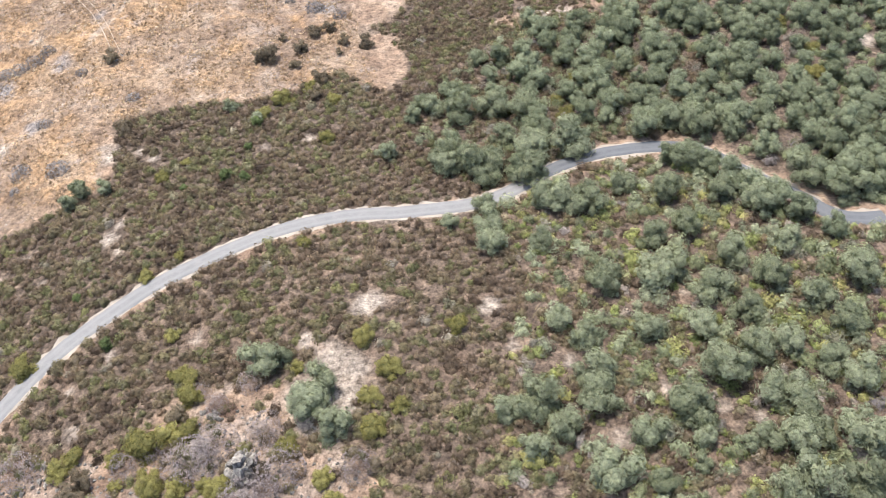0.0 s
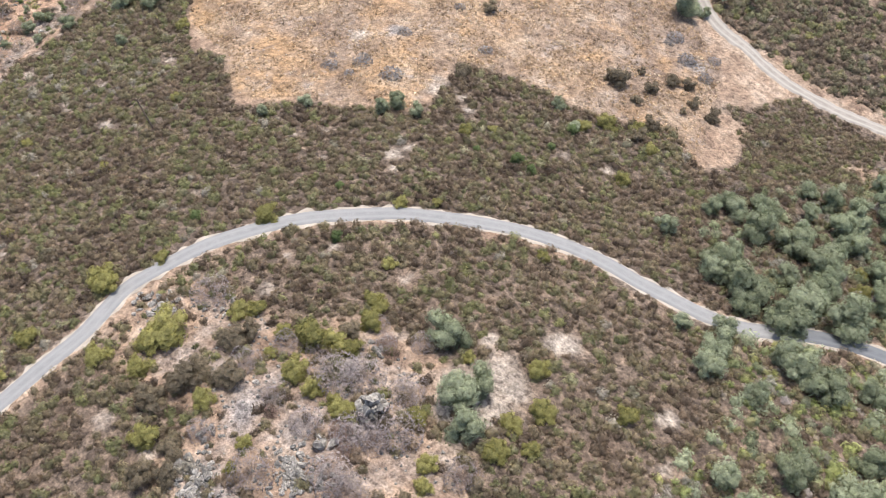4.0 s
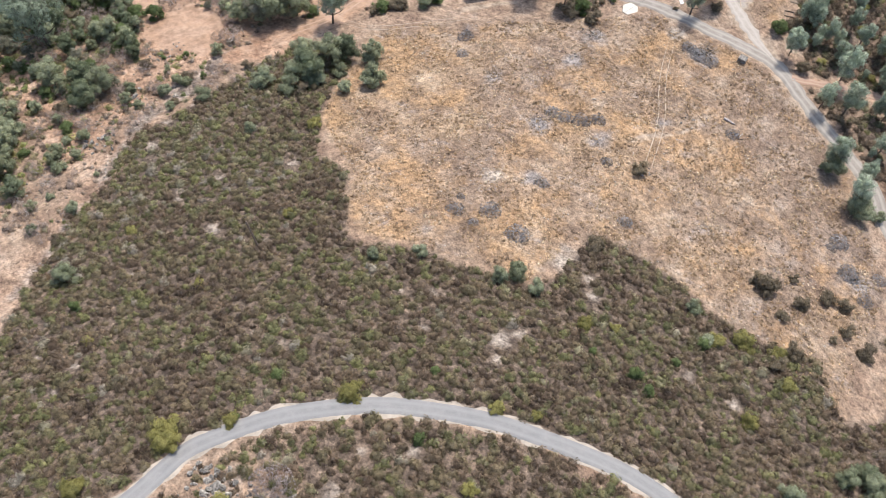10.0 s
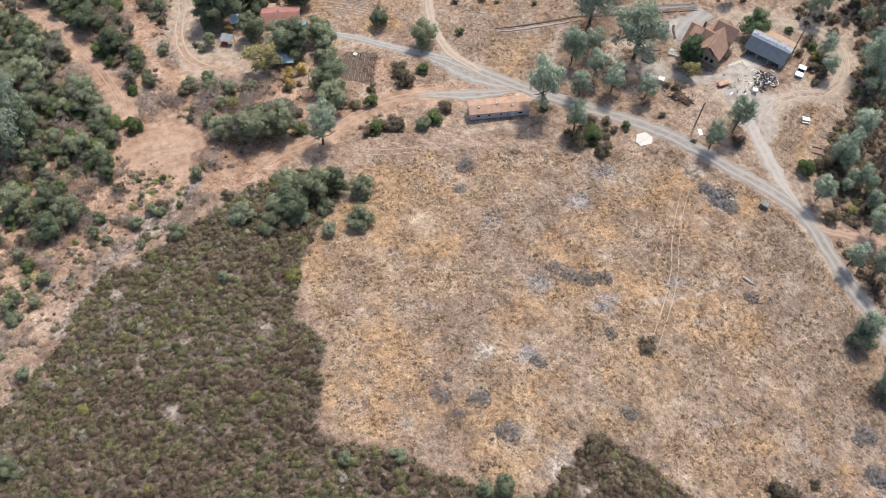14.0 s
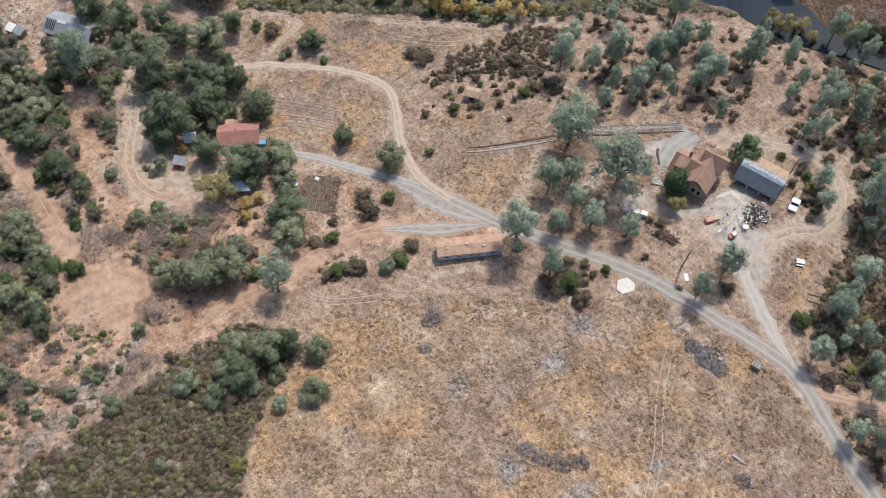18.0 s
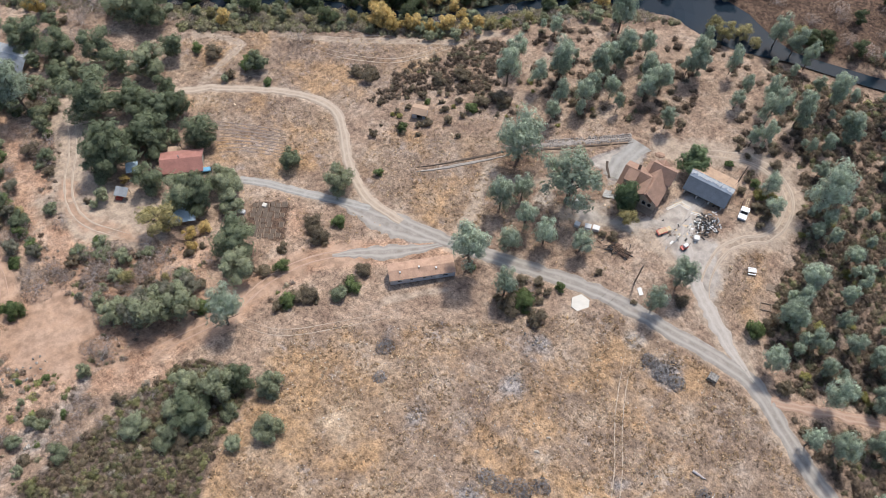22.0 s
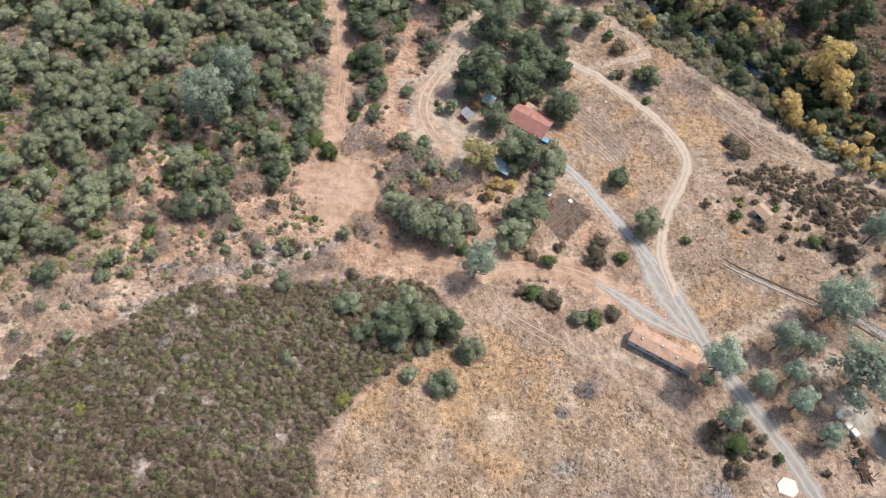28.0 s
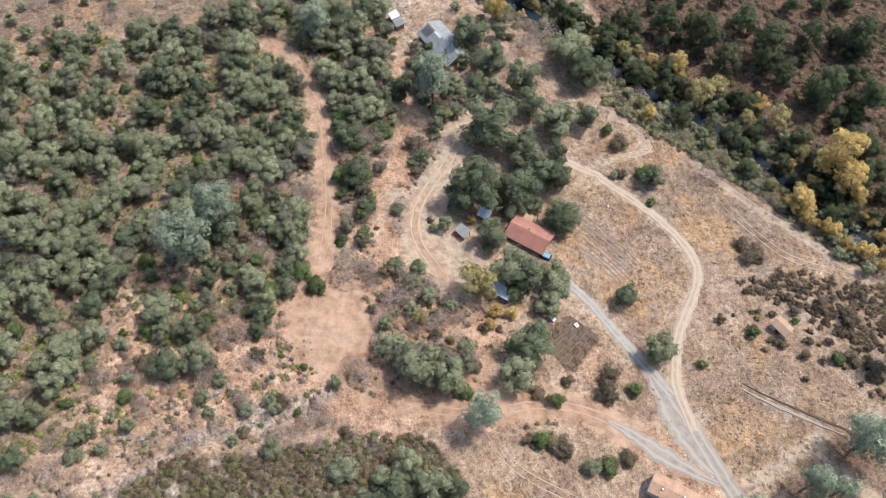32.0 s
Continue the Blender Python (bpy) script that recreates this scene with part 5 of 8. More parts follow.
    # needle litter under each tree, with its crown's shade painted into the patch
    for a, c, r in PINES_FARM[:-1] + OAK_OPEN:
        zone["duff_shade"] = np.maximum(zone["duff_shade"], 0.62 * np.exp(-(np.hypot(x - a, y - c) / (0.75 * r)) ** 2))
    for a, c, r in ASH_PATCHES:
        zone["grey"] = np.maximum(zone["grey"], 0.75 * np.exp(-(np.hypot(x - a, y - c) / (r * (1 + 0.4 * rough(x, y, 4, 2)))) ** 2))
    for a, c, r in SAND_PATCHES:
        zone["pale"] = np.maximum(zone["pale"], 0.75 * np.exp(-(np.hypot(x - a, y - c) / r) ** 2))
    near = lambda line, w: np.clip(1 - along(line, x, y) / w, 0, 1)
    zone["red"] = np.maximum.reduce([zone["red"], 0.8 * np.exp(-(np.hypot(x + 171, y - 117) / 8) ** 2), 1.1 * near(RED_ROAD, 7), 1.1 * near(FIREBREAK, 4.5), 0.9 * near(FIREBREAK_B, 4.5), 0.8 * near(EAST_TRACK, 3)])
    zone["red"] *= 1 - soft(GARDEN, x, y, 0.8)
    zone["dirt"] = np.maximum.reduce([1.15 * soft(YARD_LOOP, x, y, 1.6), near([(-146.1, 162.9), (-138.1, 169.5), (-132, 175.2)], 3.4), near([(-137.2, 121.2), (-130.8, 132.5)], 2.2), 0.75 * near(MEADOW_TRACK, 1.5), 0.9 * np.exp(-(np.hypot(x + 200, y - 90) / 9) ** 2), 0.8 * np.exp(-(np.hypot(x + 212, y - 80) / 8) ** 2), 1.25 * near(YARD_LANE, 7.5), near(YARD_SPUR, 4), 0.95 * near(BEND_SPUR, 2.2), 0.9 * near(RIDGE_TRACK, 2.6), near(FIELD_TRACK, 3.2), 1.1 * near(COURT_LANE, 5), near(FRONT_LANE, 4.5), near(DRIVE, 4.2), near(BEND_ROAD, 3.0), near(VALLEY_ROAD, 3.9), near(HOUSE_LANE, 3), 1.1 * near(DRIVE[3:], 6)])
    zone["court"] = np.maximum.reduce([1.0 * soft(COURT, x, y, 2.2), 0.9 * soft(GRAVEL_PAD, x, y, 1.2), 0.5 * soft(FRONT_YARD, x, y, 2.5), 1.1 * near(COURT_LANE, 4.0)])
    zone["clay"] = np.maximum.reduce([zone["clay"], 1.0 * near(RED_ROAD[2:8], 6.0), 1.1 * near(FIREBREAK, 4.5), 0.7 * near(YARD_LANE[3:], 5)])
    for name, v in zone.items():
        a = me.attributes.new(name, "FLOAT", "POINT")
        a.data.foreach_set("value", v.astype(np.float32))
    me.materials.append(M_GROUND)
    me.update()
    return tagged(new("ground", me), "dry grassy and sandy hillside sloping down to a river", "ground", kind="structure")


build_ground()


def smooth_line(pts, step=1.2):
    """Catmull-Rom through the points, at even steps."""
    p = [np.array(q, float) for q in pts]
    p = [2 * p[0] - p[1]] + p + [2 * p[-1] - p[-2]]
    out = []
    for a, b, c, d in zip(p[:-3], p[1:-2], p[2:-1], p[3:]):
        n = max(2, int(np.linalg.norm(c - b) / step))
        for k in range(n):
            t = k / n
            out.append(0.5 * (2 * b + (c - a) * t + (2 * a - 5 * b + 4 * c - d) * t * t + (3 * b - a - 3 * c + d) * t ** 3))
    out.append(p[-2])
    o = np.array(out)
    for _ in range(2):
        o[1:-1] = 0.25 * o[:-2] + 0.5 * o[1:-1] + 0.25 * o[2:]
    return o


def road(name, line, width, mat, label, lift=0.1, ragged=0.15, cols=8, taper=False, seed=1, kind_="structure", cat="road", crown=0.0):
    rs = np.random.RandomState(seed)
    c = smooth_line(line)
    d = np.gradient(c, axis=0)
    d /= np.linalg.norm(d, axis=1)[:, None] + 1e-9
    side = np.stack([d[:, 1], -d[:, 0]], -1)
    n = len(c)
    wl = width / 2 * (1 + ragged * (rough(c[:, 0], c[:, 1], 3.1, 2) + 0.5 * rs.uniform(-1, 1, n)))
    wr = width / 2 * (1 + ragged * (rough(c[:, 0], c[:, 1], 3.7, 3) + 0.5 * rs.uniform(-1, 1, n)))
    if taper:
        s = np.minimum(np.arange(n), 10) / 10 * np.minimum(np.arange(n)[::-1], 10) / 10
        wl, wr = wl * (0.2 + 0.8 * s), wr * (0.2 + 0.8 * s)
    s = np.linspace(-1, 1, cols)
    w = np.where(s[None] < 0, wl[:, None], wr[:, None]) * s[None]
    P = c[:, None] + side[:, None] * w[..., None]
    Z = height(P[..., 0], P[..., 1])
    if crown:
        mid = height(c[:, 0], c[:, 1])[:, None]
        Z = 0.35 * Z + 0.65 * mid
        Z = np.maximum(Z, height(P[..., 0], P[..., 1]))
    Z = Z + lift - (np.abs(s) > 0.99) * (lift + 0.05)
    co = np.concatenate([P, Z[..., None]], -1).reshape(-1, 3)
    idx = np.arange(n * cols).reshape(n, cols)
    f = np.stack([idx[:-1, :-1], idx[:-1, 1:], idx[1:, 1:], idx[1:, :-1]], -1).reshape(-1, 4)
    me = bpy.data.meshes.new(name)
    me.from_pydata(co.tolist(), [], f.tolist())
    a = me.attributes.new("across", "FLOAT", "POINT")
    a.data.foreach_set("value", np.tile(s, n).astype(np.float32))
    me.polygons.foreach_set("use_smooth", np.ones(len(f), bool))
    me.materials.append(mat)
    me.update()
    return tagged(new(name, me), label, cat, kind=kind_)


road("road_shoulder", PAVED, 4.0, M_SHOULDER, "sandy pale shoulder along the paved road", lift=0.06, ragged=0.4, cat="shoulder")
road("road_paved", PAVED[:23], 3.3, M_ASPHALT, "narrow grey paved road curving through brush", lift=0.16, ragged=0.05)
road("road_paved_far", PAVED[22:], 3.3, M_ASPHALT_DARK, "darker newer stretch of the paved road under oaks", lift=0.17, ragged=0.05)
road("road_valley", VALLEY_ROAD, 4.1, M_GRAVEL, "grey gravel road with pale wheel ruts", ragged=0.2)
road("road_house", HOUSE_LANE, 2.7, M_BLUE_GRAVEL, "narrow grey lane to the red-roofed house", ragged=0.15, lift=0.12)
road("road_bend", BEND_ROAD, 2.8, M_DIRT, "pale dirt track bending through a dry field", lift=0.14, ragged=0.22)
road("road_court", DRIVE[:3] + COURT_LANE[1:], 3.6, M_COURT, "dusty gravel approach to the garage", lift=0.1, ragged=0.3, taper=True)
road("road_gravel_apron", [(-138.5, 143.6), (-145.5, 139), (-152.5, 135.6), (-160, 133.4), (-168.5, 130.6)], 7.0, M_GRAVEL, "wide gravel apron where the lanes meet", lift=0.07, ragged=0.3, taper=True)
road("road_gravel_fan", RED_ROAD[:3] + [(-155, 120)], 5.6, M_GRAVEL, "grey gravel mouth of the dirt track", lift=0.08, ragged=0.3, taper=True)
road("gravel_pad", [(-129.2, 194.6), (-128.9, 190.6), (-128.3, 186), (-127.2, 182.2)], 5.6, M_BLUE_GRAVEL, "patch of grey gravel behind the house", lift=0.09, ragged=0.35, cat="gravel")
road("road_east", EAST_TRACK, 2.4, M_RED_DIRT, "narrow reddish track through brush", lift=0.1, ragged=0.4)

def ruts(name, line, gap, mat, label, width=0.55):
    """Two worn wheel tracks along a line."""
    c = smooth_line(line)
    d = np.gradient(c, axis=0)
    d /= np.linalg.norm(d, axis=1)[:, None] + 1e-9
    side = np.stack([d[:, 1], -d[:, 0]], -1)
    for s in (-0.5, 0.5):
        road(name, [tuple(v) for v in (c + side * gap * s)[::4]], width, mat, label, lift=0.05, ragged=0.5, cols=5, taper=True, cat="track")


ruts("track_red", RED_ROAD[:9], 1.7, M_RED_DIRT, "worn wheel track on reddish dirt")
ruts("track_firebreak", FIREBREAK, 1.6, M_RED_DIRT, "worn wheel track on red bare earth")
ruts("track_yard", YARD_LANE, 1.8, M_DIRT, "pale dusty wheel track through the yard", 0.7)
ruts("track_drive", DRIVE[2:], 1.8, M_DIRT, "pale wheel track of the looped driveway", 1.1)
ruts("track_ridge", RIDGE_TRACK, 1.6, M_DIRT, "faint wheel track along the field", 0.4)
ruts("track_meadow", [(-156, 94), (-149.5, 96.3), (-144, 100.5), (-138.8, 109.5), (-134.6, 118), (-130.5, 125)], 1.6, M_DIRT, "faint wheel track past the mobile home", 0.3)
ruts("track_grass", [(-66.6, 109.8), (-71.5, 119), (-77.3, 128.7), (-86.6, 139.7), (-94.4, 151.9)], 1.5, M_DIRT, "faint wheel track over the dry meadow", 0.3)
ruts("track_field", [(-219.5, 159.4), (-213.2, 161.5), (-203, 167.5), (-195.2, 174.5), (-188.7, 190.3)], 1.6, M_DIRT, "faint wheel track in the upper field", 0.4)
ruts("track_river", [(-218.6, 168.4), (-209.5, 176), (-201.1, 184.4), (-193.5, 195)], 1.6, M_DIRT, "faint wheel track beside the river thicket", 0.4)
ruts("track_spur", BEND_SPUR, 1.5, M_DIRT, "faint wheel track over dry grass", 0.4)

m_water, nt_w, b_w = material("dark_river_water")
b_w.inputs["Base Color"].default_value = (0.012, 0.02, 0.028, 1)
b_w.inputs["Roughness"].default_value = 0.06
b_w.inputs["IOR"].default_value = 1.25
bump(nt_w, b_w, noise_tex(nt_w, 0.8, 4).outputs[0], 0.15, 0.05)


def pool(x):
    """1 where the river widens into a pool, 0 elsewhere."""
    return np.clip(1.35 - np.abs(x + 146) / 17, 0, 1)


def build_river():
    c = smooth_line(RIVER, 3)
    d = np.gradient(c, axis=0)
    d /= np.linalg.norm(d, axis=1)[:, None]
    side = np.stack([d[:, 1], -d[:, 0]], -1)
    z = height(c[:, 0], c[:, 1]) + 0.75
    z = z + 0.8 * pool(c[:, 0])
    wide = 0.5 + 1.55 * pool(c[:, 0])
    bm = bmesh.new()
    prev = None
    for p, s, h, f in zip(c, side, z, wide):
        row = [bm.verts.new((*(p + s * w * f), h)) for w in (-3.6, -1.2, 1.2, 3.6)]
        if prev:
            for i in range(3):
                bm.faces.new((prev[i], prev[i + 1], row[i + 1], row[i]))
        prev = row
    tagged(part("water", bm, m_water), "dark still river water between wooded banks", "water", kind="structure")


build_river()

# ---- plants: kinds ----
kind("gray_pine", [crown_mesh("gray_pine_crown", 20 + i, 28, 96, 0.036, M_PINE, 0.26, 1.0, 0.48, 0.17, 0.35) for i in range(4)],
     [limb_mesh("gray_pine_trunk", 60 + i, M_BARK, 0.6, 6, 0.026) for i in range(4)], "grey-green foothill pine with an open airy crown", "tree", "foothill pines", 1.35)
kind("young_pine", KINDS["gray_pine"]["crowns"], KINDS["gray_pine"]["limbs"], "young grey-green pine standing in dark brush", "tree", "young pines", 1.35)
kind("oak", [crown_mesh("oak_crown", 30 + i, 18, 72, 0.05, M_OAK, 0.16, 1.0, 0.5, 0.2) for i in range(4)],
     [limb_mesh("oak_trunk", 70 + i, M_BARK, 0.5, 5, 0.035) for i in range(4)], "dark green live oak with a dense rounded crown", "tree", "oaks", 0.85)
kind("dusty_oak", [crown_mesh("dusty_oak_crown", 40 + i, 18, 72, 0.05, M_OLIVE, 0.14, 1.0, 0.5, 0.19) for i in range(4)],
     [limb_mesh("dusty_oak_trunk", 80 + i, M_BARK, 0.5, 5, 0.03) for i in range(4)], "dusty olive-green oak with a rounded crown", "tree", "oaks", 0.85)
kind("grey_oak", [crown_mesh("grey_oak_crown", 45 + i, 18, 72, 0.048, M_GREYOAK, 0.14, 1.0, 0.5, 0.19) for i in range(2)], [limb_mesh("grey_oak_trunk", 84, M_BARK, 0.5, 5, 0.03)],
     "grey-brown oak with dusty fading leaves", "tree", "yard oaks", 0.8)
kind("valley_oak", KINDS["dusty_oak"]["crowns"], KINDS["dusty_oak"]["limbs"], "dusty olive oak at the edge of the farm yard", "tree", "yard oaks", 0.85)
kind("open_oak", [crown_mesh("open_oak_crown", 47, 46, 90, 0.028, M_PINE, 0.24, 1.0, 0.5, 0.13)], [limb_mesh("open_oak_trunk", 87, M_BARK, 0.6, 9, 0.03, reach=0.38)], "wide blue oak with open pale crown and visible limbs", "tree", "", 0.95)
kind("scrub_oak", [crown_mesh("scrub_oak_crown", 50 + i, 14, 96, 0.048, M_SCRUB, 0.02, 0.9, 0.5, 0.24) for i in range(5)],
     [limb_mesh("scrub_oak_stem", 90 + i, M_BARK, 0.4, 0, 0.03, sides=5) for i in range(2)], "grey-green scrub oak, rounded down to the ground", "shrub", "scrub oaks", 0.72, limb_name="stem")
kind("hill_oak", [crown_mesh("hill_oak_crown", 250 + i, 15, 88, 0.05, M_HILLOAK, 0.04, 0.95, 0.5, 0.23) for i in range(5)],
     [limb_mesh("hill_oak_trunk", 290 + i, M_BARK, 0.45, 0, 0.03, sides=5) for i in range(2)], "dense green scrub oak on the hillside above the road", "tree", "hillside oaks", 0.8)
kind("green_bush", [crown_mesh("green_bush_crown", 150 + i, 10, 65, 0.075, M_GREEN, 0.0, 0.85, 0.5, 0.24) for i in range(3)], [limb_mesh("green_bush_stem", 190, M_BARK, 0.35, 0, 0.025, sides=5)],
     "bright green leafy bush on dry ground", "shrub", "green bushes", 0.75, limb_name="stem")
kind("yellow_green_bush", [crown_mesh("yellow_green_crown", 160 + i, 12, 80, 0.058, M_YGREEN, 0.0, 0.85, 0.5, 0.24) for i in range(3)], [limb_mesh("yellow_green_stem", 191, M_BARK, 0.35, 0, 0.025, sides=5)],
     "yellow-green toyon bush among brown brush", "shrub", "yellow-green bushes", 0.5, limb_name="stem")
kind("brown_bush", [crown_mesh("brown_bush_crown", 170 + i, 11, 60, 0.075, M_BROWN, 0.0, 0.85, 0.5, 0.22) for i in range(3)], [limb_mesh("brown_bush_stem", 192, M_BARK, 0.35, 0, 0.025, sides=5)],
     "brown drought-worn bush in dry grass", "shrub", "brown bushes", 0.65, limb_name="stem")
kind("field_bush", KINDS["brown_bush"]["crowns"], KINDS["brown_bush"]["limbs"], "small round dark brown bush at the edge of the field", "shrub", "field bushes", 0.7, limb_name="stem")
kind("yellow_tree", [crown_mesh("yellow_tree_crown", 180 + i, 20, 70, 0.05, M_YELLOW, 0.2, 1.0, 0.5, 0.18) for i in range(3)], [limb_mesh("yellow_tree_trunk", 193, M_BARK, 0.55, 5, 0.03)],
     "golden yellow autumn cottonwood by the river", "tree", "yellow river trees", 1.0)
kind("fading_tree", [crown_mesh("fading_tree_crown", 185 + i, 20, 55, 0.045, M_AUTUMN, 0.2, 1.0, 0.5, 0.17) for i in range(2)], [limb_mesh("fading_tree_trunk", 194, M_BARK, 0.55, 6, 0.03)],
     "fading yellow-green tree with thinning leaves", "tree", "", 0.95)
kind("cypress", [crown_mesh("cypress_crown", 188, 26, 80, 0.06, M_FIR, 0.05, 1.0, 0.36, 0.2, 0.75)], [limb_mesh("cypress_trunk", 195, M_BARK, 0.6, 4, 0.03)], "dark green pointed conifer beside the house", "tree", "", 1.5)
kind("canyon_oak", [crown_mesh("canyon_oak_crown", 230 + i, 18, 60, 0.055, M_SHADED_OAK, 0.14, 1.0, 0.5, 0.2) for i in range(3)], [limb_mesh("canyon_oak_trunk", 197, M_BARK, 0.5, 4, 0.03)],
     "canyon oak on the river bank, with shade put into its dark leaves", "tree", "canyon oaks", 0.9)
kind("green_tree", [crown_mesh("green_tree_crown", 240, 22, 70, 0.05, M_FIR, 0.12, 1.0, 0.46, 0.19)], [limb_mesh("green_tree_trunk", 198, M_BARK, 0.5, 5, 0.03)], "tall fresh green tree between house and garage", "tree", "", 1.4)
kind("bare_bush", [haze_mesh("bare_twigs", 200 + i, M_BARE, 0, 520, 0.5, 0.8, 0.007, 0.042) for i in range(3)], [limb_mesh("bare_stem", 196, M_PALE_BARK, 0.45, 7, 0.016, reach=0.36, stems=2, sides=4)],
     "leafless grey-brown thorny bush", "shrub", "leafless bushes", 0.75, crown_name="crown", limb_name="stem")
kind("thorn_bush", KINDS["bare_bush"]["crowns"], KINDS["bare_bush"]["limbs"], "leafless grey-brown bush along the dry gully", "shrub", "gully bushes", 0.75, crown_name="crown", limb_name="stem")
kind("grey_bush", [haze_mesh("ash_twigs", 210 + i, M_ASHGREY, 60, 520, 0.5, 0.55, 0.008, 0.055) for i in range(3)], None, "low ash-grey dead bush in the meadow", "shrub", "grey dead bushes", 0.4, crown_name="crown")
kind("rusty_bush", [haze_mesh("rusty_twigs", 226 + i, M_RUSTY, 80, 1100, 0.52, 0.7, 0.005, 0.03) for i in range(2)], None, "rust-red dead bush with dry leaves on the knoll", "shrub", "rust-red bushes", 0.55, crown_name="crown")
kind("bleached_bush", [haze_mesh("bleached_twigs", 220 + i, M_PINK, 140, 1700, 0.52, 0.74, 0.004, 0.021) for i in range(3)], None, "pale pinkish bleached dead bush on the knoll", "shrub", "bleached dead bushes", 0.62, crown_name="crown")

# ---- plants: places ----
MIXED_OAKS = {9, 11, 13, 14, 15, 21, 22, 23, 24, 26}


def grown(rows, f):
    return [(a, b, d * f) for a, b, d in rows]


plants("gray_pine", grown(PINES_FARM[:-1], 1.38))
x, y, d = PINES_FARM[-1]
plant("gray_pine", x, y, d * 1.3, tall=d * 1.6, lean=9, turn=-160, label="lone leaning grey pine with bare trunk by the red track")
for r in PINES_EAST:
    w = r[2] * (0.85 if r[2] > 7 else 1.1)
    plant("gray_pine", r[0], r[1], w, tall=w * plant_rs.uniform(1.2, 1.6))
plants("gray_pine", grown(PINES_WEST, 1.4))
for r in PINES_RIDGE + PINES_POOL + PINES_BANK:
    plant("gray_pine", r[0], r[1], r[2] * 1.08, tall=r[2] * plant_rs.uniform(1.55, 2.1))
plants("open_oak", grown(OAK_OPEN, 1.38))
plant("green_tree", -116.6, 197.2, 9.2, tall=8.2)
for i, r in enumerate(grown(OAKS_FARM, 1.12)):
    plant("grey_oak" if -181 < r[0] < -163 and r[1] < 92 else ("valley_oak" if i % 3 == 1 or r[0] > -136 else "oak"), *r)
for i, r in enumerate(grown(OAKS_WEST, 1.25)):
    plant("valley_oak" if i in MIXED_OAKS else "oak", *r)
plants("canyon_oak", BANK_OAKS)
plant("cypress", DARK_GREEN[0][0], DARK_GREEN[0][1], 8.6, tall=10.5)
plants("fading_tree", grown(DOOR_TREE, 1.1))
plants("yellow_tree", YELLOW_TREES + YELLOW_FAR + YELLOW_POOL)
plants("fading_tree", grown(AUTUMN_TREES[:1] + AUTUMN_TREES[3:], 1.35))
for a, b, d in ((-181.4, 98.6, 4.6), (-180.9, 102.2, 4.2), (-178, 97, 3.6), (-207.6, 95.2, 3.4)):
    plant("yellow_tree", a, b, d, tall=d * 0.75, label="low yellow-leaved bush in the cottage yard")
plants("bare_bush", BARE_BUSHES)
for i, r in enumerate(GREEN_BUSHES):
    plant("brown_bush" if r[0] > -166 and r[1] > 95 and i % 4 else ("green_bush" if i % 3 else "scrub_oak"), *r)
for i, r in enumerate(FIELD_BUSHES + EAST_BUSHES):
    plant("brown_bush" if i % 3 else "green_bush", *r)
for i, r in enumerate(MEADOW_BUSHES):
    plant("brown_bush" if 3 <= i < 18 or i in (27, 30, 33) else "scrub_oak", *r)
plants("brown_bush", [(-99.2, 199.6, 3.6), (-98.2, 201.6, 3.2), (-96.2, 198.8, 3.4), (-95.8, 196.4, 2.8), (-105.6, 204.3, 2.8), (-106.2, 206.2, 2.4), (-112.7, 209.9, 2.2), (-109.8, 209.7, 2.2), (-106.5, 214.8, 3.2), (-103.5, 212, 3.4), (-115.6, 169.4, 3.4), (-117.8, 168.6, 2.6)])
plants("yellow_green_bush", [(-101, 202.4, 4.2), (-98.6, 204.6, 3.2)])
plants("grey_bush", grown(GREY_BUSHES, 1.05))
plants("bare_bush", [(-129.0, 115.5, 3.2), (-124.4, 126.4, 2.6), (-127.2, 121.4, 2.2)])
x, y, rs = np.array([(-117.8 + 0.5 * (k * 29 % 17 - 8) * 0.9, 144.0 + 0.5 * (k * 47 % 19 - 9) * 1.1, 1.6 + 0.13 * (k * 31 % 13)) for k in range(23)]).T
for k, (a, b, d) in enumerate(zip(x, y, rs)):
    plant("field_bush" if k % 3 else "bare_bush", a, b, d)
plants("scrub_oak", grown(CHAP_TREES, 1.18))
plants("yellow_green_bush", grown(YELLOW_GREEN_K, 1.15) + grown(YELLOW_GREEN + YELLOW_GREEN_B, 1.3))
plants("brown_bush", grown(BROWN_KNOLL, 1.1))
plants("green_bush", CHAP_GREEN_SMALL)
plants("bleached_bush", grown(PALE_DEAD, 1.2))
plants("rusty_bush", [(-24.6, 12.8, 3.4), (-22.4, 11.2, 2.6), (-29.1, 27.6, 3.0), (-27.2, 26.2, 2.4), (-34.2, 9.4, 2.2), (-57.5, 19.5, 2.4)])
plants("scrub_oak", grown(CHAP_GREEN_T0 + CHAP_GREEN_T0B, 1.3))


def scatter(poly, spacing, seed, keep_off=(), jitter=0.9):
    """Jittered points inside an outline, away from the lines given as (line, distance)."""
    rs = np.random.RandomState(seed)
    p = np.array(poly)
    gx = np.arange(p[:, 0].min(), p[:, 0].max(), spacing)
    gy = np.arange(p[:, 1].min(), p[:, 1].max(), spacing * 0.87)
    X, Y = np.meshgrid(gx, gy)
    X[1::2] += spacing / 2
    x = X.ravel() + rs.uniform(-0.5, 0.5, X.size) * spacing * jitter
    y = Y.ravel() + rs.uniform(-0.5, 0.5, X.size) * spacing * jitter
    ok = inside(poly, x, y) & ~inside(RED_CLEARING, x, y)
    for line, dist in keep_off:
        ok &= along(line, x, y) > dist
    return x[ok], y[ok], rs


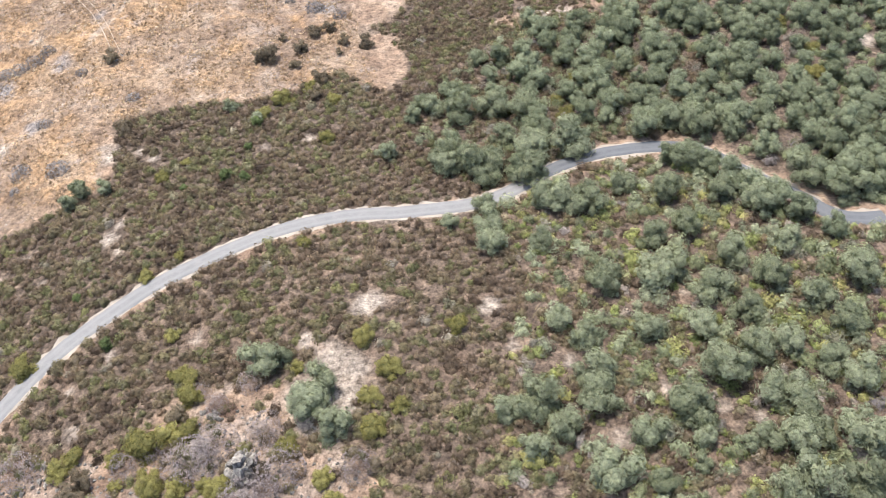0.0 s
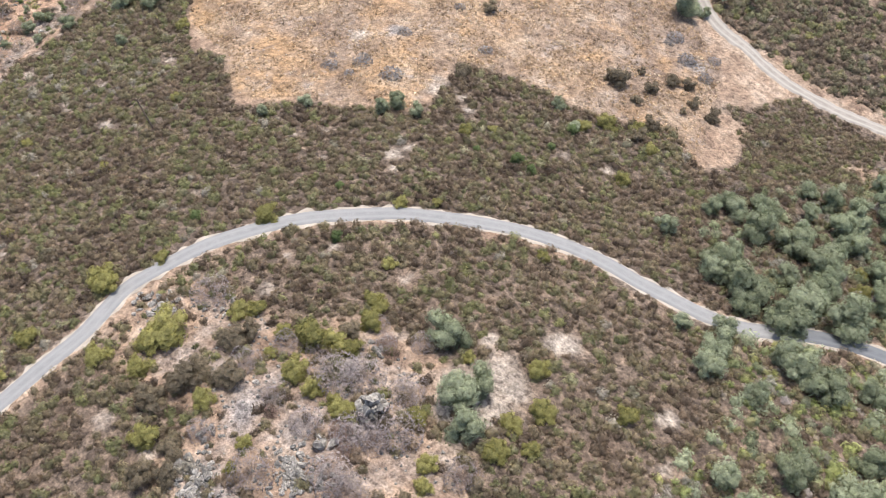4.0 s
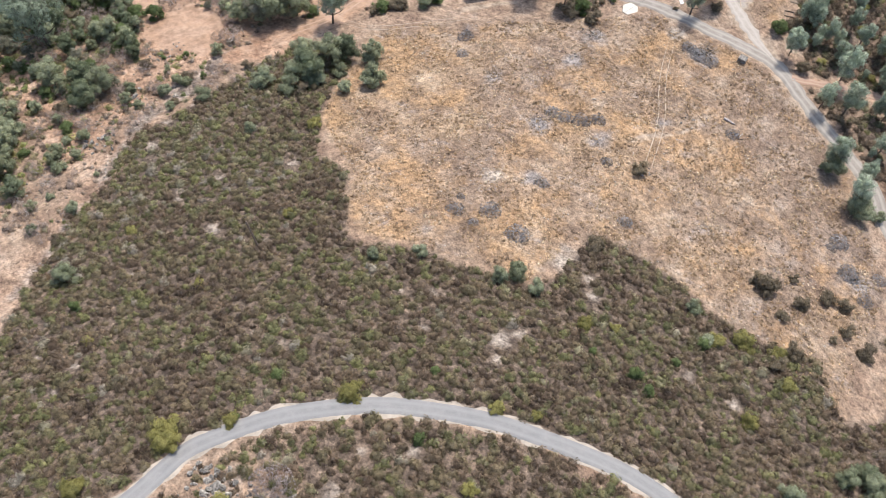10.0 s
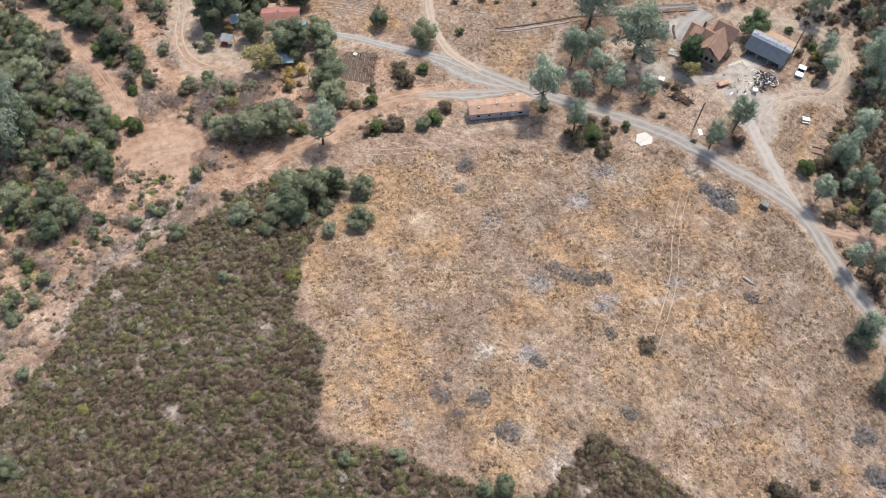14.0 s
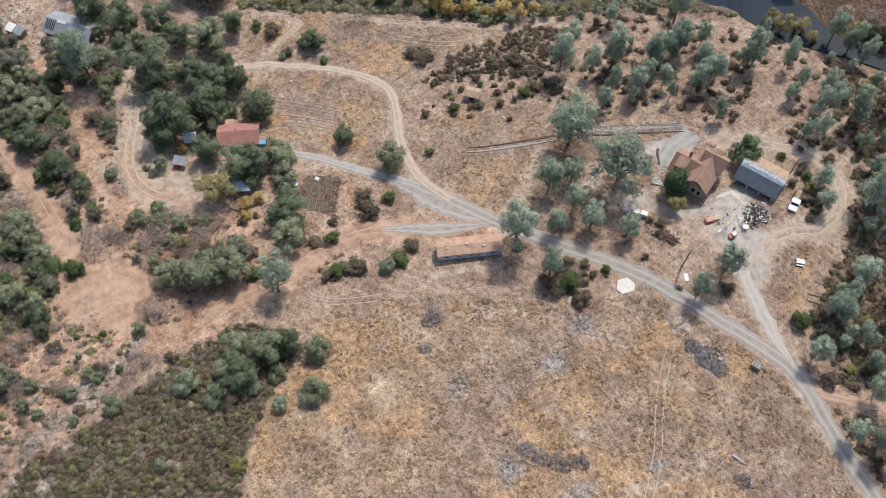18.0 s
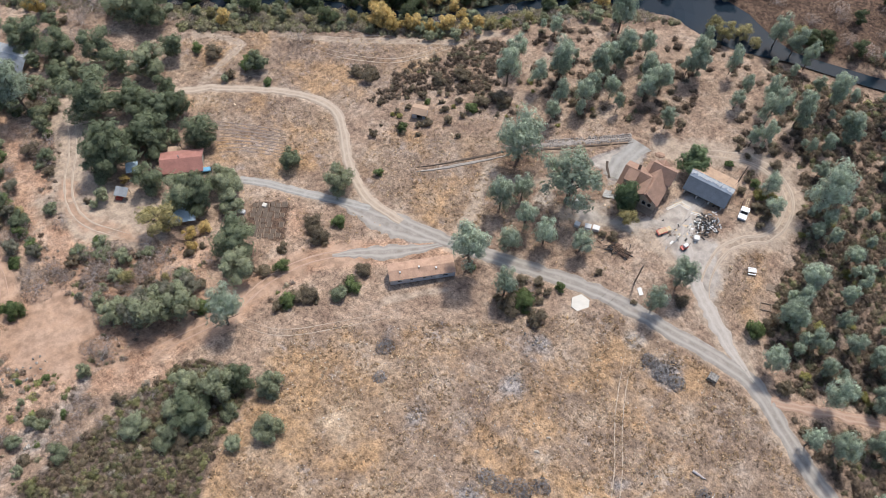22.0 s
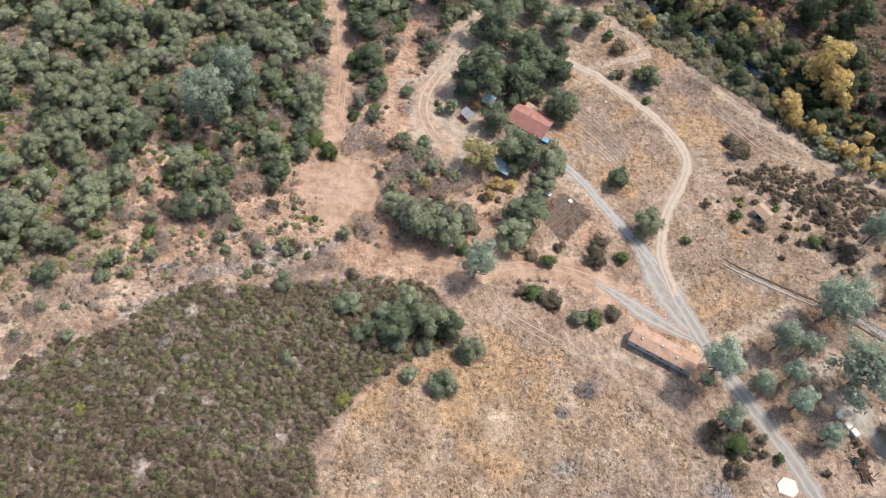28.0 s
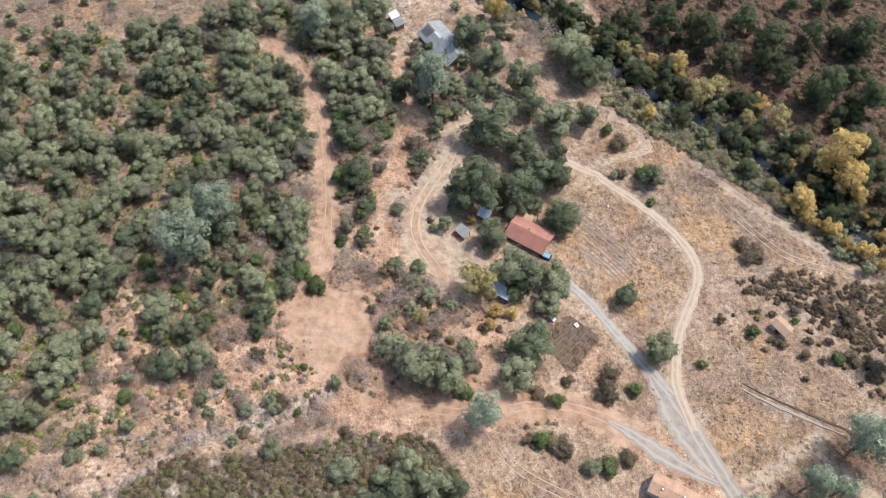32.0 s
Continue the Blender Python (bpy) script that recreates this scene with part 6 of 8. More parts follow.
ALL_ROADS = [(PAVED, 2.1), (VALLEY_ROAD, 2.9), (BEND_ROAD, 2.6), (RED_ROAD, 3.2), (DRIVE, 2.8), (FIREBREAK, 3.0), (FIREBREAK_B, 2.6), (EAST_TRACK, 2.0), (YARD_LANE, 3.0), (RIVER, 5.5), (HOUSE_LANE, 2.4)]

# woods west of the yard, and oaks over the far bank
x, y, rs = scatter(FOREST, 4.75, 3, ALL_ROADS)
for a, b in zip(x, y):
    k = rs.uniform()
    if k < 0.09:
        continue
    if inside(GLADE, np.array([a]), np.array([b]))[0]:
        if k > 0.42:
            plant("green_bush" if k < 0.64 else ("grey_oak" if k < 0.78 else ("bare_bush" if k < 0.92 else "dusty_oak")), a, b, rs.uniform(3.2, 5.4))
        continue
    plant("dusty_oak" if k < 0.48 else ("oak" if k < 0.6 else ("grey_oak" if k < 0.66 else ("scrub_oak" if k < 0.74 else ("green_bush" if k < 0.84 else "bare_bush")))), a, b, rs.uniform(5.8, 9.4) if k < 0.66 else rs.uniform(3.2, 5.2))
x, y, rs = scatter(NORTH_OPEN, 6.0, 53)
for a, b in zip(x, y):
    k = rs.uniform()
    if k < 0.6:
        plant("thorn_bush" if k < 0.4 else "valley_oak", a, b, rs.uniform(3.2, 6.0))
x, y, rs = scatter(FOREST_B, 4.6, 33, ALL_ROADS)
for a, b in zip(x, y):
    k = rs.uniform()
    if k < 0.8:
        plant("dusty_oak" if k < 0.22 else ("oak" if k < 0.36 else ("bare_bush" if k < 0.62 else "brown_bush")), a, b, rs.uniform(3.8, 6.8))
for poly, sd in ((WOODS_YARD, 37), (WOODS_SOUTH, 38), (WOODS_CLEARING, 39)):
    x, y, rs = scatter(poly, 4.6, sd, ALL_ROADS)
    for a, b in zip(x, y):
        k = rs.uniform()
        if k < 0.85:
            plant("oak" if k < (0.12 if sd == 39 else 0.3) else ("valley_oak" if k < 0.33 else ("grey_oak" if k < 0.45 else ("bare_bush" if k < 0.68 else ("brown_bush" if k < 0.76 else "green_bush")))), a, b, rs.uniform(3.4, 6.6) * (0.8 if sd == 39 else 1))
for poly, gap, sd in ((BRUSH_EAST, 6.6, 91), (BRUSH_EAST_B, 6.2, 92), (BRUSH_EAST_UP, 7.5, 93), (BRUSH_RIDGE, 9.0, 94)):
    x, y, rs = scatter(poly, gap, sd, ALL_ROADS)
    for a, b in zip(x, y):
        if rs.uniform() < 0.62:
            d = 2.4 + 3.2 * rs.uniform() ** 1.7
            plant("young_pine", a, b, d, tall=d * (rs.uniform(1.7, 2.4) if poly is BRUSH_RIDGE else rs.uniform(1.1, 1.7)))
x, y, rs = scatter(BRUSH_EAST, 9.5, 49, ALL_ROADS)
for a, b in zip(x, y):
    if rs.uniform() < 0.75:
        plant("yellow_green_bush", a, b, rs.uniform(2.0, 3.6))
for poly, sd in ((BRUSH_EAST, 47), (BRUSH_EAST_UP, 48)):
    x, y, rs = scatter(poly, 8.5, sd, ALL_ROADS)
    for a, b in zip(x, y):
        if rs.uniform() < 0.6:
            d = rs.uniform(2.6, 5.2)
            plant("gray_pine", a, b, d, tall=d * rs.uniform(1.3, 1.9))
x, y, rs = scatter(VALLEY_WEST, 3.5, 34, ALL_ROADS)
for a, b in zip(x, y):
    k = rs.uniform()
    if k < 0.52:
        plant("thorn_bush" if k < 0.28 else ("brown_bush" if k < 0.36 else ("green_bush" if k < 0.39 else ("scrub_oak" if k < 0.45 else "valley_oak"))), a, b, 1.6 + 3.6 * rs.uniform() ** 1.5)
x, y, rs = scatter(SCRUB_YARD, 3.4, 35, ALL_ROADS)
for a, b in zip(x, y):
    k = rs.uniform()
    if k < 0.88:
        plant("thorn_bush" if k < 0.54 else ("brown_bush" if k < 0.64 else ("fading_tree" if k < 0.69 else ("grey_oak" if k < 0.79 else "valley_oak"))), a, b, rs.uniform(2.6, 5.4))
x, y, rs = scatter(YARD, 4.2, 51, ALL_ROADS)
for a, b in zip(x, y):
    k = rs.uniform()
    if k < 0.6:
        plant("thorn_bush" if k < 0.25 else ("brown_bush" if k < 0.33 else ("scrub_oak" if k < 0.45 else "valley_oak")), a, b, rs.uniform(2.2, 5.6))
x, y, rs = scatter(WEST_SLOPE, 5.0, 52, ALL_ROADS, 1.7)
for a, b in zip(x, y):
    k = rs.uniform()
    if k < 0.46:
        plant("thorn_bush" if k < 0.24 else ("green_bush" if k < 0.3 else "valley_oak"), a, b, 1.5 + 3.6 * rs.uniform() ** 1.6)
# trees leaning over the river
BANKS = [(-305, 95), (-290, 95), (-240, 150), (-195, 185), (-160, 225), (-140, 240), (-150, 256), (-190, 230), (-230, 190), (-250, 175), (-275, 150), (-305, 120)]
x, y, rs = scatter(BANKS, 3.7, 36, ALL_ROADS[:9])
for a, b in zip(x, y):
    d = float(along(RIVER, np.array([a]), np.array([b]))[0])
    k = rs.uniform()
    if 1.6 + 6 * float(pool(a)) < d < 11 and k < 0.92:
        farm_side = (a + 297) * 132 - (b - 109) * 144 > 0
        plant(("valley_oak" if farm_side and k < 0.2 else ("thorn_bush" if farm_side else "canyon_oak")) if k < 0.45 else ("fading_tree" if k < 0.52 else ("scrub_oak" if k < 0.64 else ("yellow_tree" if k < 0.67 else ("bare_bush" if farm_side else "canyon_oak")))), a, b, rs.uniform(3.0, 5.0) if farm_side else rs.uniform(3.8, 7))
x, y, rs = scatter(BANKS, 1.5, 61)
d = along(RIVER, x, y)
keep = (d > 1.7 + 5.6 * pool(x)) & (d < 9) & (rs.uniform(size=len(x)) < 0.8)
x, y = x[keep], y[keep]
RIPARIAN = (x, y, rs)
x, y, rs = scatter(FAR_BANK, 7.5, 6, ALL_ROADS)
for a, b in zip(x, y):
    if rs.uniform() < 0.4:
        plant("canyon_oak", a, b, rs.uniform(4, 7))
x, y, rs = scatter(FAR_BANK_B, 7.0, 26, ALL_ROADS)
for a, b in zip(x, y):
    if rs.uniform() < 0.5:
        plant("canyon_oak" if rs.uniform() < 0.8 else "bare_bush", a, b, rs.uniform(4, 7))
x, y, rs = scatter(FAR_BANK_C, 7.5, 54, ALL_ROADS)
for a, b in zip(x, y):
    if rs.uniform() < 0.6:
        plant("canyon_oak" if rs.uniform() < 0.5 else "bare_bush", a, b, rs.uniform(4, 7.5))
x, y, rs = scatter(WOODS_LANE, 5.0, 55, ALL_ROADS)
for a, b in zip(x, y):
    k = rs.uniform()
    if k < 0.8:
        plant("valley_oak" if k < 0.35 else ("oak" if k < 0.5 else ("thorn_bush" if k < 0.7 else "brown_bush")), a, b, rs.uniform(3.6, 6.8))
x, y, rs = scatter(RIVER_NEAR, 5.0, 27, ALL_ROADS)
for a, b in zip(x, y):
    k = rs.uniform()
    if k < 0.75:
        plant("fading_tree" if k < 0.25 else ("oak" if k < 0.45 else ("yellow_tree" if k < 0.52 else "green_bush")), a, b, rs.uniform(2.6, 5))


def shrub_shape(seed, n, size=0.34, tall=0.8):
    """A shrub of one to three domes of twigs round a dense inside, about 2 wide."""
    rs = np.random.RandomState(seed)
    lobes = [(0.0, 0.0, 0.86)] if n < 40 else [(rs.uniform(-0.2, 0.1), rs.uniform(-0.2, 0.2), 0.74), (0.5 * math.cos(seed), 0.5 * math.sin(seed), 0.52), (-0.46 * math.cos(seed + 0.8), -0.46 * math.sin(seed + 0.8), 0.46)]
    share = np.array([q[2] ** 2 for q in lobes])
    pts, nrm, tri, tn = [], [], [], []
    for (a, b, r), k in zip(lobes, (share / share.sum() * n * 0.85).astype(int)):
        d = sphere_dirs(rs, k)
        d[:, 2] = np.abs(d[:, 2])
        pts.append(np.array([a, b, 0.05]) + d * rs.uniform(0.74, 1.08, k)[:, None] * r * np.array([1, 1, tall]))
        nrm.append(d)
        if n >= 30 and r > 0.5:
            q = lobe_core(rs, (a, b, 0.02), r * 0.76 * np.array([1, 1, tall]), True)
            tri.append(q[0])
            tn.append(q[1] + np.array([0, 0, 0.25]))
    d = np.concatenate(nrm)
    leaves = cards(rs, np.concatenate(pts), d, size, 3, 0.6).reshape(-1, 3)
    return np.concatenate([leaves] + tri), np.concatenate([soft_normals(d * 0.8 + np.array([0, 0, 0.25]), 3, rs, 0.2)] + tn)


def brush(name, x, y, r, mat, label, rs, shapes=8, n=44, size=0.34, tall=0.8, tint=None, cat="brush"):
    """Many shrubs too alike to count, in one mesh."""
    lib = [shrub_shape(900 + i, n, size, tall) for i in range(shapes)]
    pick = rs.randint(0, shapes, len(x))
    z = height(x, y)
    t = tint if tint is not None else np.clip(0.44 + 0.18 * rough(x, y, 11, 2) + rs.normal(0, 0.17, len(x)), 0, 1)
    V, T, N = [], [], []
    for i in range(shapes):
        m = pick == i
        k = m.sum()
        if not k:
            continue
        a = rs.uniform(0, 6.28, k)
        ca, sa = np.cos(a), np.sin(a)
        s, sn = lib[i][0].reshape(-1, 3), lib[i][1]
        vx = s[None, :, 0] * ca[:, None] - s[None, :, 1] * sa[:, None]
        vy = s[None, :, 0] * sa[:, None] + s[None, :, 1] * ca[:, None]
        nx_ = sn[None, :, 0] * ca[:, None] - sn[None, :, 1] * sa[:, None]
        ny_ = sn[None, :, 0] * sa[:, None] + sn[None, :, 1] * ca[:, None]
        N.append(np.stack([nx_, ny_, np.broadcast_to(sn[None, :, 2], nx_.shape)], -1).reshape(-1, 3))
        R = r[m][:, None]
        hh = rs.uniform(0.8, 1.2, k)[:, None]
        V.append(np.stack([x[m][:, None] + vx * R, y[m][:, None] + vy * R, z[m][:, None] + s[None, :, 2] * R * hh], -1).reshape(-1, 3))
        T.append(np.repeat(t[m], s.shape[0]))
    me = mesh_from(name, np.concatenate(V), 3, mat, np.concatenate(T), np.concatenate(N))
    return tagged(new(name, me), label, cat, kind="stuff")


def thin(x, y, r, mask):
    return x[mask], y[mask], r[mask]


def clear(x, y):
    ok = np.ones(len(x), bool)
    for a, c, r in BARE_NORTH + BARE_SOUTH:
        ok &= np.hypot((x - a) * (1 + 0.4 * math.sin(a)), (y - c) * (1 - 0.3 * math.sin(a))) > r * 1.15
    return ok


# chaparral on both sides of the paved road
x, y, rs = scatter(CHAPARRAL_NORTH, 1.42, 7, ALL_ROADS)
keep = (~inside(SCRUB_OAK, x, y) | (rs.uniform(size=len(x)) < 0.8)) & clear(x, y)
keep &= rough(x, y, 5.5, 3) + 0.55 * rough(x, y, 13, 1) < 1.6
x, y = x[keep], y[keep]
brush("chaparral_slope", x, y, 0.74 + 0.95 * rs.uniform(size=len(x)) ** 1.5, M_CHAMISE, "dense brown and olive chamise brush covering the slope", rs, shapes=14, n=72, size=0.2, tall=0.95, tint=np.clip(0.43 + 0.05 * np.clip((-60 - x) / 30, 0, 1) + 0.1 * np.clip((-100 - x) / 25, 0, 1) + 0.16 * rough(x, y, 14, 2) + rs.normal(0, 0.23, len(x)), 0, 1))
x, y, rs = scatter(CHAPARRAL_B, 1.45, 8, ALL_ROADS)
kn, sd, so = inside(KNOLL, x, y), inside(SANDY, x, y), inside(SCRUB_OAK_B, x, y)
u = rs.uniform(size=len(x))
keep = np.where(kn, u < 0.22, np.where(sd, u < 0.16, np.where(so, u < 0.5, u < 0.97))) & (rough(x, y, 5.0, 2) + 0.6 * rough(x, y, 12, 3) < 1.1) & clear(x, y)
x, y = x[keep], y[keep]
brush("chaparral_knoll", x, y, 0.7 + 1.0 * rs.uniform(size=len(x)) ** 1.5, M_CHAMISE, "brown chamise brush with bare gaps on the knoll", rs, shapes=14, n=78, size=0.19, tall=0.95, tint=np.clip(0.45 + 0.14 * rough(x, y, 11, 2) + rs.normal(0, 0.21, len(x)), 0, 1))
x, y, rs = scatter(SCRUB_OAK_B, 1.9, 9, ALL_ROADS)
keep = (rs.uniform(size=len(x)) < 0.62) & clear(x, y)
x, y = x[keep], y[keep]
brush("scrub_undergrowth", x, y, rs.uniform(0.7, 1.45, len(x)), M_LOWSCRUB, "mixed yellow-green and grey low scrub between oaks", rs, shapes=12, n=66, size=0.22, tall=0.9, tint=rs.uniform(0, 1, len(x)))
# scrub oaks too many to count
x, y, rs = scatter(SCRUB_OAK, 4.9, 4, [(PAVED, 2.5)] + ALL_ROADS[1:])
ok = clear(x, y) & (rs.uniform(size=len(x)) < np.clip((x + 12) / 34, 0.18, 1))
for a, b in zip(x[ok], y[ok]):
    k = rs.uniform()
    plant("hill_oak" if k < 0.86 else ("bare_bush" if k < 0.93 else "yellow_green_bush"), a, b, rs.uniform(4.4, 7.0) if k < 0.86 else rs.uniform(3.2, 4.8))
x, y, rs = scatter([(-190, 157), (-186, 172), (-166, 192), (-140, 200), (-146, 186), (-160, 174), (-166, 160), (-180, 152)], 3.3, 95, ALL_ROADS + [(DITCH, 2.0)])
for a, b in zip(x, y):
    k = rs.uniform()
    if k < 0.5 and math.hypot(a + 176.6, b - 164.2) > 3.2:
        plant("field_bush" if k < 0.42 else "yellow_green_bush", a, b, rs.uniform(1.3, 2.9))
plants("hill_oak", ROAD_OAKS)
for k, (a, b) in enumerate(smooth_line(PAVED[25:30], 3.0)[2:]):
    plant("hill_oak", a - 2.6, b - 3.0, 5.2 + (k * 37 % 10) * 0.2, tall=4.6 + (k * 53 % 10) * 0.15)
plants("oak", grown(OAKS_HOUSE, 0.8))
plants("thorn_bush", HILLTOP_BARE)
plants("fading_tree", POOL_WILLOWS)
for i, r in enumerate(TIP_OAKS):
    if r[0] > -149:
        plant("scrub_oak", *r)
    else:
        plant("bare_bush" if i % 2 else "brown_bush", r[0], r[1], r[2] * 0.5)
for nm, poly, sp, share, lo, hi, sd in (("scrub_oak_slope", SCRUB_OAK, 3.2, 0.8, 1.2, 2.0, 44), ("scrub_oak_hillside", SCRUB_OAK_B, 3.0, 0.7, 1.2, 2.5, 5)):
    x, y, rs = scatter(poly, sp, sd, [(PAVED, 1.7)] + ALL_ROADS[1:])
    keep = (rs.uniform(size=len(x)) < share * np.clip((x + 12) / 34, 0.18, 1)) & clear(x, y)
    x, y = x[keep], y[keep]
    brush(nm, x, y, rs.uniform(lo, hi, len(x)), M_GREENBRUSH, "thicket of rounded grey-green scrub oaks", rs, shapes=12, n=160, size=0.15, tall=1.1, tint=np.clip(rs.normal(0.33 if "slope" in nm else 0.48, 0.17 if "slope" in nm else 0.23, len(x)), 0, 1))
BIGGER = {"river_thicket": 1.75, "near_bank_thicket": 1.6, "brush_east": 1.3, "brush_east_low": 1.3, "brush_east_high": 1.25, "bank_brush": 1.35, "bank_brush_upstream": 1.35, "brush_southeast": 1.35, "brush_north": 1.2, "brush_ridge": 1.35}
for nm, poly, sp, share, mat, lab, sd in (("brush_east", BRUSH_EAST, 1.4, 0.8, M_MANZANITA, "dark manzanita brush among pines", 10), ("brush_east_low", BRUSH_EAST_B, 1.6, 0.75, M_MANZANITA, "dark brush below the gravel road", 11),
                                         ("brush_ridge", BRUSH_RIDGE, 1.75, 0.27, M_MANZANITA, "scattered dark brush on the ridge", 12), ("brush_north", BRUSH_NORTH, 1.4, 0.9, M_MANZANITA, "patch of dark brown brush by the field", 13),
                                         ("brush_shack", BRUSH_NORTH_B, 1.9, 0.35, M_MANZANITA, "scattered low brush by the shack", 14), ("river_thicket", THICKET, 1.4, 0.97, M_THICKET, "tangled yellow-brown willow thicket along the river", 15),
                                         ("bank_brush", FAR_BANK, 1.9, 0.34, M_MANZANITA, "dark brush on the far river bank", 16), ("bank_brush_upstream", FAR_BANK_B, 2.2, 0.32, M_MANZANITA, "dark brush on the far bank by the pool", 28), ("wood_undergrowth", FOREST, 2.1, 0.8, M_LOWSCRUB, "grey and olive undergrowth below the oaks", 17),
                                         ("slope_scrub", WEST_SLOPE, 2.4, 0.22, M_LOWSCRUB, "sparse low green scrub on the slope", 18), ("near_bank_thicket", RIVER_NEAR, 1.5, 0.9, M_THICKET, "yellowing willow thicket by the pool", 29),
                                         ("brush_east_high", BRUSH_EAST_UP, 1.5, 0.85, M_MANZANITA, "dark brush climbing the east ridge", 32), ("brush_southeast", BRUSH_SOUTHEAST, 2.0, 0.95, M_MANZANITA, "dark brush beyond the gravel road", 30), ("brush_hilltop", BRUSH_GAP, 1.5, 0.9, M_CHAMISE, "brown brush between hillside oaks and gravel road", 77), ("brush_corner", BRUSH_CORNER, 1.45, 0.9, M_CHAMISE, "brown brush by the gravel road", 31)):
    by_river = "thicket" in nm
    x, y, rs = scatter(poly, sp, sd, ALL_ROADS[:9] if by_river else ALL_ROADS)
    keep = (rs.uniform(size=len(x)) < share) & ((rough(x, y, 8, 1) < 0.95) | by_river) & (along(RIVER, x, y) > 2.6 + 5 * pool(x))
    x, y = x[keep], y[keep]
    big = BIGGER[nm] if nm in BIGGER else 1.0
    brush(nm, x, y, rs.uniform(0.7, 1.3, len(x)) * big * (sp / 1.6) ** 0.5, mat, lab, rs, shapes=12, n=int(46 * big), size=0.26 / big ** 0.4, tall=0.85 * big ** 0.4, tint=np.clip(0.44 + (0.12 if "southeast" in nm else (-0.2 if "north" in nm or "ridge" in nm or "shack" in nm else 0.0)) + 0.18 * rough(x, y, 11, 2) + rs.normal(0, 0.2, len(x)), 0, 1))

for nm, poly, sp, share, sd in (("yard_twigs", YARD, 1.7, 0.42, 71), ("lane_twigs", SCRUB_YARD, 1.7, 0.5, 72), ("gully_twigs", VALLEY_WEST, 1.8, 0.4, 73), ("slope_twigs", WEST_SLOPE, 1.9, 0.4, 74), ("bank_twigs", RED_BANK, 2.0, 0.25, 75)):
    x, y, rs = scatter(poly, sp, sd, ALL_ROADS, 1.6)
    keep = (rs.uniform(size=len(x)) < share + 0.3 * rough(x, y, 9, 2)) & ~inside(RED_CLEARING, x, y) & ~inside(YARD_LOOP, x, y)
    x, y = x[keep], y[keep]
    brush(nm, x, y, rs.uniform(0.35, 1.15, len(x)), M_TWIGS, "low dry twiggy scrub and weeds on bare reddish earth", rs, n=30, size=0.3, tall=0.7, tint=np.clip(rs.normal(0.45, 0.28, len(x)), 0, 1))
x, y, rs = scatter(VINE_PLOT, 2.3, 76, (), 0.4)
brush("vine_rows", x, y, rs.uniform(0.35, 0.6, len(x)), M_MANZANITA, "young dark vines dotted over a pale plot", rs, n=16, size=0.45, cat="vines")
x, y, rs = RIPARIAN
brush("riverside_willows", x, y, rs.uniform(0.8, 1.7, len(x)), M_THICKET, "olive and brown willows crowding the river edge", rs, n=46, size=0.27, tall=1.1, tint=np.clip(rs.normal(0.3, 0.2, len(x)), 0, 1))

x, y, rs = scatter([(-226, 75), (-217, 75), (-208, 73.5), (-199, 71), (-194, 65), (-200, 61.5), (-212, 63), (-224, 67)], 3.9, 79, ALL_ROADS, 1.4)
for a, b in zip(x, y):
    k = rs.uniform()
    plant("bare_bush" if k < 0.62 else ("grey_oak" if k < 0.76 else ("fading_tree" if k < 0.8 else "green_bush")), a, b, rs.uniform(3.4, 5.8))

# dry grass tufts over the fields
for nm, poly, sp, lab, sd in (("meadow_grass", MEADOW, 0.6, "dry straw-coloured grass tufts over the meadow", 40), ("field_grass", FIELD_WEST, 1.1, "dry grass in the bend of the track", 41), ("upper_field_grass", FIELD_NORTH, 1.1, "dry grass between track and river", 42), ("middle_field_grass", FIELD_MID, 1.0, "dry golden grass by the ditch", 43), ("farm_weeds", FARM, 1.15, "dry weeds and litter over the farm ground", 45), ("gully_weeds", VALLEY_WEST, 1.3, "dry weeds along the gully", 46), ("drive_grass", DRIVE_YARD, 0.9, "dry golden grass inside the driveway loop", 44)):
    x, y, rs = scatter(poly, sp, sd, ALL_ROADS + [(COURT + COURT[:1], 1.0)], 2.2)
    out = ~(inside(COURT, x, y) | inside(GRAVEL_PAD, x, y) | inside(YARD_LOOP, x, y) | inside(GARDEN, x, y))
    x, y = x[out], y[out]
    keep = rs.uniform(size=len(x)) < 0.42 + 0.6 * rough(x, y, 5, 0) + 0.35 * rough(x, y, 17, 1)
    x, y = x[keep], y[keep]
    t = np.clip(0.5 + 0.4 * rough(x, y, 9, 3) + rs.normal(0, 0.22, len(x)), 0, 1)
    brush(nm, x, y, rs.uniform(0.14, 0.58, len(x)), M_DRYGRASS, lab, rs, n=9, size=0.5, tall=0.7, tint=t, cat="grass")

x, y, rs = scatter(MEADOW, 1.7, 78, ALL_ROADS, 1.8)
keep = rs.uniform(size=len(x)) < np.clip((x + 100) / 60, 0.12, 0.8) * (0.6 + 0.5 * rough(x, y, 12, 1))
x, y = x[keep], y[keep]
brush("meadow_tufts", x, y, rs.uniform(0.22, 0.5, len(x)), M_TWIGS, "small dark brown weed tufts dotting the meadow", rs, n=12, size=0.42, tall=0.9, tint=np.clip(rs.normal(0.12, 0.1, len(x)), 0, 1), cat="weeds")

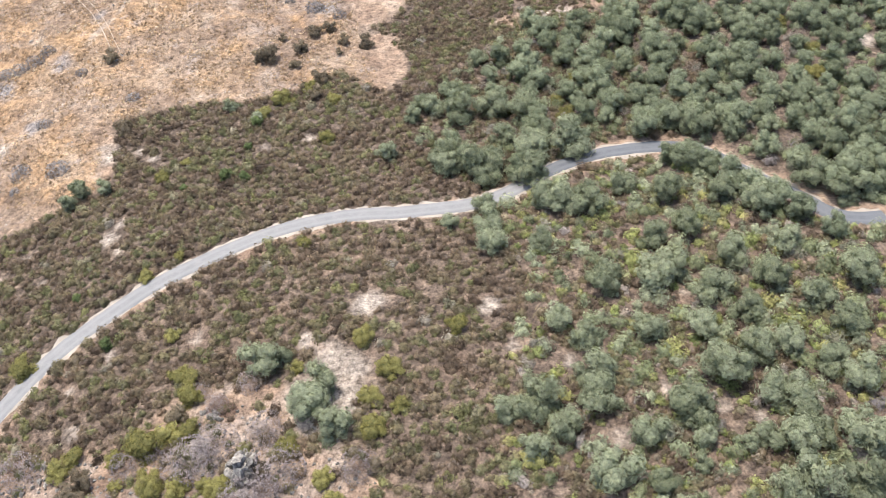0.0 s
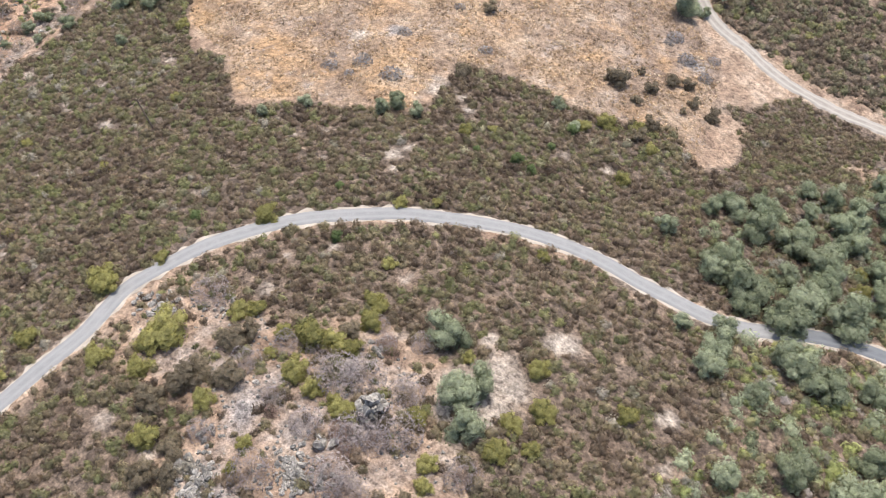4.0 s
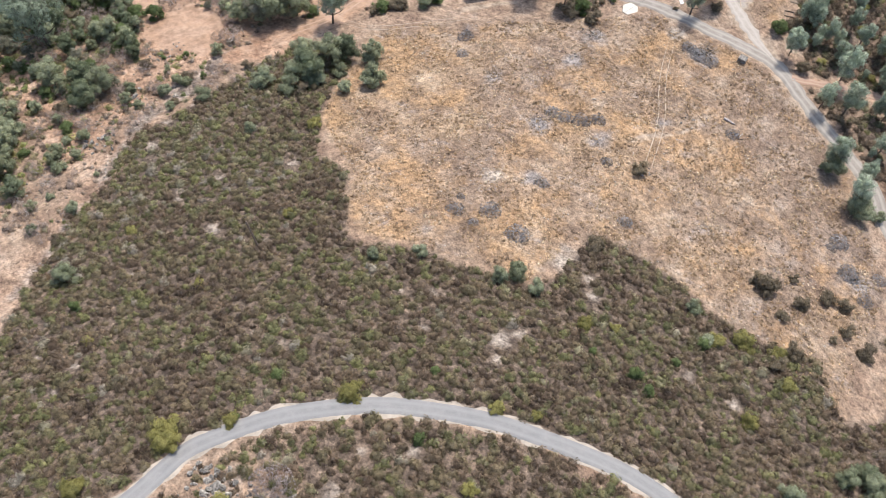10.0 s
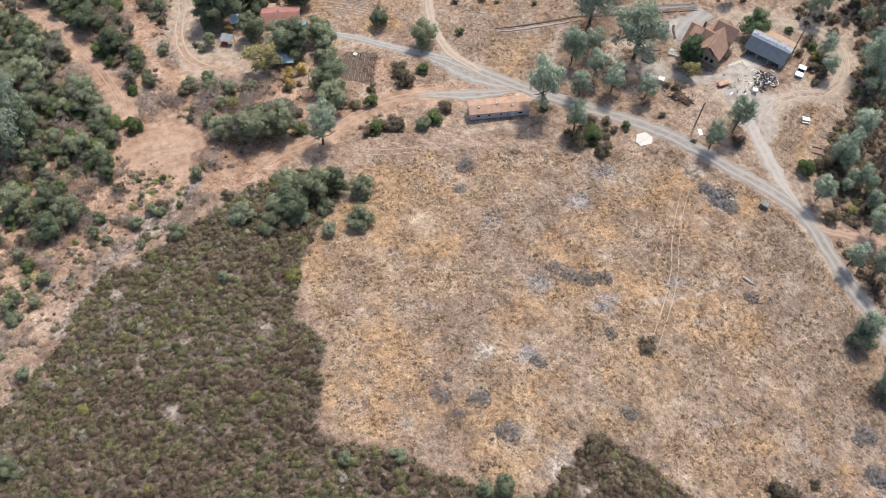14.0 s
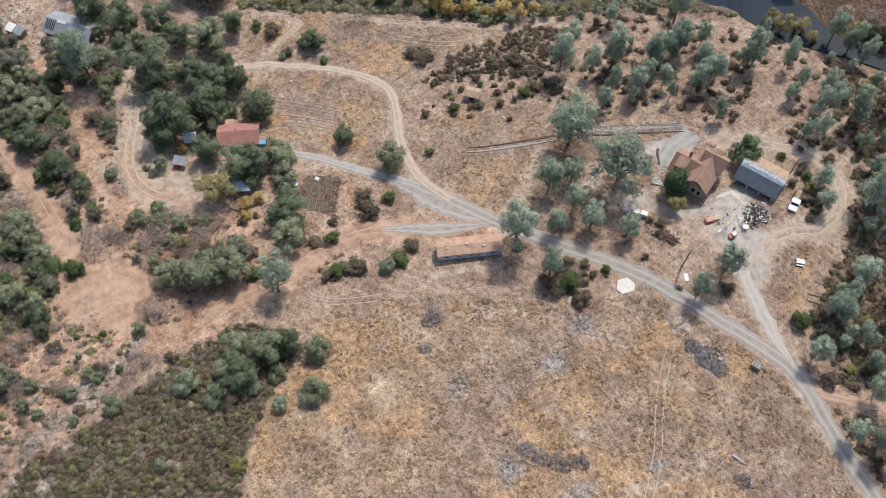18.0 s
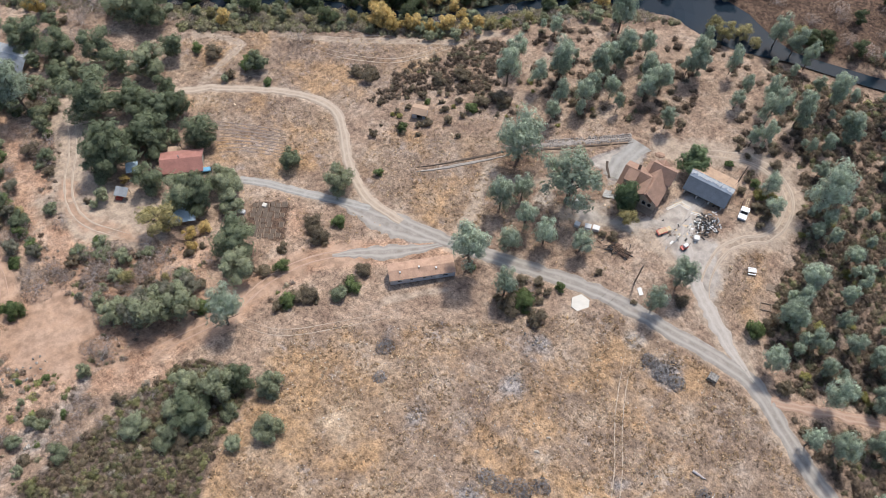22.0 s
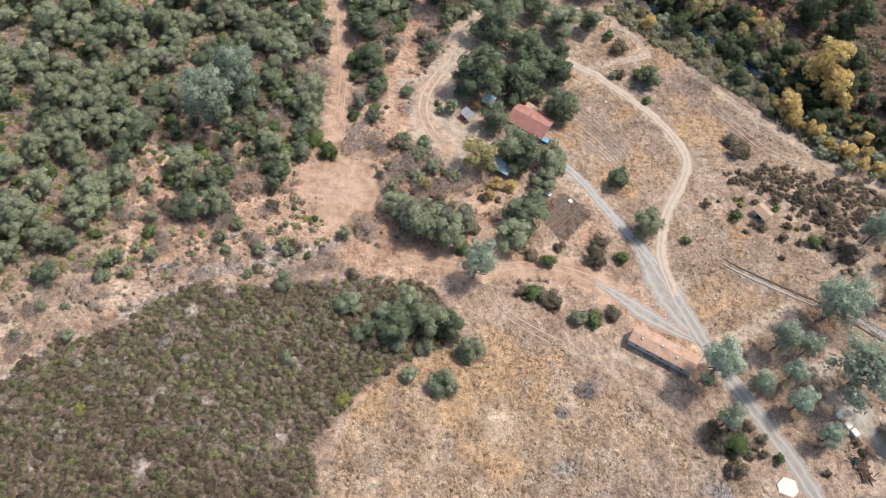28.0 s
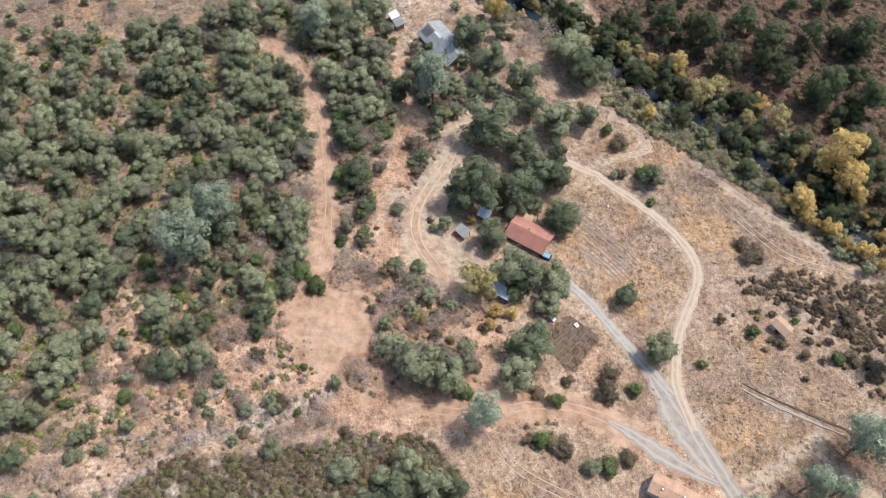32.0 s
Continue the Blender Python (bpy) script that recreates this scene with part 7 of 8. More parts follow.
# ---- building materials ----
def ribbed(name, col, roughness=0.5, metal=0.3, pitch=3.0, vary=0.15):
    """Sheet roofing with fine ribs and stains."""
    m, nt, b = material(name)
    tc = nt.nodes.new("ShaderNodeTexCoord")
    w = nt.nodes.new("ShaderNodeTexWave")
    w.inputs["Scale"].default_value = pitch
    nt.links.new(tc.outputs["Object"], w.inputs["Vector"])
    n1, n2 = noise_tex(nt, 0.7, 5), noise_tex(nt, 7, 5)
    c = ramp(nt, n1.outputs[0], [(0.35, tuple(v * (1 - vary) for v in col)), (0.65, tuple(v * (1 + vary) for v in col))])
    c = mix(nt, 1.0, c, ramp(nt, n2.outputs[0], [(0.3, (0.85, 0.84, 0.83)), (0.7, (1.1, 1.1, 1.1))]), "MULTIPLY")
    nt.links.new(c, b.inputs["Base Color"])
    b.inputs["Roughness"].default_value, b.inputs["Metallic"].default_value = roughness, metal
    bump(nt, b, w.outputs["Fac"], 0.5, 0.03)
    return m


M_TERRA = ribbed("brown_shingle_roof", (0.27, 0.165, 0.115), 0.85, 0.0, 4.0, 0.12)
M_SALMON = ribbed("rusty_tan_roof", (0.36, 0.225, 0.15), 0.8, 0.0, 2.0, 0.18)
M_REDROOF = ribbed("faded_red_roof", (0.30, 0.135, 0.105), 0.75, 0.0, 3.0, 0.14)
M_SLATE = ribbed("slate_blue_roof", (0.062, 0.078, 0.1), 0.7, 0.0, 3.0, 0.12)
M_PALEROOF = ribbed("pale_underlay", (0.3, 0.33, 0.36), 0.7, 0.0, 2.0, 0.14)
M_TANROOF = ribbed("tan_plywood_roof", (0.33, 0.225, 0.15), 0.85, 0.0, 1.2, 0.14)
M_GREYROOF = ribbed("grey_sheet_roof", (0.22, 0.235, 0.245), 0.6, 0.2, 3.0, 0.16)
M_BLUEROOF = ribbed("pale_blue_sheet", (0.33, 0.43, 0.5), 0.5, 0.2, 3.0, 0.12)
M_CREAM = plain("cream_stucco", (0.36, 0.31, 0.24), 0.9, scale=1.2, vary=0.15)
M_SIDING = plain("grey_white_siding", (0.42, 0.41, 0.40), 0.75, scale=1.0, vary=0.12)
M_TIMBER = plain("weathered_timber", (0.22, 0.165, 0.12), 0.9, scale=1.5, vary=0.3)
M_WHITE = plain("white_sheet", (0.56, 0.55, 0.52), 0.6, scale=1.0, vary=0.08)
M_CONCRETE = plain("pale_concrete", (0.52, 0.48, 0.41), 0.9, scale=1.0, vary=0.12)
M_DARK = plain("dark_opening", (0.03, 0.028, 0.026), 0.9, scale=1.0, vary=0.2)
M_BLACK = plain("black_rubber", (0.02, 0.02, 0.02), 0.8, scale=2.0, vary=0.2)
M_RED = plain("red_paint", (0.42, 0.07, 0.045), 0.5, scale=1.0, vary=0.15)
M_BLUE = plain("blue_plastic", (0.1, 0.28, 0.42), 0.5, scale=1.0, vary=0.15)
M_CARWHITE = plain("white_car_paint", (0.7, 0.7, 0.69), 0.3, scale=1.0, vary=0.05)
M_RUST = plain("rusty_iron", (0.12, 0.07, 0.045), 0.85, scale=2.0, vary=0.4)
M_LUMBER = plain("fresh_lumber", (0.5, 0.37, 0.22), 0.8, scale=2.0, vary=0.15)
m_glass, nt_g, b_g = material("dark_window_glass")
b_g.inputs["Base Color"].default_value = (0.02, 0.025, 0.03, 1)
b_g.inputs["Roughness"].default_value = 0.08
M_GLASS = m_glass


def thing(name, x, y, turn, label, category, group="", dz=0.0):
    """An empty at a place on the ground, turned so that its x axis points along turn degrees."""
    ob = new(name)
    ob.matrix_basis = pose(x, y, hz(x, y) + dz, 0, 0, turn)
    return tagged(ob, label, category, group)


def shell(parent, x0, x1, y0, y1, z0, z1, mat, t=0.15, name="wall", gaps=()):
    """Four walls; gaps are (side, from, to, low, high) openings on side 's'."""
    for side in "snwe":
        if side in "sn":
            a, b, fx = x0, x1, (y0, y0 + t) if side == "s" else (y1 - t, y1)
        else:
            a, b, fx = y0 + t, y1 - t, (x0, x0 + t) if side == "w" else (x1 - t, x1)
        holes = sorted(g for g in gaps if g[0] == side)
        bm = bmesh.new()
        cur = a

        def put(p, q, lo, hi):
            if q - p > 0.01 and hi - lo > 0.01:
                if side in "sn":
                    add_box(bm, p, q, fx[0], fx[1], lo, hi)
                else:
                    add_box(bm, fx[0], fx[1], p, q, lo, hi)
        for g in holes:
            put(cur, g[1], z0, z1)
            put(g[1], g[2], z0, g[3])
            put(g[1], g[2], g[4], z1)
            cur = g[2]
        put(cur, b, z0, z1)
        part(name, bm, mat, parent)


def gable(parent, x0, x1, y0, y1, z, rise, along_x, over, mat_a, mat_b=None, wall=None, thick=0.12):
    """Two roof slopes and the wall triangles below them."""
    mat_b = mat_b or mat_a
    if along_x:
        ym, k = (y0 + y1) / 2, rise / ((y1 - y0) / 2)
        a = [(x0 - over, y0 - over, z - k * over), (x1 + over, y0 - over, z - k * over), (x1 + over, ym, z + rise), (x0 - over, ym, z + rise)]
        b = [(x0 - over, ym, z + rise), (x1 + over, ym, z + rise), (x1 + over, y1 + over, z - k * over), (x0 - over, y1 + over, z - k * over)]
        tri = [[(x, y0, z), (x, y1, z), (x, ym, z + rise)] for x in (x0, x1)]
    else:
        xm, k = (x0 + x1) / 2, rise / ((x1 - x0) / 2)
        a = [(x0 - over, y0 - over, z - k * over), (xm, y0 - over, z + rise), (xm, y1 + over, z + rise), (x0 - over, y1 + over, z - k * over)]
        b = [(xm, y0 - over, z + rise), (x1 + over, y0 - over, z - k * over), (x1 + over, y1 + over, z - k * over), (xm, y1 + over, z + rise)]
        tri = [[(x0, y, z), (x1, y, z), (xm, y, z + rise)] for y in (y0, y1)]
    r1 = part("roof_slope", slab([(p[0], p[1], p[2] + thick) for p in a], thick), mat_a, parent)
    r2 = part("roof_slope", slab([(p[0], p[1], p[2] + thick) for p in b], thick), mat_b, parent)
    if wall:
        for k_, t3 in enumerate(tri):
            bm = bmesh.new()
            d = Vector((0.1, 0, 0)) if along_x else Vector((0, 0.1, 0))
            d = d if k_ == 0 else -d
            f = [bm.verts.new(p) for p in t3]
            g = [bm.verts.new(Vector(p) + d) for p in t3]
            bm.faces.new(f)
            bm.faces.new(g[::-1])
            for i in range(3):
                bm.faces.new((f[i], g[i], g[(i + 1) % 3], f[(i + 1) % 3]))
            bmesh.ops.recalc_face_normals(bm, faces=bm.faces[:])
            part("gable_wall", bm, wall, parent)
    return r1, r2


def window_s(parent, x0, x1, y, z0, z1, frame_mat, arch=False):
    """A window on a wall that faces -y, with frame and pane."""
    bm = bmesh.new()
    f = 0.07
    for q in ((x0, x1, z0, z0 + f), (x0, x1, z1 - f, z1), (x0, x0 + f, z0 + f, z1 - f), (x1 - f, x1, z0 + f, z1 - f)):
        add_box(bm, q[0], q[1], y - 0.06, y + 0.02, q[2], q[3])
    w = part("window", bm, frame_mat, parent)
    bm = box(x0 + f, x1 - f, y - 0.03, y, z0 + f, z1 - f)
    if arch:
        n = 8
        xm, r = (x0 + x1) / 2, (x1 - x0) / 2 - f
        vs = [bm.verts.new((xm + r * math.cos(math.pi * i / n), y - 0.04, z1 - f + r * math.sin(math.pi * i / n))) for i in range(n + 1)]
        bm.faces.new(vs)
    part("pane", bm, M_GLASS, w, "dark reflecting glass")
    return w


# large house with crossing gables
house = thing("house", -114.2, 181.0, 17.9, "large stucco house with crossing brown shingle roofs", "house", dz=-0.3)
shell(house, -9.6, -5.5, 1.8, 8.0, 0, 3.3, M_CREAM, gaps=[("s", -9.0, -8.0, 1, 2.4), ("s", -7.3, -6.3, 1, 2.4)])
shell(house, -5.5, 0, 0.6, 10.0, 0, 3.8, M_CREAM, gaps=[("s", -4.6, -3.6, 1, 2.5), ("s", -3.2, -2.2, 1, 2.7), ("s", -1.8, -0.8, 1, 2.5)])
for a in (-9.0, -7.3):
    window_s(house, a, a + 1.0, 1.86, 1, 2.4, M_WHITE)
for a in (-4.6, -3.2, -1.8):
    window_s(house, a, a + 1.0, 0.66, 1, 2.5, M_WHITE, True)
gable(house, -9.6, -2.9, 1.8, 8.0, 3.3, 2.7, True, 0.55, M_TERRA, wall=M_CREAM)
gable(house, -5.5, 0, 0.6, 10.0, 3.8, 2.5, False, 0.55, M_TERRA, wall=M_CREAM)
dorm = part("dormer", box(-8.9, -6.7, 2.2, 4.3, 3.6, 5.1), M_CREAM, house)
part("dormer_roof", slab([(-9.1, 1.9, 5.15), (-6.5, 1.9, 5.15), (-6.5, 4.7, 6.1), (-9.1, 4.7, 6.1)], 0.12), M_TERRA, dorm)
gable(house, -5.35, -1.5, 0.25, 4.6, 4.25, 2.0, False, 0.35, M_TERRA, wall=M_CREAM)
gable(house, -4.6, 0.5, 6.2, 10.6, 4.6, 2.2, True, 0.35, M_TERRA, wall=M_CREAM)
part("chimney", box(-7.4, -6.8, 5.8, 6.4, 4.5, 7.2, 0.03), M_TIMBER, house)
deck = part("deck", box(-5.6, 0.1, -1.1, 0.58, 0.35, 0.5), M_TIMBER, house)
for a in (-5.4, -2.8, -0.1):
    part("deck_post", box(a - 0.06, a + 0.06, -1.05, -0.93, -0.4, 0.35), M_TIMBER, deck)
part("deck_rail", box(-5.6, 0.1, -1.1, -1.02, 1.3, 1.4), M_TIMBER, deck)
for k in range(4):
    a = -9.9 + k * 0.2
    part("rafter_end", box(a, a + 0.12, 0.8, 1.3, 2.9, 3.05), M_LUMBER, house)

# garage under roofing work
garage = thing("garage", -113.3, 190.7, 17.9, "open three-bay garage with half-finished slate-blue roof", "garage", dz=-0.1)
shell(garage, 0, 9.4, 0.1, 7.7, 0, 2.5, M_CREAM, gaps=[("s", 0.4, 3.0, 0, 2.2), ("s", 3.4, 6.0, 0, 2.2), ("s", 6.4, 9.0, 0, 2.2)])
part("slab_floor", box(0.15, 9.25, 0.3, 7.55, 0.0, 0.06), M_CONCRETE, garage)
for a in (0.2, 3.2, 6.2, 9.2):
    part("post", box(a - 0.16, a + 0.16, -0.08, 0.1, 0, 2.45, 0.02), M_SIDING, garage)
gable(garage, 0, 9.4, 0.1, 7.7, 2.5, 2.3, True, 0.5, M_SLATE, M_TANROOF, M_TANROOF)
k = 2.3 / 3.8
part("underlay", slab([(-0.5, 2.5, 2.5 + 2.4 * k + 0.15), (9.9, 2.5, 2.5 + 2.4 * k + 0.15), (9.9, 3.9, 4.95), (-0.5, 3.9, 4.95)], 0.02), M_PALEROOF, garage, "pale roofing underlay below the ridge")
rs = np.random.RandomState(3)
# torn white underlay along the ridge, laid as small raised slabs
for i in range(26):
    a, w, d = -0.4 + i * 0.395, rs.uniform(0.3, 0.62), rs.uniform(0.3, 0.85)
    c = rs.uniform(3.55, 3.9)
    z = 2.5 + (min(c, 3.9) - 0.1) * k + 0.24
    part("shingle_pack", slab([(a, c - d, z - d * k), (a + w, c - d + rs.uniform(-0.1, 0.1), z - d * k), (a + w, c, z), (a, c, z)], 0.07 + rs.uniform(0, 0.1)), M_WHITE, garage)
part("side_lean_to", box(9.45, 10.9, 2.6, 6.5, 0, 0.5), M_TANROOF, garage)

# mobile home
home = thing("mobile_home", -139.5, 124.6, 58.6, "long single-wide mobile home with rusty tan roof", "mobile home", dz=-0.2)
part("skirt", box(0.05, 14.35, 0.05, 4.05, -0.5, 0.5), M_TIMBER, home)
wins = [(1.6, 2.6), (4.3, 5.1), (7.2, 7.9), (8.9, 9.4), (11.6, 12.8)]
shell(home, 0, 14.4, 0, 4.1, 0.5, 2.75, M_SIDING, gaps=[("s", a, b, 1.4, 2.2) for a, b in wins])
for a, b in wins:
    window_s(home, a, b, 0.06, 1.4, 2.2, M_WHITE)
gable(home, 0, 14.4, 0, 4.1, 2.75, 0.55, True, 0.12, M_SALMON, wall=M_SIDING)
for a, b in ((2.2, 1.3), (6.5, 1.9), (10.2, 1.2)):
    part("roof_vent", box(a, a + 0.35, b, b + 0.35, 2.9 + b * 0.27, 3.25 + b * 0.27, 0.04), M_WHITE, home)
door_p = part("door", box(10.0, 10.9, -0.05, 0.0, 0.6, 2.55), M_WHITE, home)
part("door_handle", box(10.75, 10.82, -0.12, -0.05, 1.5, 1.62), M_RUST, door_p)
part("step", box(9.9, 11.0, -1.1, -0.06, -0.3, 0.3), M_TIMBER, home)

# red-roofed house under oaks
cot = thing("cottage", -206.2, 103.8, 56.0, "small house with faded red metal roof under oaks", "house", dz=-0.2)
shell(cot, 1.2, 10.8, -2.8, 2.8, 0, 2.4, M_CREAM, gaps=[("s", 2.5, 3.7, 1, 2.1), ("s", 6.5, 7.7, 1, 2.1)])
for a in (2.5, 6.5):
    window_s(cot, a, a + 1.2, -2.74, 1, 2.1, M_WHITE)
gable(cot, 1.2, 10.8, -2.8, 2.8, 2.4, 1.3, True, 0.5, M_REDROOF, wall=M_CREAM)
part("flue", tube([(5.5, 0.4, 3.3), (5.5, 0.4, 4.6)], [0.13, 0.13], 8), M_GREYROOF, cot)
part("porch_roof", slab([(2.4, 3.2, 2.3), (4.6, 3.2, 2.3), (4.6, 4.9, 2.05), (2.4, 4.9, 2.05)], 0.08), M_TANROOF, cot)
for a in (2.2, 5.3):
    part("porch_post", box(a - 0.06, a + 0.06, 5.3, 5.42, 0, 1.95), M_TIMBER, cot)

# grey barn-like house by the river
barn = thing("barn", -273.4, 84.6, 33.5, "weathered grey-roofed house with missing roof panels", "house", dz=-0.2)
shell(barn, 0, 14, 0, 7.2, 0, 2.7, M_TIMBER, gaps=[("s", 5, 6.4, 0.9, 2), ("s", 9, 10.4, 0.9, 2)])
for a in (5, 9):
    window_s(barn, a, a + 1.4, 0.06, 0.9, 2, M_WHITE)
gable(barn, 0, 14, 0, 7.2, 2.7, 1.6, True, 0.5, M_GREYROOF, wall=M_TIMBER)
# the roof is whole; dark strips on it paint the shaded gaps
for i in range(5):
    a = 0.2 + i * 0.62
    part("bare_rafter", slab([(a, 0.6, 3.2), (a + 0.34, 0.6, 3.2), (a + 0.34, 3.2, 4.33), (a, 3.2, 4.33)], 0.05), M_DARK, barn, "dark strip laid on the roof for the shaded gap of a missing panel")
part("ridge_patch", slab([(3.4, 2.9, 4.25), (6.2, 2.9, 4.25), (6.2, 3.6, 4.54), (3.4, 3.6, 4.54)], 0.05), M_WHITE, barn, "white patch along the ridge")
part("lean_to", slab([(6.5, -1.9, 2.35), (13.4, -1.9, 2.35), (13.4, -0.5, 2.6), (6.5, -0.5, 2.6)], 0.08), M_GREYROOF, barn)
for a in (6.7, 10, 13.2):
    part("lean_to_post", box(a - 0.06, a + 0.06, -1.8, -1.68, 0, 2.3), M_TIMBER, barn)


def shed(name, x, y, turn, L, W, H, roof, wall, label, mono=False):
    s = thing(name, x, y, turn, label, "shed", dz=-0.15)
    shell(s, -L / 2, L / 2, -W / 2, W / 2, 0, H, wall, 0.08, gaps=[("s", -L * 0.15, L * 0.25, 0, H * 0.85)])
    if mono:
        part("roof", slab([(-L / 2 - 0.2, -W / 2 - 0.25, H + 0.12), (L / 2 + 0.2, -W / 2 - 0.25, H + 0.12), (L / 2 + 0.2, W / 2 + 0.25, H + 0.55), (-L / 2 - 0.2, W / 2 + 0.25, H + 0.55)], 0.07), roof, s)
    else:
        gable(s, -L / 2, L / 2, -W / 2, W / 2, H, W * 0.22, True, 0.25, roof, wall=wall)
    return s


shed("shack", -176.6, 164.2, 35, 3.6, 2.8, 2.2, M_TANROOF, M_SIDING, "small weathered shack with pale walls among brush")
shed("white_shed", -281.5, 77.6, 24, 2.4, 2.2, 2.1, M_WHITE, M_TIMBER, "small shed with a white roof above a vineyard plot", True)
shed("tool_shed", -278.6, 78.9, 24, 2.6, 2.2, 1.9, M_GREYROOF, M_TIMBER, "small grey-roofed shed beside the white one", True)
shed("blue_shed", -209.3, 98.4, 60, 2.6, 2.4, 2.1, M_BLUEROOF, M_TIMBER, "small shed with pale blue metal roof", True)
lean = thing("lean_to_shed", -203.6, 92.6, 40, "open lean-to with grey sheet roof and red stores", "shed", dz=-0.1)
part("roof", slab([(-1.6, -1.2, 2.1), (1.6, -1.2, 2.1), (1.6, 1.2, 2.5), (-1.6, 1.2, 2.5)], 0.06), M_GREYROOF, lean)
for a, b in ((-1.45, -1.05), (1.45, -1.05), (1.45, 1.05), (-1.45, 1.05)):
    part("post", box(a - 0.06, a + 0.06, b - 0.06, b + 0.06, 0, 2.05), M_TIMBER, lean)
part("store_box", box(-1.3, 0.1, -1.5, -0.4, 0, 1.1, 0.03), M_RED, lean, "faded red store box")
port = thing("carport", -187.6, 100.2, 58, "carport with wide grey-blue metal roof under trees", "carport", dz=-0.1)
part("roof", slab([(-3.2, -2.3, 2.4), (3.2, -2.3, 2.4), (3.2, 2.3, 2.8), (-3.2, 2.3, 2.8)], 0.08), M_BLUEROOF, port)
for a, b in ((-3, -2.1), (3, -2.1), (3, 2.1), (-3, 2.1), (0, -2.1), (0, 2.1)):
    part("post", box(a - 0.07, a + 0.07, b - 0.07, b + 0.07, 0, 2.35), M_TIMBER, port)


# ---- vehicles and yard things ----
def wheel(parent, x, y, z, r, w):
    tyre = part("wheel", tube([(x, y - w / 2, z), (x, y + w / 2, z)], [r, r], 14), M_BLACK, parent)
    part("rim", tube([(x, y - w / 2 - 0.01, z), (x, y + w / 2 + 0.01, z)], [r * 0.55, r * 0.55], 10), M_SIDING, tyre)


truck = thing("pickup_truck", -100.6, 197.0, -66, "white pickup truck loaded with lumber beside the garage", "pickup")
part("bed", box(-2.7, -0.3, -0.95, 0.95, 0.55, 1.15, 0.05), M_RUST, truck)
bm = bmesh.new()
prof = [(-0.3, 0.5), (2.6, 0.5), (2.6, 1.0), (1.35, 1.12), (0.95, 1.78), (-0.25, 1.8), (-0.3, 1.1)]
l = [bm.verts.new((a, -0.93, b)) for a, b in prof]
r = [bm.verts.new((a, 0.93, b)) for a, b in prof]
bm.faces.new(l)
bm.faces.new(r[::-1])
for i in range(len(prof)):
    j = (i + 1) % len(prof)
    bm.faces.new((l[i], r[i], r[j], l[j]))
bmesh.ops.recalc_face_normals(bm, faces=bm.faces[:])
bmesh.ops.bevel(bm, geom=bm.edges[:], offset=0.06, segments=2, affect="EDGES")
cab = part("cab", bm, M_CARWHITE, truck)
part("windscreen", slab([(1.36, -0.8, 1.15), (1.36, 0.8, 1.15), (1.0, 0.72, 1.75), (1.0, -0.72, 1.75)], 0.02), M_GLASS, cab)
for s in (-0.96, 0.94):
    part("side_window", box(0.0, 0.85, s, s + 0.02, 1.15, 1.65), M_GLASS, cab)
part("bumper", box(2.6, 2.75, -0.9, 0.9, 0.45, 0.68, 0.03), M_GREYROOF, truck)
for s in (-0.7, 0.5):
    part("headlight", box(2.6, 2.64, s, s + 0.25, 0.75, 0.95), M_WHITE, truck)
for a in (-1.9, 1.7):
    for s in (-0.85, 0.85):
        wheel(truck, a, s, 0.38, 0.38, 0.25)
for i in range(5):
    b = -0.5 + i * 0.2
    part("board", box(-3.3 + 0.2 * (i % 3), -0.4, b, b + 0.12, 1.16 + 0.07 * (i % 2), 1.22 + 0.07 * (i % 2)), M_LUMBER if i % 2 else M_TIMBER, truck)


def cart(x, y, turn, label, mat, L=2.4, W=1.3):
    c = thing("utility_trailer", x, y, turn, label, "trailer")
    part("bed", box(-L / 2, L / 2, -W / 2, W / 2, 0.45, 0.8, 0.03), mat, c)
    part("drawbar", box(L / 2, L / 2 + 1.0, -0.05, 0.05, 0.45, 0.55), M_RUST, c)
    for s in (-W / 2 - 0.1, W / 2 + 0.1):
        wheel(c, -0.2, s, 0.32, 0.32, 0.18)
    return c


c = cart(-109.2, 178.6, 70, "red utility trailer carrying boards", M_RED)
for i in range(4):
    part("board", box(-0.9, 2.2, -0.5 + i * 0.27, -0.3 + i * 0.27, 0.81, 0.87), M_LUMBER, c)
c = cart(-103.2, 179.2, 80, "small red cart with a white box", M_RED, 1.7, 1.0)
part("white_box", box(-0.2, 0.8, -0.4, 0.4, 0.82, 1.4, 0.03), M_WHITE, c)
c = cart(-197.4, 112.2, 60, "dark trailer with blue tub beside the red-roofed house", M_BLACK, 2.6, 1.6)
part("tub", box(-1.0, 1.0, -0.6, 0.6, 0.82, 1.25, 0.06), M_BLUE, c)


def crate(name, x, y, turn, a, b, h, mat, label, cat):
    t = thing(name, x, y, turn, label, cat)
    part("body", box(-a / 2, a / 2, -b / 2, b / 2, 0.05, h, 0.06), mat, t)
    part("lid", box(-a / 2 - 0.03, a / 2 + 0.03, -b / 2 - 0.03, b / 2 + 0.03, h, h + 0.09, 0.02), mat, t)
    for s in (-1, 1):
        part("skid", box(-a / 2, a / 2, s * b * 0.35 - 0.06, s * b * 0.35 + 0.06, -0.1, 0.05), M_TIMBER, t)


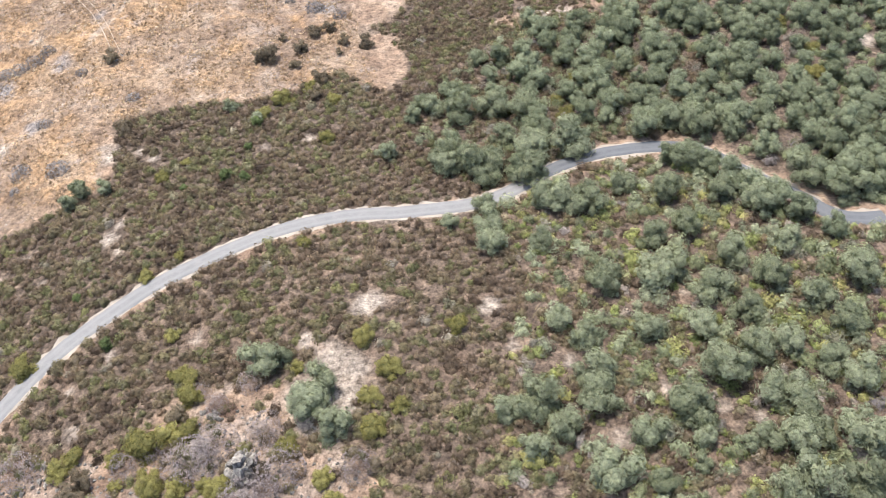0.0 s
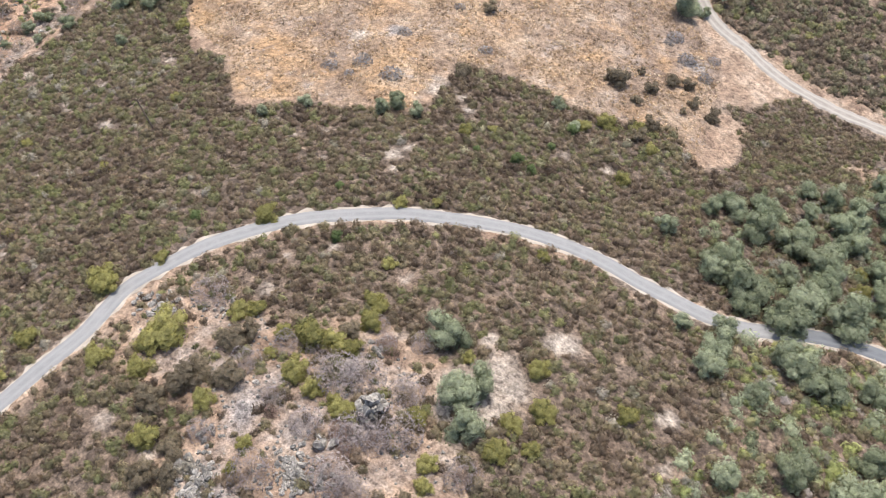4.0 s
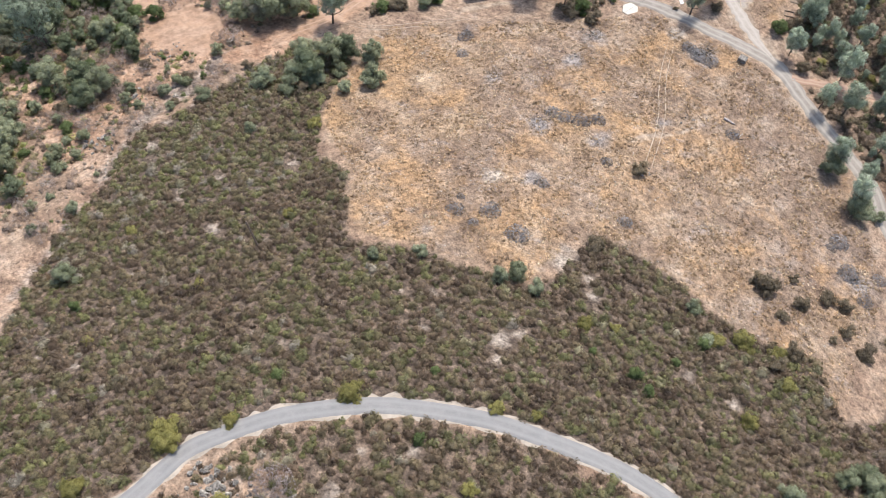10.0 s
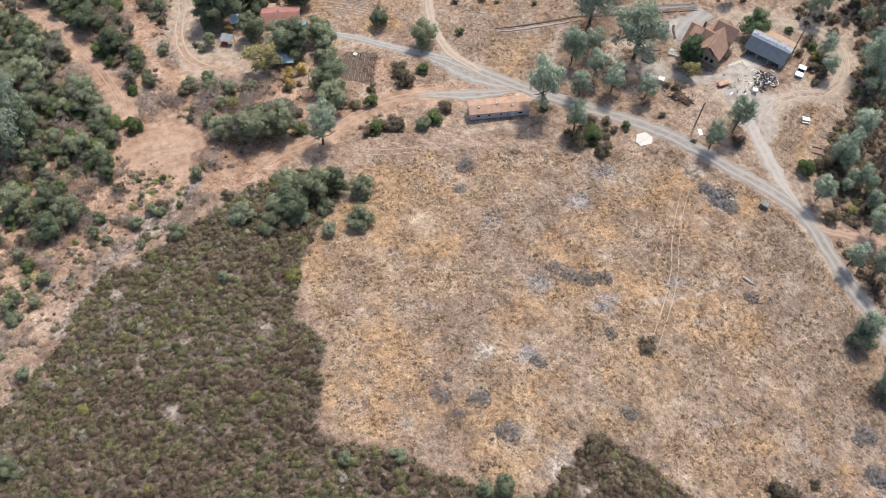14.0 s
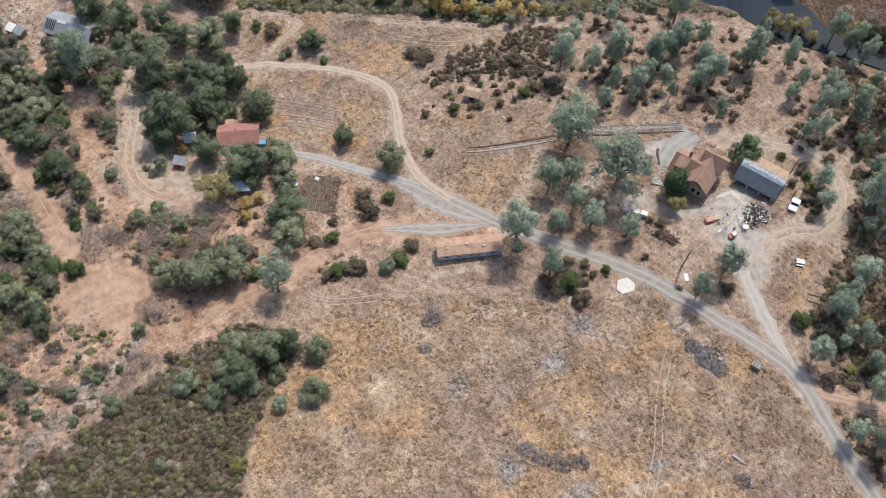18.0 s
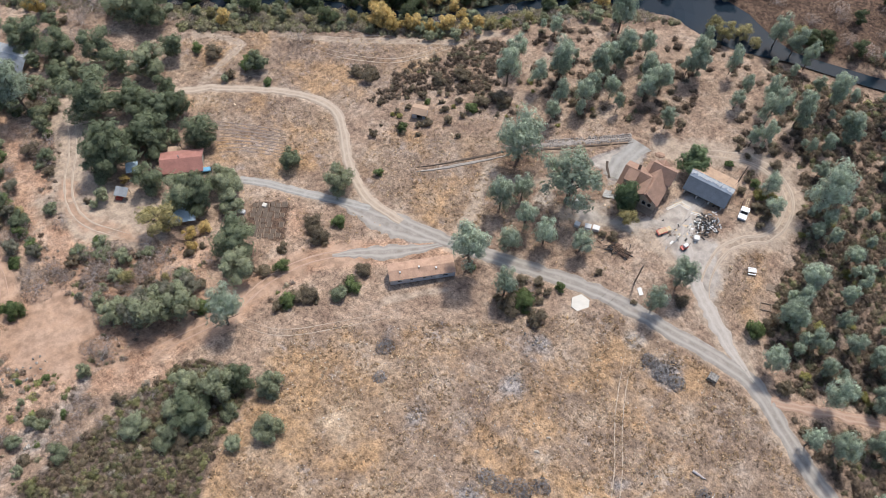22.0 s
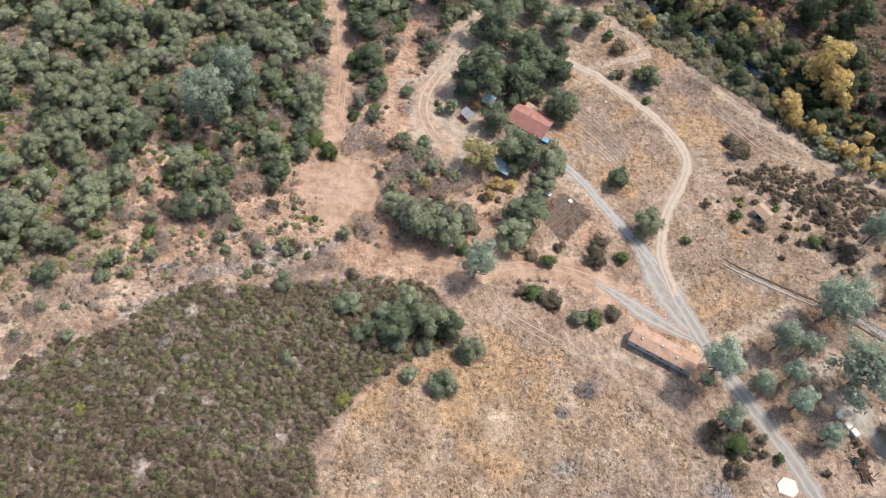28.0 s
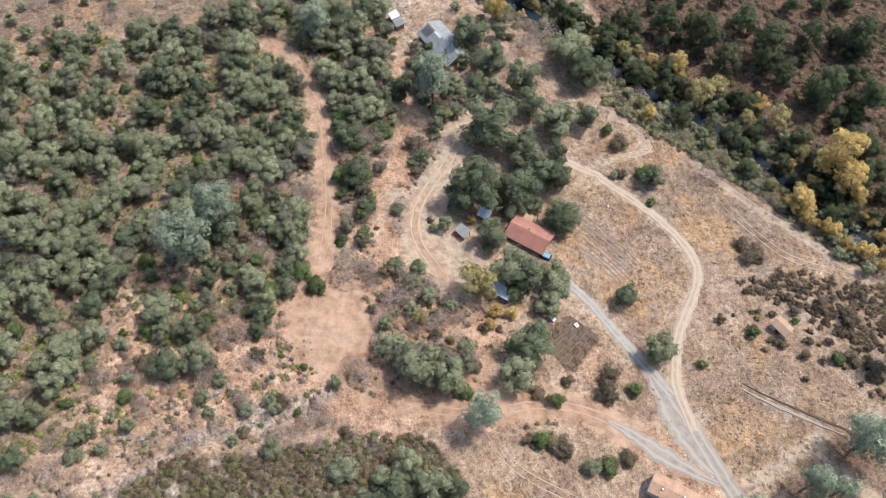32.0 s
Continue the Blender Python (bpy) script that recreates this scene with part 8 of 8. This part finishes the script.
crate("water_tote", -123.4, 166.4, 20, 1.2, 1.0, 1.1, M_WHITE, "white water tote in the front yard", "tank")
crate("water_tote", -121.3, 167.6, 35, 1.4, 1.1, 1.1, M_WHITE, "white water tote beside another", "tank")
crate("water_tote", -119.7, 168.5, 30, 1.5, 1.1, 1.2, M_WHITE, "white water tote by the lane", "tank")
crate("white_freezer", -102.9, 183.0, 40, 1.1, 1.0, 1.0, M_WHITE, "discarded white box by the rubbish heap", "box")
crate("stone_block", -79.0, 159.6, 15, 1.9, 1.5, 1.2, M_ROCK, "squat grey-brown block in dry grass", "block")
tank = thing("water_tank", -127.2, 171.4, 15, "white cylindrical tank lying under the oak", "tank")
part("barrel", tube([(-1.3, 0, 0.6), (-1.2, 0, 0.6), (1.2, 0, 0.6), (1.3, 0, 0.6)], [0.3, 0.55, 0.55, 0.3], 14), M_WHITE, tank)
for s in (-0.8, 0.8):
    part("cradle", box(s - 0.1, s + 0.1, -0.5, 0.5, -0.1, 0.2), M_TIMBER, tank)
tarp = thing("white_tarp", -124.0, 178.0, 25, "crumpled white plastic tarp on bare ground", "tarp")
bm = bmesh.new()
rs = np.random.RandomState(8)
g = [[bm.verts.new((a * 0.42 + rs.uniform(-0.1, 0.1), b * 0.4 + rs.uniform(-0.1, 0.1) + 0.06 * a, 0.12 + rs.uniform(0, 0.28))) for b in range(-2, 4 if a < 1 else 2)] for a in range(-4, 5)]
for p, q in zip(g[:-1], g[1:]):
    for i in range(min(len(p), len(q)) - 1):
        bm.faces.new((p[i], p[i + 1], q[i + 1], q[i]))
bmesh.ops.solidify(bm, geom=bm.faces[:], thickness=0.03)
part("sheet", bm, M_WHITE, tarp)
pad = thing("hexagon_pad", -108.5, 151.8, 10, "pale six-sided concrete pad beside the gravel road", "pad")
for i in range(6):
    a0, a1 = i * math.pi / 3, (i + 1) * math.pi / 3
    bm = bmesh.new()
    add_slab(bm, [(0, 0, 0.3), (2.15 * math.cos(a0), 2.15 * math.sin(a0), 0.3), (2.15 * math.cos(a1 - 0.012), 2.15 * math.sin(a1 - 0.012), 0.3)], 0.7)
    bmesh.ops.recalc_face_normals(bm, faces=bm.faces[:])
    part("segment", bm, M_CONCRETE, pad)
table = thing("picnic_table", -89.5, 185.8, 40, "white picnic table on dry grass", "table")
part("tabletop", box(-0.9, 0.9, -0.4, 0.4, 0.7, 0.76, 0.01), M_WHITE, table)
for s in (-0.75, 0.75):
    part("bench", box(-0.9, 0.9, s - 0.13, s + 0.13, 0.4, 0.45), M_WHITE, table)
for a in (-0.7, 0.7):
    part("leg", box(a - 0.05, a + 0.05, -0.7, 0.7, -0.05, 0.4), M_TIMBER, table)
    part("leg", box(a - 0.05, a + 0.05, -0.05, 0.05, 0.4, 0.7), M_TIMBER, table)
plat = thing("wooden_platform", -84.0, 186.0, 30, "brown plank platform on dry grass", "platform")
for i in range(7):
    part("plank", box(-1.2, 1.2, -0.8 + i * 0.23, -0.6 + i * 0.23, 0.15, 0.22), M_TIMBER, plat)
for s in (-0.6, 0.6):
    part("bearer", box(-1.1, 1.1, s - 0.06, s + 0.06, -0.1, 0.15), M_TIMBER, plat)
fr = thing("timber_frame", -82.1, 181.4, 35, "low empty timber bed frame in dry grass", "frame")
for q in ((-1.2, 1.2, -0.9, -0.75), (-1.2, 1.2, 0.75, 0.9), (-1.2, -1.05, -0.75, 0.75), (1.05, 1.2, -0.75, 0.75)):
    part("side_board", box(*q, -0.05, 0.25), M_TIMBER, fr)
bd = thing("white_board", -102.1, 163.6, -30, "white board lying by the gravel road", "board")
part("panel", box(-0.9, 0.9, -0.45, 0.45, 0.1, 0.2, 0.02), M_WHITE, bd)
imp = thing("farm_implement", -111.8, 168.0, 10, "rusty old farm implement under a tree", "implement")
for i in range(5):
    part("beam", box(-2.4 + i * 0.1, 2.2, -0.8 + i * 0.4, -0.68 + i * 0.4, 0.5 + 0.1 * (i % 2), 0.65 + 0.1 * (i % 2)), M_RUST, imp)
part("tongue", box(-0.1, 0.1, -2.6, 1.0, 0.4, 0.55), M_RUST, imp)
for a in (-1.9, 1.8):
    wheel(imp, a, -0.9, 0.45, 0.45, 0.15)

# furrows of the tilled patch in the bend of the track
for k in range(9):
    s = k / 8
    line = [(-212.5 + 11.5 * s, 121.5 - 3.5 * s), (-207.5 + 9.5 * s, 126.5 - 4.0 * s), (-202.0 + 9.0 * s, 131.0 - 4.2 * s), (-196.5 + 8.0 * s, 135.0 - 5.0 * s)]
    road("furrow", line, 1.0, M_FURROW, "dark turned furrow in the dry field", lift=0.07, ragged=0.75, cols=4, taper=True, seed=30 + k, cat="furrow")

# stacked boards before the garage
rs = np.random.RandomState(14)
for x, y, turn, n in ((-110.2, 188.2, 15, 5), (-111.9, 187.6, 70, 4), (-107.4, 188.6, 30, 4), (-112.4, 185.6, 75, 3)):
    s = thing("board_stack", x, y, turn, "loose stack of lumber before the garage", "lumber", "lumber stacks")
    for i in range(n):
        part("board", box(-1.1 + rs.uniform(-0.3, 0.3), 1.1, -0.4 + i * 0.2, -0.24 + i * 0.2, 0.05, 0.14), M_LUMBER if i % 2 else M_WHITE, s)
# rubbish heap: pieces that can be told apart, then the rest
heap = thing("rubbish_heap", -103.9, 187.6, 0, "heap of mixed building rubbish before the garage", "rubbish")
for i in range(260):
    a, b = rs.normal(0, 1.25), rs.normal(0, 1.8)
    L, W, H = rs.uniform(0.2, 1.1), rs.uniform(0.08, 0.3), rs.uniform(0.05, 0.22)
    bm = box(-L / 2, L / 2, -W / 2, W / 2, 0, H)
    zz = hz(-103.9 + a, 187.6 + b) - hz(-103.9, 187.6) + max(0, 0.8 - 0.25 * math.hypot(a, b)) * rs.uniform(0.2, 1)
    bmesh.ops.transform(bm, matrix=pose(a, b, zz, rs.uniform(-25, 25), rs.uniform(-25, 25), rs.uniform(0, 360)), verts=bm.verts[:])
    part("scrap", bm, (M_BLACK, M_BLACK, M_TIMBER, M_DARK, M_GREYROOF, M_BLACK, M_WHITE)[rs.randint(7)], heap)
litter = thing("strewn_rubbish", -106.4, 182.6, 0, "pale boards and scraps strewn between heap and driveway", "rubbish")
for i in range(38):
    a, b = rs.normal(0, 1.4), rs.normal(0, 2.4)
    L, W = rs.uniform(0.2, 1.1), rs.uniform(0.1, 0.4)
    bm = box(-L / 2, L / 2, -W / 2, W / 2, 0, rs.uniform(0.04, 0.16))
    bmesh.ops.transform(bm, matrix=pose(a, b, hz(-106.4 + a, 182.6 + b) - hz(-106.4, 182.6) + 0.02, rs.uniform(-8, 8), rs.uniform(-8, 8), rs.uniform(0, 360)), verts=bm.verts[:])
    part("scrap", bm, (M_WHITE, M_CONCRETE, M_TIMBER, M_GREYROOF, M_LUMBER, M_DARK)[rs.randint(6)], litter)
# burnt scrap metal by the front yard
scrap = thing("scrap_pile", -112.2, 167.8, 20, "rusty charred scrap metal heaped in dry grass", "scrap")
for i in range(34):
    a, b, L = rs.normal(0, 1.9), rs.normal(0, 0.8), rs.uniform(0.5, 2.4)
    bm = box(-L / 2, L / 2, -0.09, 0.09, 0, rs.uniform(0.08, 0.3))
    bmesh.ops.transform(bm, matrix=pose(a, b, rs.uniform(0.0, 0.5), rs.uniform(-20, 20), rs.uniform(-18, 18), rs.uniform(0, 180)), verts=bm.verts[:])
    part("scrap_bar", bm, (M_DARK, M_RUST, M_BLACK)[rs.randint(3)], scrap)
# white beams and tables by the grey house
beams = thing("beam_stack", -253.0, 100.6, 35, "long pale beams laid over low trestles", "lumber")
for i, (a, b) in enumerate(((-3.4, -0.9), (-3.0, -0.1), (-3.2, 0.7), (-2.4, 1.4))):
    part("beam", box(a, a + 6.2, b, b + 0.28, 0.5, 0.7), M_WHITE if i % 2 == 0 else M_GREYROOF, beams)
for a in (-2.2, 0.2, 2.4):
    part("trestle", box(a - 0.1, a + 0.1, -1.0, 1.7, -0.1, 0.5), M_TIMBER, beams)

M_SOIL = plain("dark_garden_soil", (0.11, 0.082, 0.06), 0.95, scale=3.0, vary=0.45, bump_d=0.05)
# terraced garden plot
gard = thing("garden_beds", -174.2, 114.6, 47, "fallow garden plot of dark soil with weathered board edging", "garden")
rs = np.random.RandomState(21)
for i in range(6):
    for j in range(7):
        if rs.uniform() < 0.2:
            continue
        a, b = -3.6 + i * 1.42 + 0.12 * (j % 3 - 1), -4.9 + j * 1.6 + 0.35 * (i % 2)
        zz = hz(-174.2 + a * 0.68 - b * 0.73, 114.6 + a * 0.73 + b * 0.68) - hz(-174.2, 114.6)
        m = pose(a + rs.uniform(-0.14, 0.14), b + rs.uniform(-0.1, 0.1), zz, 0, 0, rs.uniform(-7, 7))
        w, l = rs.uniform(0.46, 0.6), rs.uniform(0.55, 0.78)
        bm = box(-w, w, -l, l, -0.2, rs.uniform(0.1, 0.22), 0.04)
        bmesh.ops.transform(bm, matrix=m, verts=bm.verts[:])
        bed = part("bed", bm, M_SOIL, gard)
        for s in (-1, 1):
            if rs.uniform() < 0.75:
                bm = box(s * (w + 0.05) - 0.05, s * (w + 0.05) + 0.05, -l, l, -0.2, rs.uniform(0.2, 0.34), 0.01)
                bmesh.ops.transform(bm, matrix=m, verts=bm.verts[:])
                part("edging_board", bm, M_TIMBER, bed, "greyed edging board")
crate("storage_crate", -78.3, 245.7, 20, 1.6, 1.2, 1.0, M_WHITE, "pale crate among pines on the ridge", "crate")
crate("garden_table", -180.2, 111.5, 30, 1.8, 0.9, 0.8, M_WHITE, "white garden bench beside the beds", "bench")
crate("garden_box", -178.3, 116.8, 30, 1.0, 0.9, 0.7, M_CONCRETE, "pale box beside the garden beds", "box")

# trench with its spoil; a dark strip above ground paints its shaded depth
M_SPOIL = plain("grey_brown_spoil", (0.27, 0.235, 0.205), 0.95, scale=0.5, vary=0.4)
M_TRENCH = plain("shaded_trench_earth", (0.07, 0.05, 0.036), 0.95, scale=1.5, vary=0.5, bump_d=0.05)
road("spoil_bank", [(a - 1.2, b + 1.0) for a, b in DITCH[3:]], 1.6, M_SPOIL, "long grey-brown spoil bank beside the trench", lift=0.14, ragged=0.4, taper=True, cat="spoil bank")
road("trench", DITCH, 0.75, M_TRENCH, "narrow dark strip standing for a shaded trench across the dry field", lift=0.16, ragged=0.3, taper=True, cat="trench")
road("trench_spoil", [(a + 1.2, b - 0.8) for a, b in DITCH[:4]], 1.3, M_GRAVEL, "thin grey spoil beside the trench", lift=0.2, ragged=0.35, taper=True, cat="spoil bank")
road("pad_trench", [(-131.4, 185), (-130.6, 183.8), (-129, 182.6), (-127.6, 181.6)], 0.7, M_TRENCH, "short dark strip standing for a shaded trench beside the gravel pad", lift=0.17, ragged=0.3, cat="trench")
heap = thing("soil_heap", -123.9, 195.2, 20, "low heap of dug reddish-brown soil behind the house", "soil heap", dz=-0.15)
bm = bmesh.new()
bmesh.ops.create_icosphere(bm, subdivisions=3, radius=1.0)
for v in bm.verts:
    f = 1 + 0.35 * noise.noise(v.co * 1.7) + 0.12 * noise.noise(v.co * 5)
    v.co = Vector((v.co.x * 1.3 * f, v.co.y * 0.9 * f, max(v.co.z, -0.1) * 0.65 * f))
part("mound", bm, M_RED_DIRT, heap)


# ---- rocks ----
def boulder(seed, squash=0.75):
    rs = np.random.RandomState(seed)
    bm = bmesh.new()
    bmesh.ops.create_icosphere(bm, subdivisions=2, radius=0.5)
    pl = [(Vector(sphere_dirs(rs, 1)[0]), rs.uniform(0.2, 0.4)) for _ in range(13)]
    for v in bm.verts:
        for n, d in pl:
            e = v.co.dot(n) - d
            if e > 0:
                v.co -= n * e
        v.co *= 1 + 0.14 * noise.noise(v.co * 3 + Vector((seed, 0, 0))) + 0.12 * noise.noise(v.co * 9 + Vector((0, seed, 0)))
        v.co.z *= squash
    me = bpy.data.meshes.new("boulder")
    bm.to_mesh(me)
    bm.free()
    me.materials.append(M_ROCK)
    return me


BOULDERS = [boulder(300 + i) for i in range(7)]


def outcrop(x, y, spread, n, big, label, seed, tall=1.0):
    rs = np.random.RandomState(seed)
    o = thing("rock_outcrop", x, y, 0, label, "rocks", "rock outcrops")
    z0 = hz(x, y)
    for i in range(n):
        a, d = rs.uniform(0, 6.28), spread * rs.uniform() ** 0.7
        px, py = x + d * math.cos(a), y + d * math.sin(a)
        s = big * rs.uniform(0.35, 1.0) * (1.2 - 0.5 * d / spread)
        b = new("boulder", BOULDERS[rs.randint(7)])
        b.parent = o
        lift = 3.6 * max(0, 1 - d / spread) * rs.uniform() if tall > 2 else 0.0
        b.matrix_basis = pose(px - x, py - y, hz(px, py) - z0 + lift + s * min(tall, 1.5) * rs.uniform(0.05, 0.3), rs.uniform(-20, 20), rs.uniform(-20, 20), rs.uniform(0, 360)) @ Matrix.Diagonal((s * rs.uniform(0.8, 1.4), s, s * tall * rs.uniform(0.7, 1.2), 1))


for i, (x, y, sp, n, big, lab) in enumerate((
        (-23.7, 18.0, 2.3, 46, 2.5, "tall dark lichened boulders crowning the knoll"), (-23.9, 5.4, 3.8, 80, 1.35, "broken grey boulders stacked on the knoll"), (-34.2, -4.0, 3.6, 56, 1.5, "broad pale boulders at the edge of the knoll"), (-60.1, 12.1, 3.4, 26, 1.5, "jagged rocks above the paved road"), (-25.4, 10.5, 1.6, 7, 2.0, "lone pale slab among dead bushes"), (-37.7, -2.0, 1.8, 8, 1.7, "low boulders beside brown brush"), (-26.2, 5.2, 4.2, 60, 1.3, "tumbled grey boulders on the knoll"),
        (-36.2, -2.2, 3.6, 50, 1.3, "broken grey boulders beside brush"), (-62.5, 11.5, 3.0, 18, 1.4, "small rocks by the paved road"),
        (-38.8, 1.5, 2.6, 14, 1.5, "scattered boulders in bare soil"), (-29.9, 26.4, 2.6, 10, 1.4, "small boulders among bleached bushes"),
        (-41.3, 9.6, 5.0, 18, 1.0, "low stones in pale soil"), (-54, 18, 4.0, 20, 1.1, "loose rocks below the road"),
        (-68.9, 113.2, 2.2, 16, 0.7, "ring of pale stones in the meadow"), (-87, 153.6, 4.2, 36, 0.6, "scattered stones and charred debris in grass"),
        (-109, 138, 3.2, 26, 0.7, "pale stones below dry bushes"), (-104, 130, 6.0, 30, 0.55, "pale stones strewn over the meadow"),
        (-161.0, 41.5, 4.5, 24, 1.3, "rocks in the dry gully"), (-151, 28, 4.5, 26, 1.3, "rocks along the dry creek"), (-170, 55, 5, 24, 1.0, "stones in the dry creek bed"), (-73, 133, 3.0, 16, 0.7, "charred stones and debris in grass"))):
    outcrop(x, y, sp, n, big, lab, 400 + i, 2.5 if i == 0 else 1.2)


creek = smooth_line(GULLY, 4.0)
for i, p in enumerate(creek[2::3]):
    outcrop(p[0], p[1], 2.6, 8, 1.0, "grey stones along the dry creek bed", 470 + i, 1.0)


# burnt branches, logs and litter in the meadow
def poles_heap(x, y, spread, n, mats, name, label, cat, seed, lo=0.6, hi=2.6):
    rs = np.random.RandomState(seed)
    h = thing(name, x, y, 0, label, cat)
    z0 = hz(x, y)
    for i in range(n):
        a, b, L = rs.normal(0, spread), rs.normal(0, spread * 0.7), rs.uniform(lo, hi)
        bm = tube([(-L / 2, 0, 0.06), (0, rs.uniform(-0.1, 0.1), 0.08), (L / 2, 0, 0.06)], [0.1, 0.08, 0.04], 5)
        bmesh.ops.transform(bm, matrix=pose(a, b, hz(x + a, y + b) - z0 + rs.uniform(0, 0.15), rs.uniform(-8, 8), rs.uniform(-8, 8), rs.uniform(0, 360)), verts=bm.verts[:])
        part("branch", bm, mats[i % len(mats)], h)


poles_heap(-86.8, 154.1, 1.5, 26, (M_DARK, M_BARK, M_BLACK), "burnt_branch_pile", "charred branches strewn over grey ash", "branches", 81)
poles_heap(-64.2, 139.8, 0.9, 16, (M_RUST, M_DARK, M_WHITE), "litter_pile", "small pile of rusty litter in grass", "litter", 82, 0.3, 0.9)
log = thing("fallen_log", -68.2, 141.6, 10, "short grey weathered log lying in the meadow", "log")
part("log", tube([(-1.2, 0, 0.22), (0, 0.05, 0.25), (1.0, 0.1, 0.2), (1.6, 0.3, 0.15)], [0.3, 0.27, 0.2, 0.06], 8), M_PALE_BARK, log)
for x, y, d in ((-91.5, 124.8, 0.8), (-91.0, 121.0, 0.9)):
    o = thing("pale_block", x, y, 30, "lone pale sandstone block in dry grass", "block")
    b = new("block", BOULDERS[2])
    b.data = b.data.copy()
    b.data.materials[0] = M_SHOULDER
    b.parent = o
    b.matrix_basis = pose(0, 0, 0.15) @ Matrix.Diagonal((d * 1.3, d, d, 1))


def stones(name, poly, spacing, share, lo, hi, mat, label, seed):
    x, y, rs = scatter(poly, spacing, seed, ALL_ROADS)
    keep = rs.uniform(size=len(x)) < share * (1 + 0.9 * rough(x, y, 10, 2))
    x, y = x[keep], y[keep]
    z = height(x, y)
    V = []
    oct_ = np.array([(1, 0, 0), (0, 1, 0), (-1, 0, 0), (0, -1, 0), (0, 0, 0.8), (0, 0, -0.4)], float)
    tri = [(0, 1, 4), (1, 2, 4), (2, 3, 4), (3, 0, 4)]
    for a, b, c in zip(x, y, z):
        s = rs.uniform(lo, hi)
        q = oct_ * s * rs.uniform(0.6, 1.3, (6, 3))
        t = rs.uniform(0, 6.28)
        q = np.stack([q[:, 0] * math.cos(t) - q[:, 1] * math.sin(t), q[:, 0] * math.sin(t) + q[:, 1] * math.cos(t), q[:, 2]], -1) + (a, b, c)
        for f in tri:
            V += [q[f[0]], q[f[1]], q[f[2]]]
    me = mesh_from(name, np.array(V), 3, mat)
    tagged(new(name, me), label, "stones", kind="stuff")


M_STONE = plain("pale_field_stone", (0.38, 0.34, 0.29), 0.9, scale=0.4, vary=0.35)
stones("meadow_stones", MEADOW, 1.6, 0.25, 0.08, 0.26, M_STONE, "pale stones strewn over the meadow", 50)
stones("spoil_stones", [(a - 2.3, b + 1.9) for a, b in DITCH[3:]] + [(a - 0.5, b + 0.4) for a, b in DITCH[:2:-1]], 0.3, 0.85, 0.14, 0.42, M_SPOIL, "grey-brown clods and stones heaped along the trench", 57)
stones("knoll_stones", KNOLL, 0.9, 0.5, 0.1, 0.4, M_ROCK, "loose grey stones over the knoll", 51)
stones("creek_stones", [(-176, 62), (-168, 44), (-158, 34), (-148, 18), (-140, 8), (-146, 4), (-156, 22), (-166, 40), (-180, 56)], 0.9, 0.5, 0.1, 0.4, M_ROCK, "grey stones in the dry creek", 52)

# ---- power line ----
def pole(x, y, h, turn):
    p = thing("utility_pole", x, y, turn, "dark wooden utility pole with a crossarm", "pole", "power line", dz=-0.3)
    part("mast", tube([(0, 0, 0), (0, 0, h)], [0.19, 0.13], 8), M_TIMBER, p)
    part("crossarm", box(-1.1, 1.1, -0.06, 0.06, h - 0.8, h - 0.66), M_TIMBER, p)
    for s in (-1.0, -0.4, 1.0):
        part("insulator", tube([(s, 0, h - 0.66), (s, 0, h - 0.48)], [0.05, 0.03], 6), M_GLASS, p)
    return Vector((x, y, hz(x, y) + h - 0.5))


POLES = [(-98.4, 39.2, 10.5), (-104.4, 164.3, 9.5), (-106.4, 201.3, 9.0)]
tops = [pole(x, y, h, 90) for x, y, h in POLES]


def wire(a, b, sag, off):
    bm = bmesh.new()
    side = Vector((b.y - a.y, a.x - b.x, 0)).normalized() * off
    n = 16
    pts = [a.lerp(b, i / n) + side - Vector((0, 0, sag * 4 * (i / n) * (1 - i / n))) for i in range(n + 1)]
    add_tube(bm, pts, [0.018] * (n + 1), 4)
    tagged(part("power_wire", bm, M_BLACK), "thin dark overhead power wire", "wire", "power line")


for o in (-0.9, 0.9):
    wire(tops[0], tops[1], 2.5, o)
    wire(tops[0], Vector((-96, -60, 62)), 1.5, o)
    wire(tops[1], tops[2], 0.6, o)
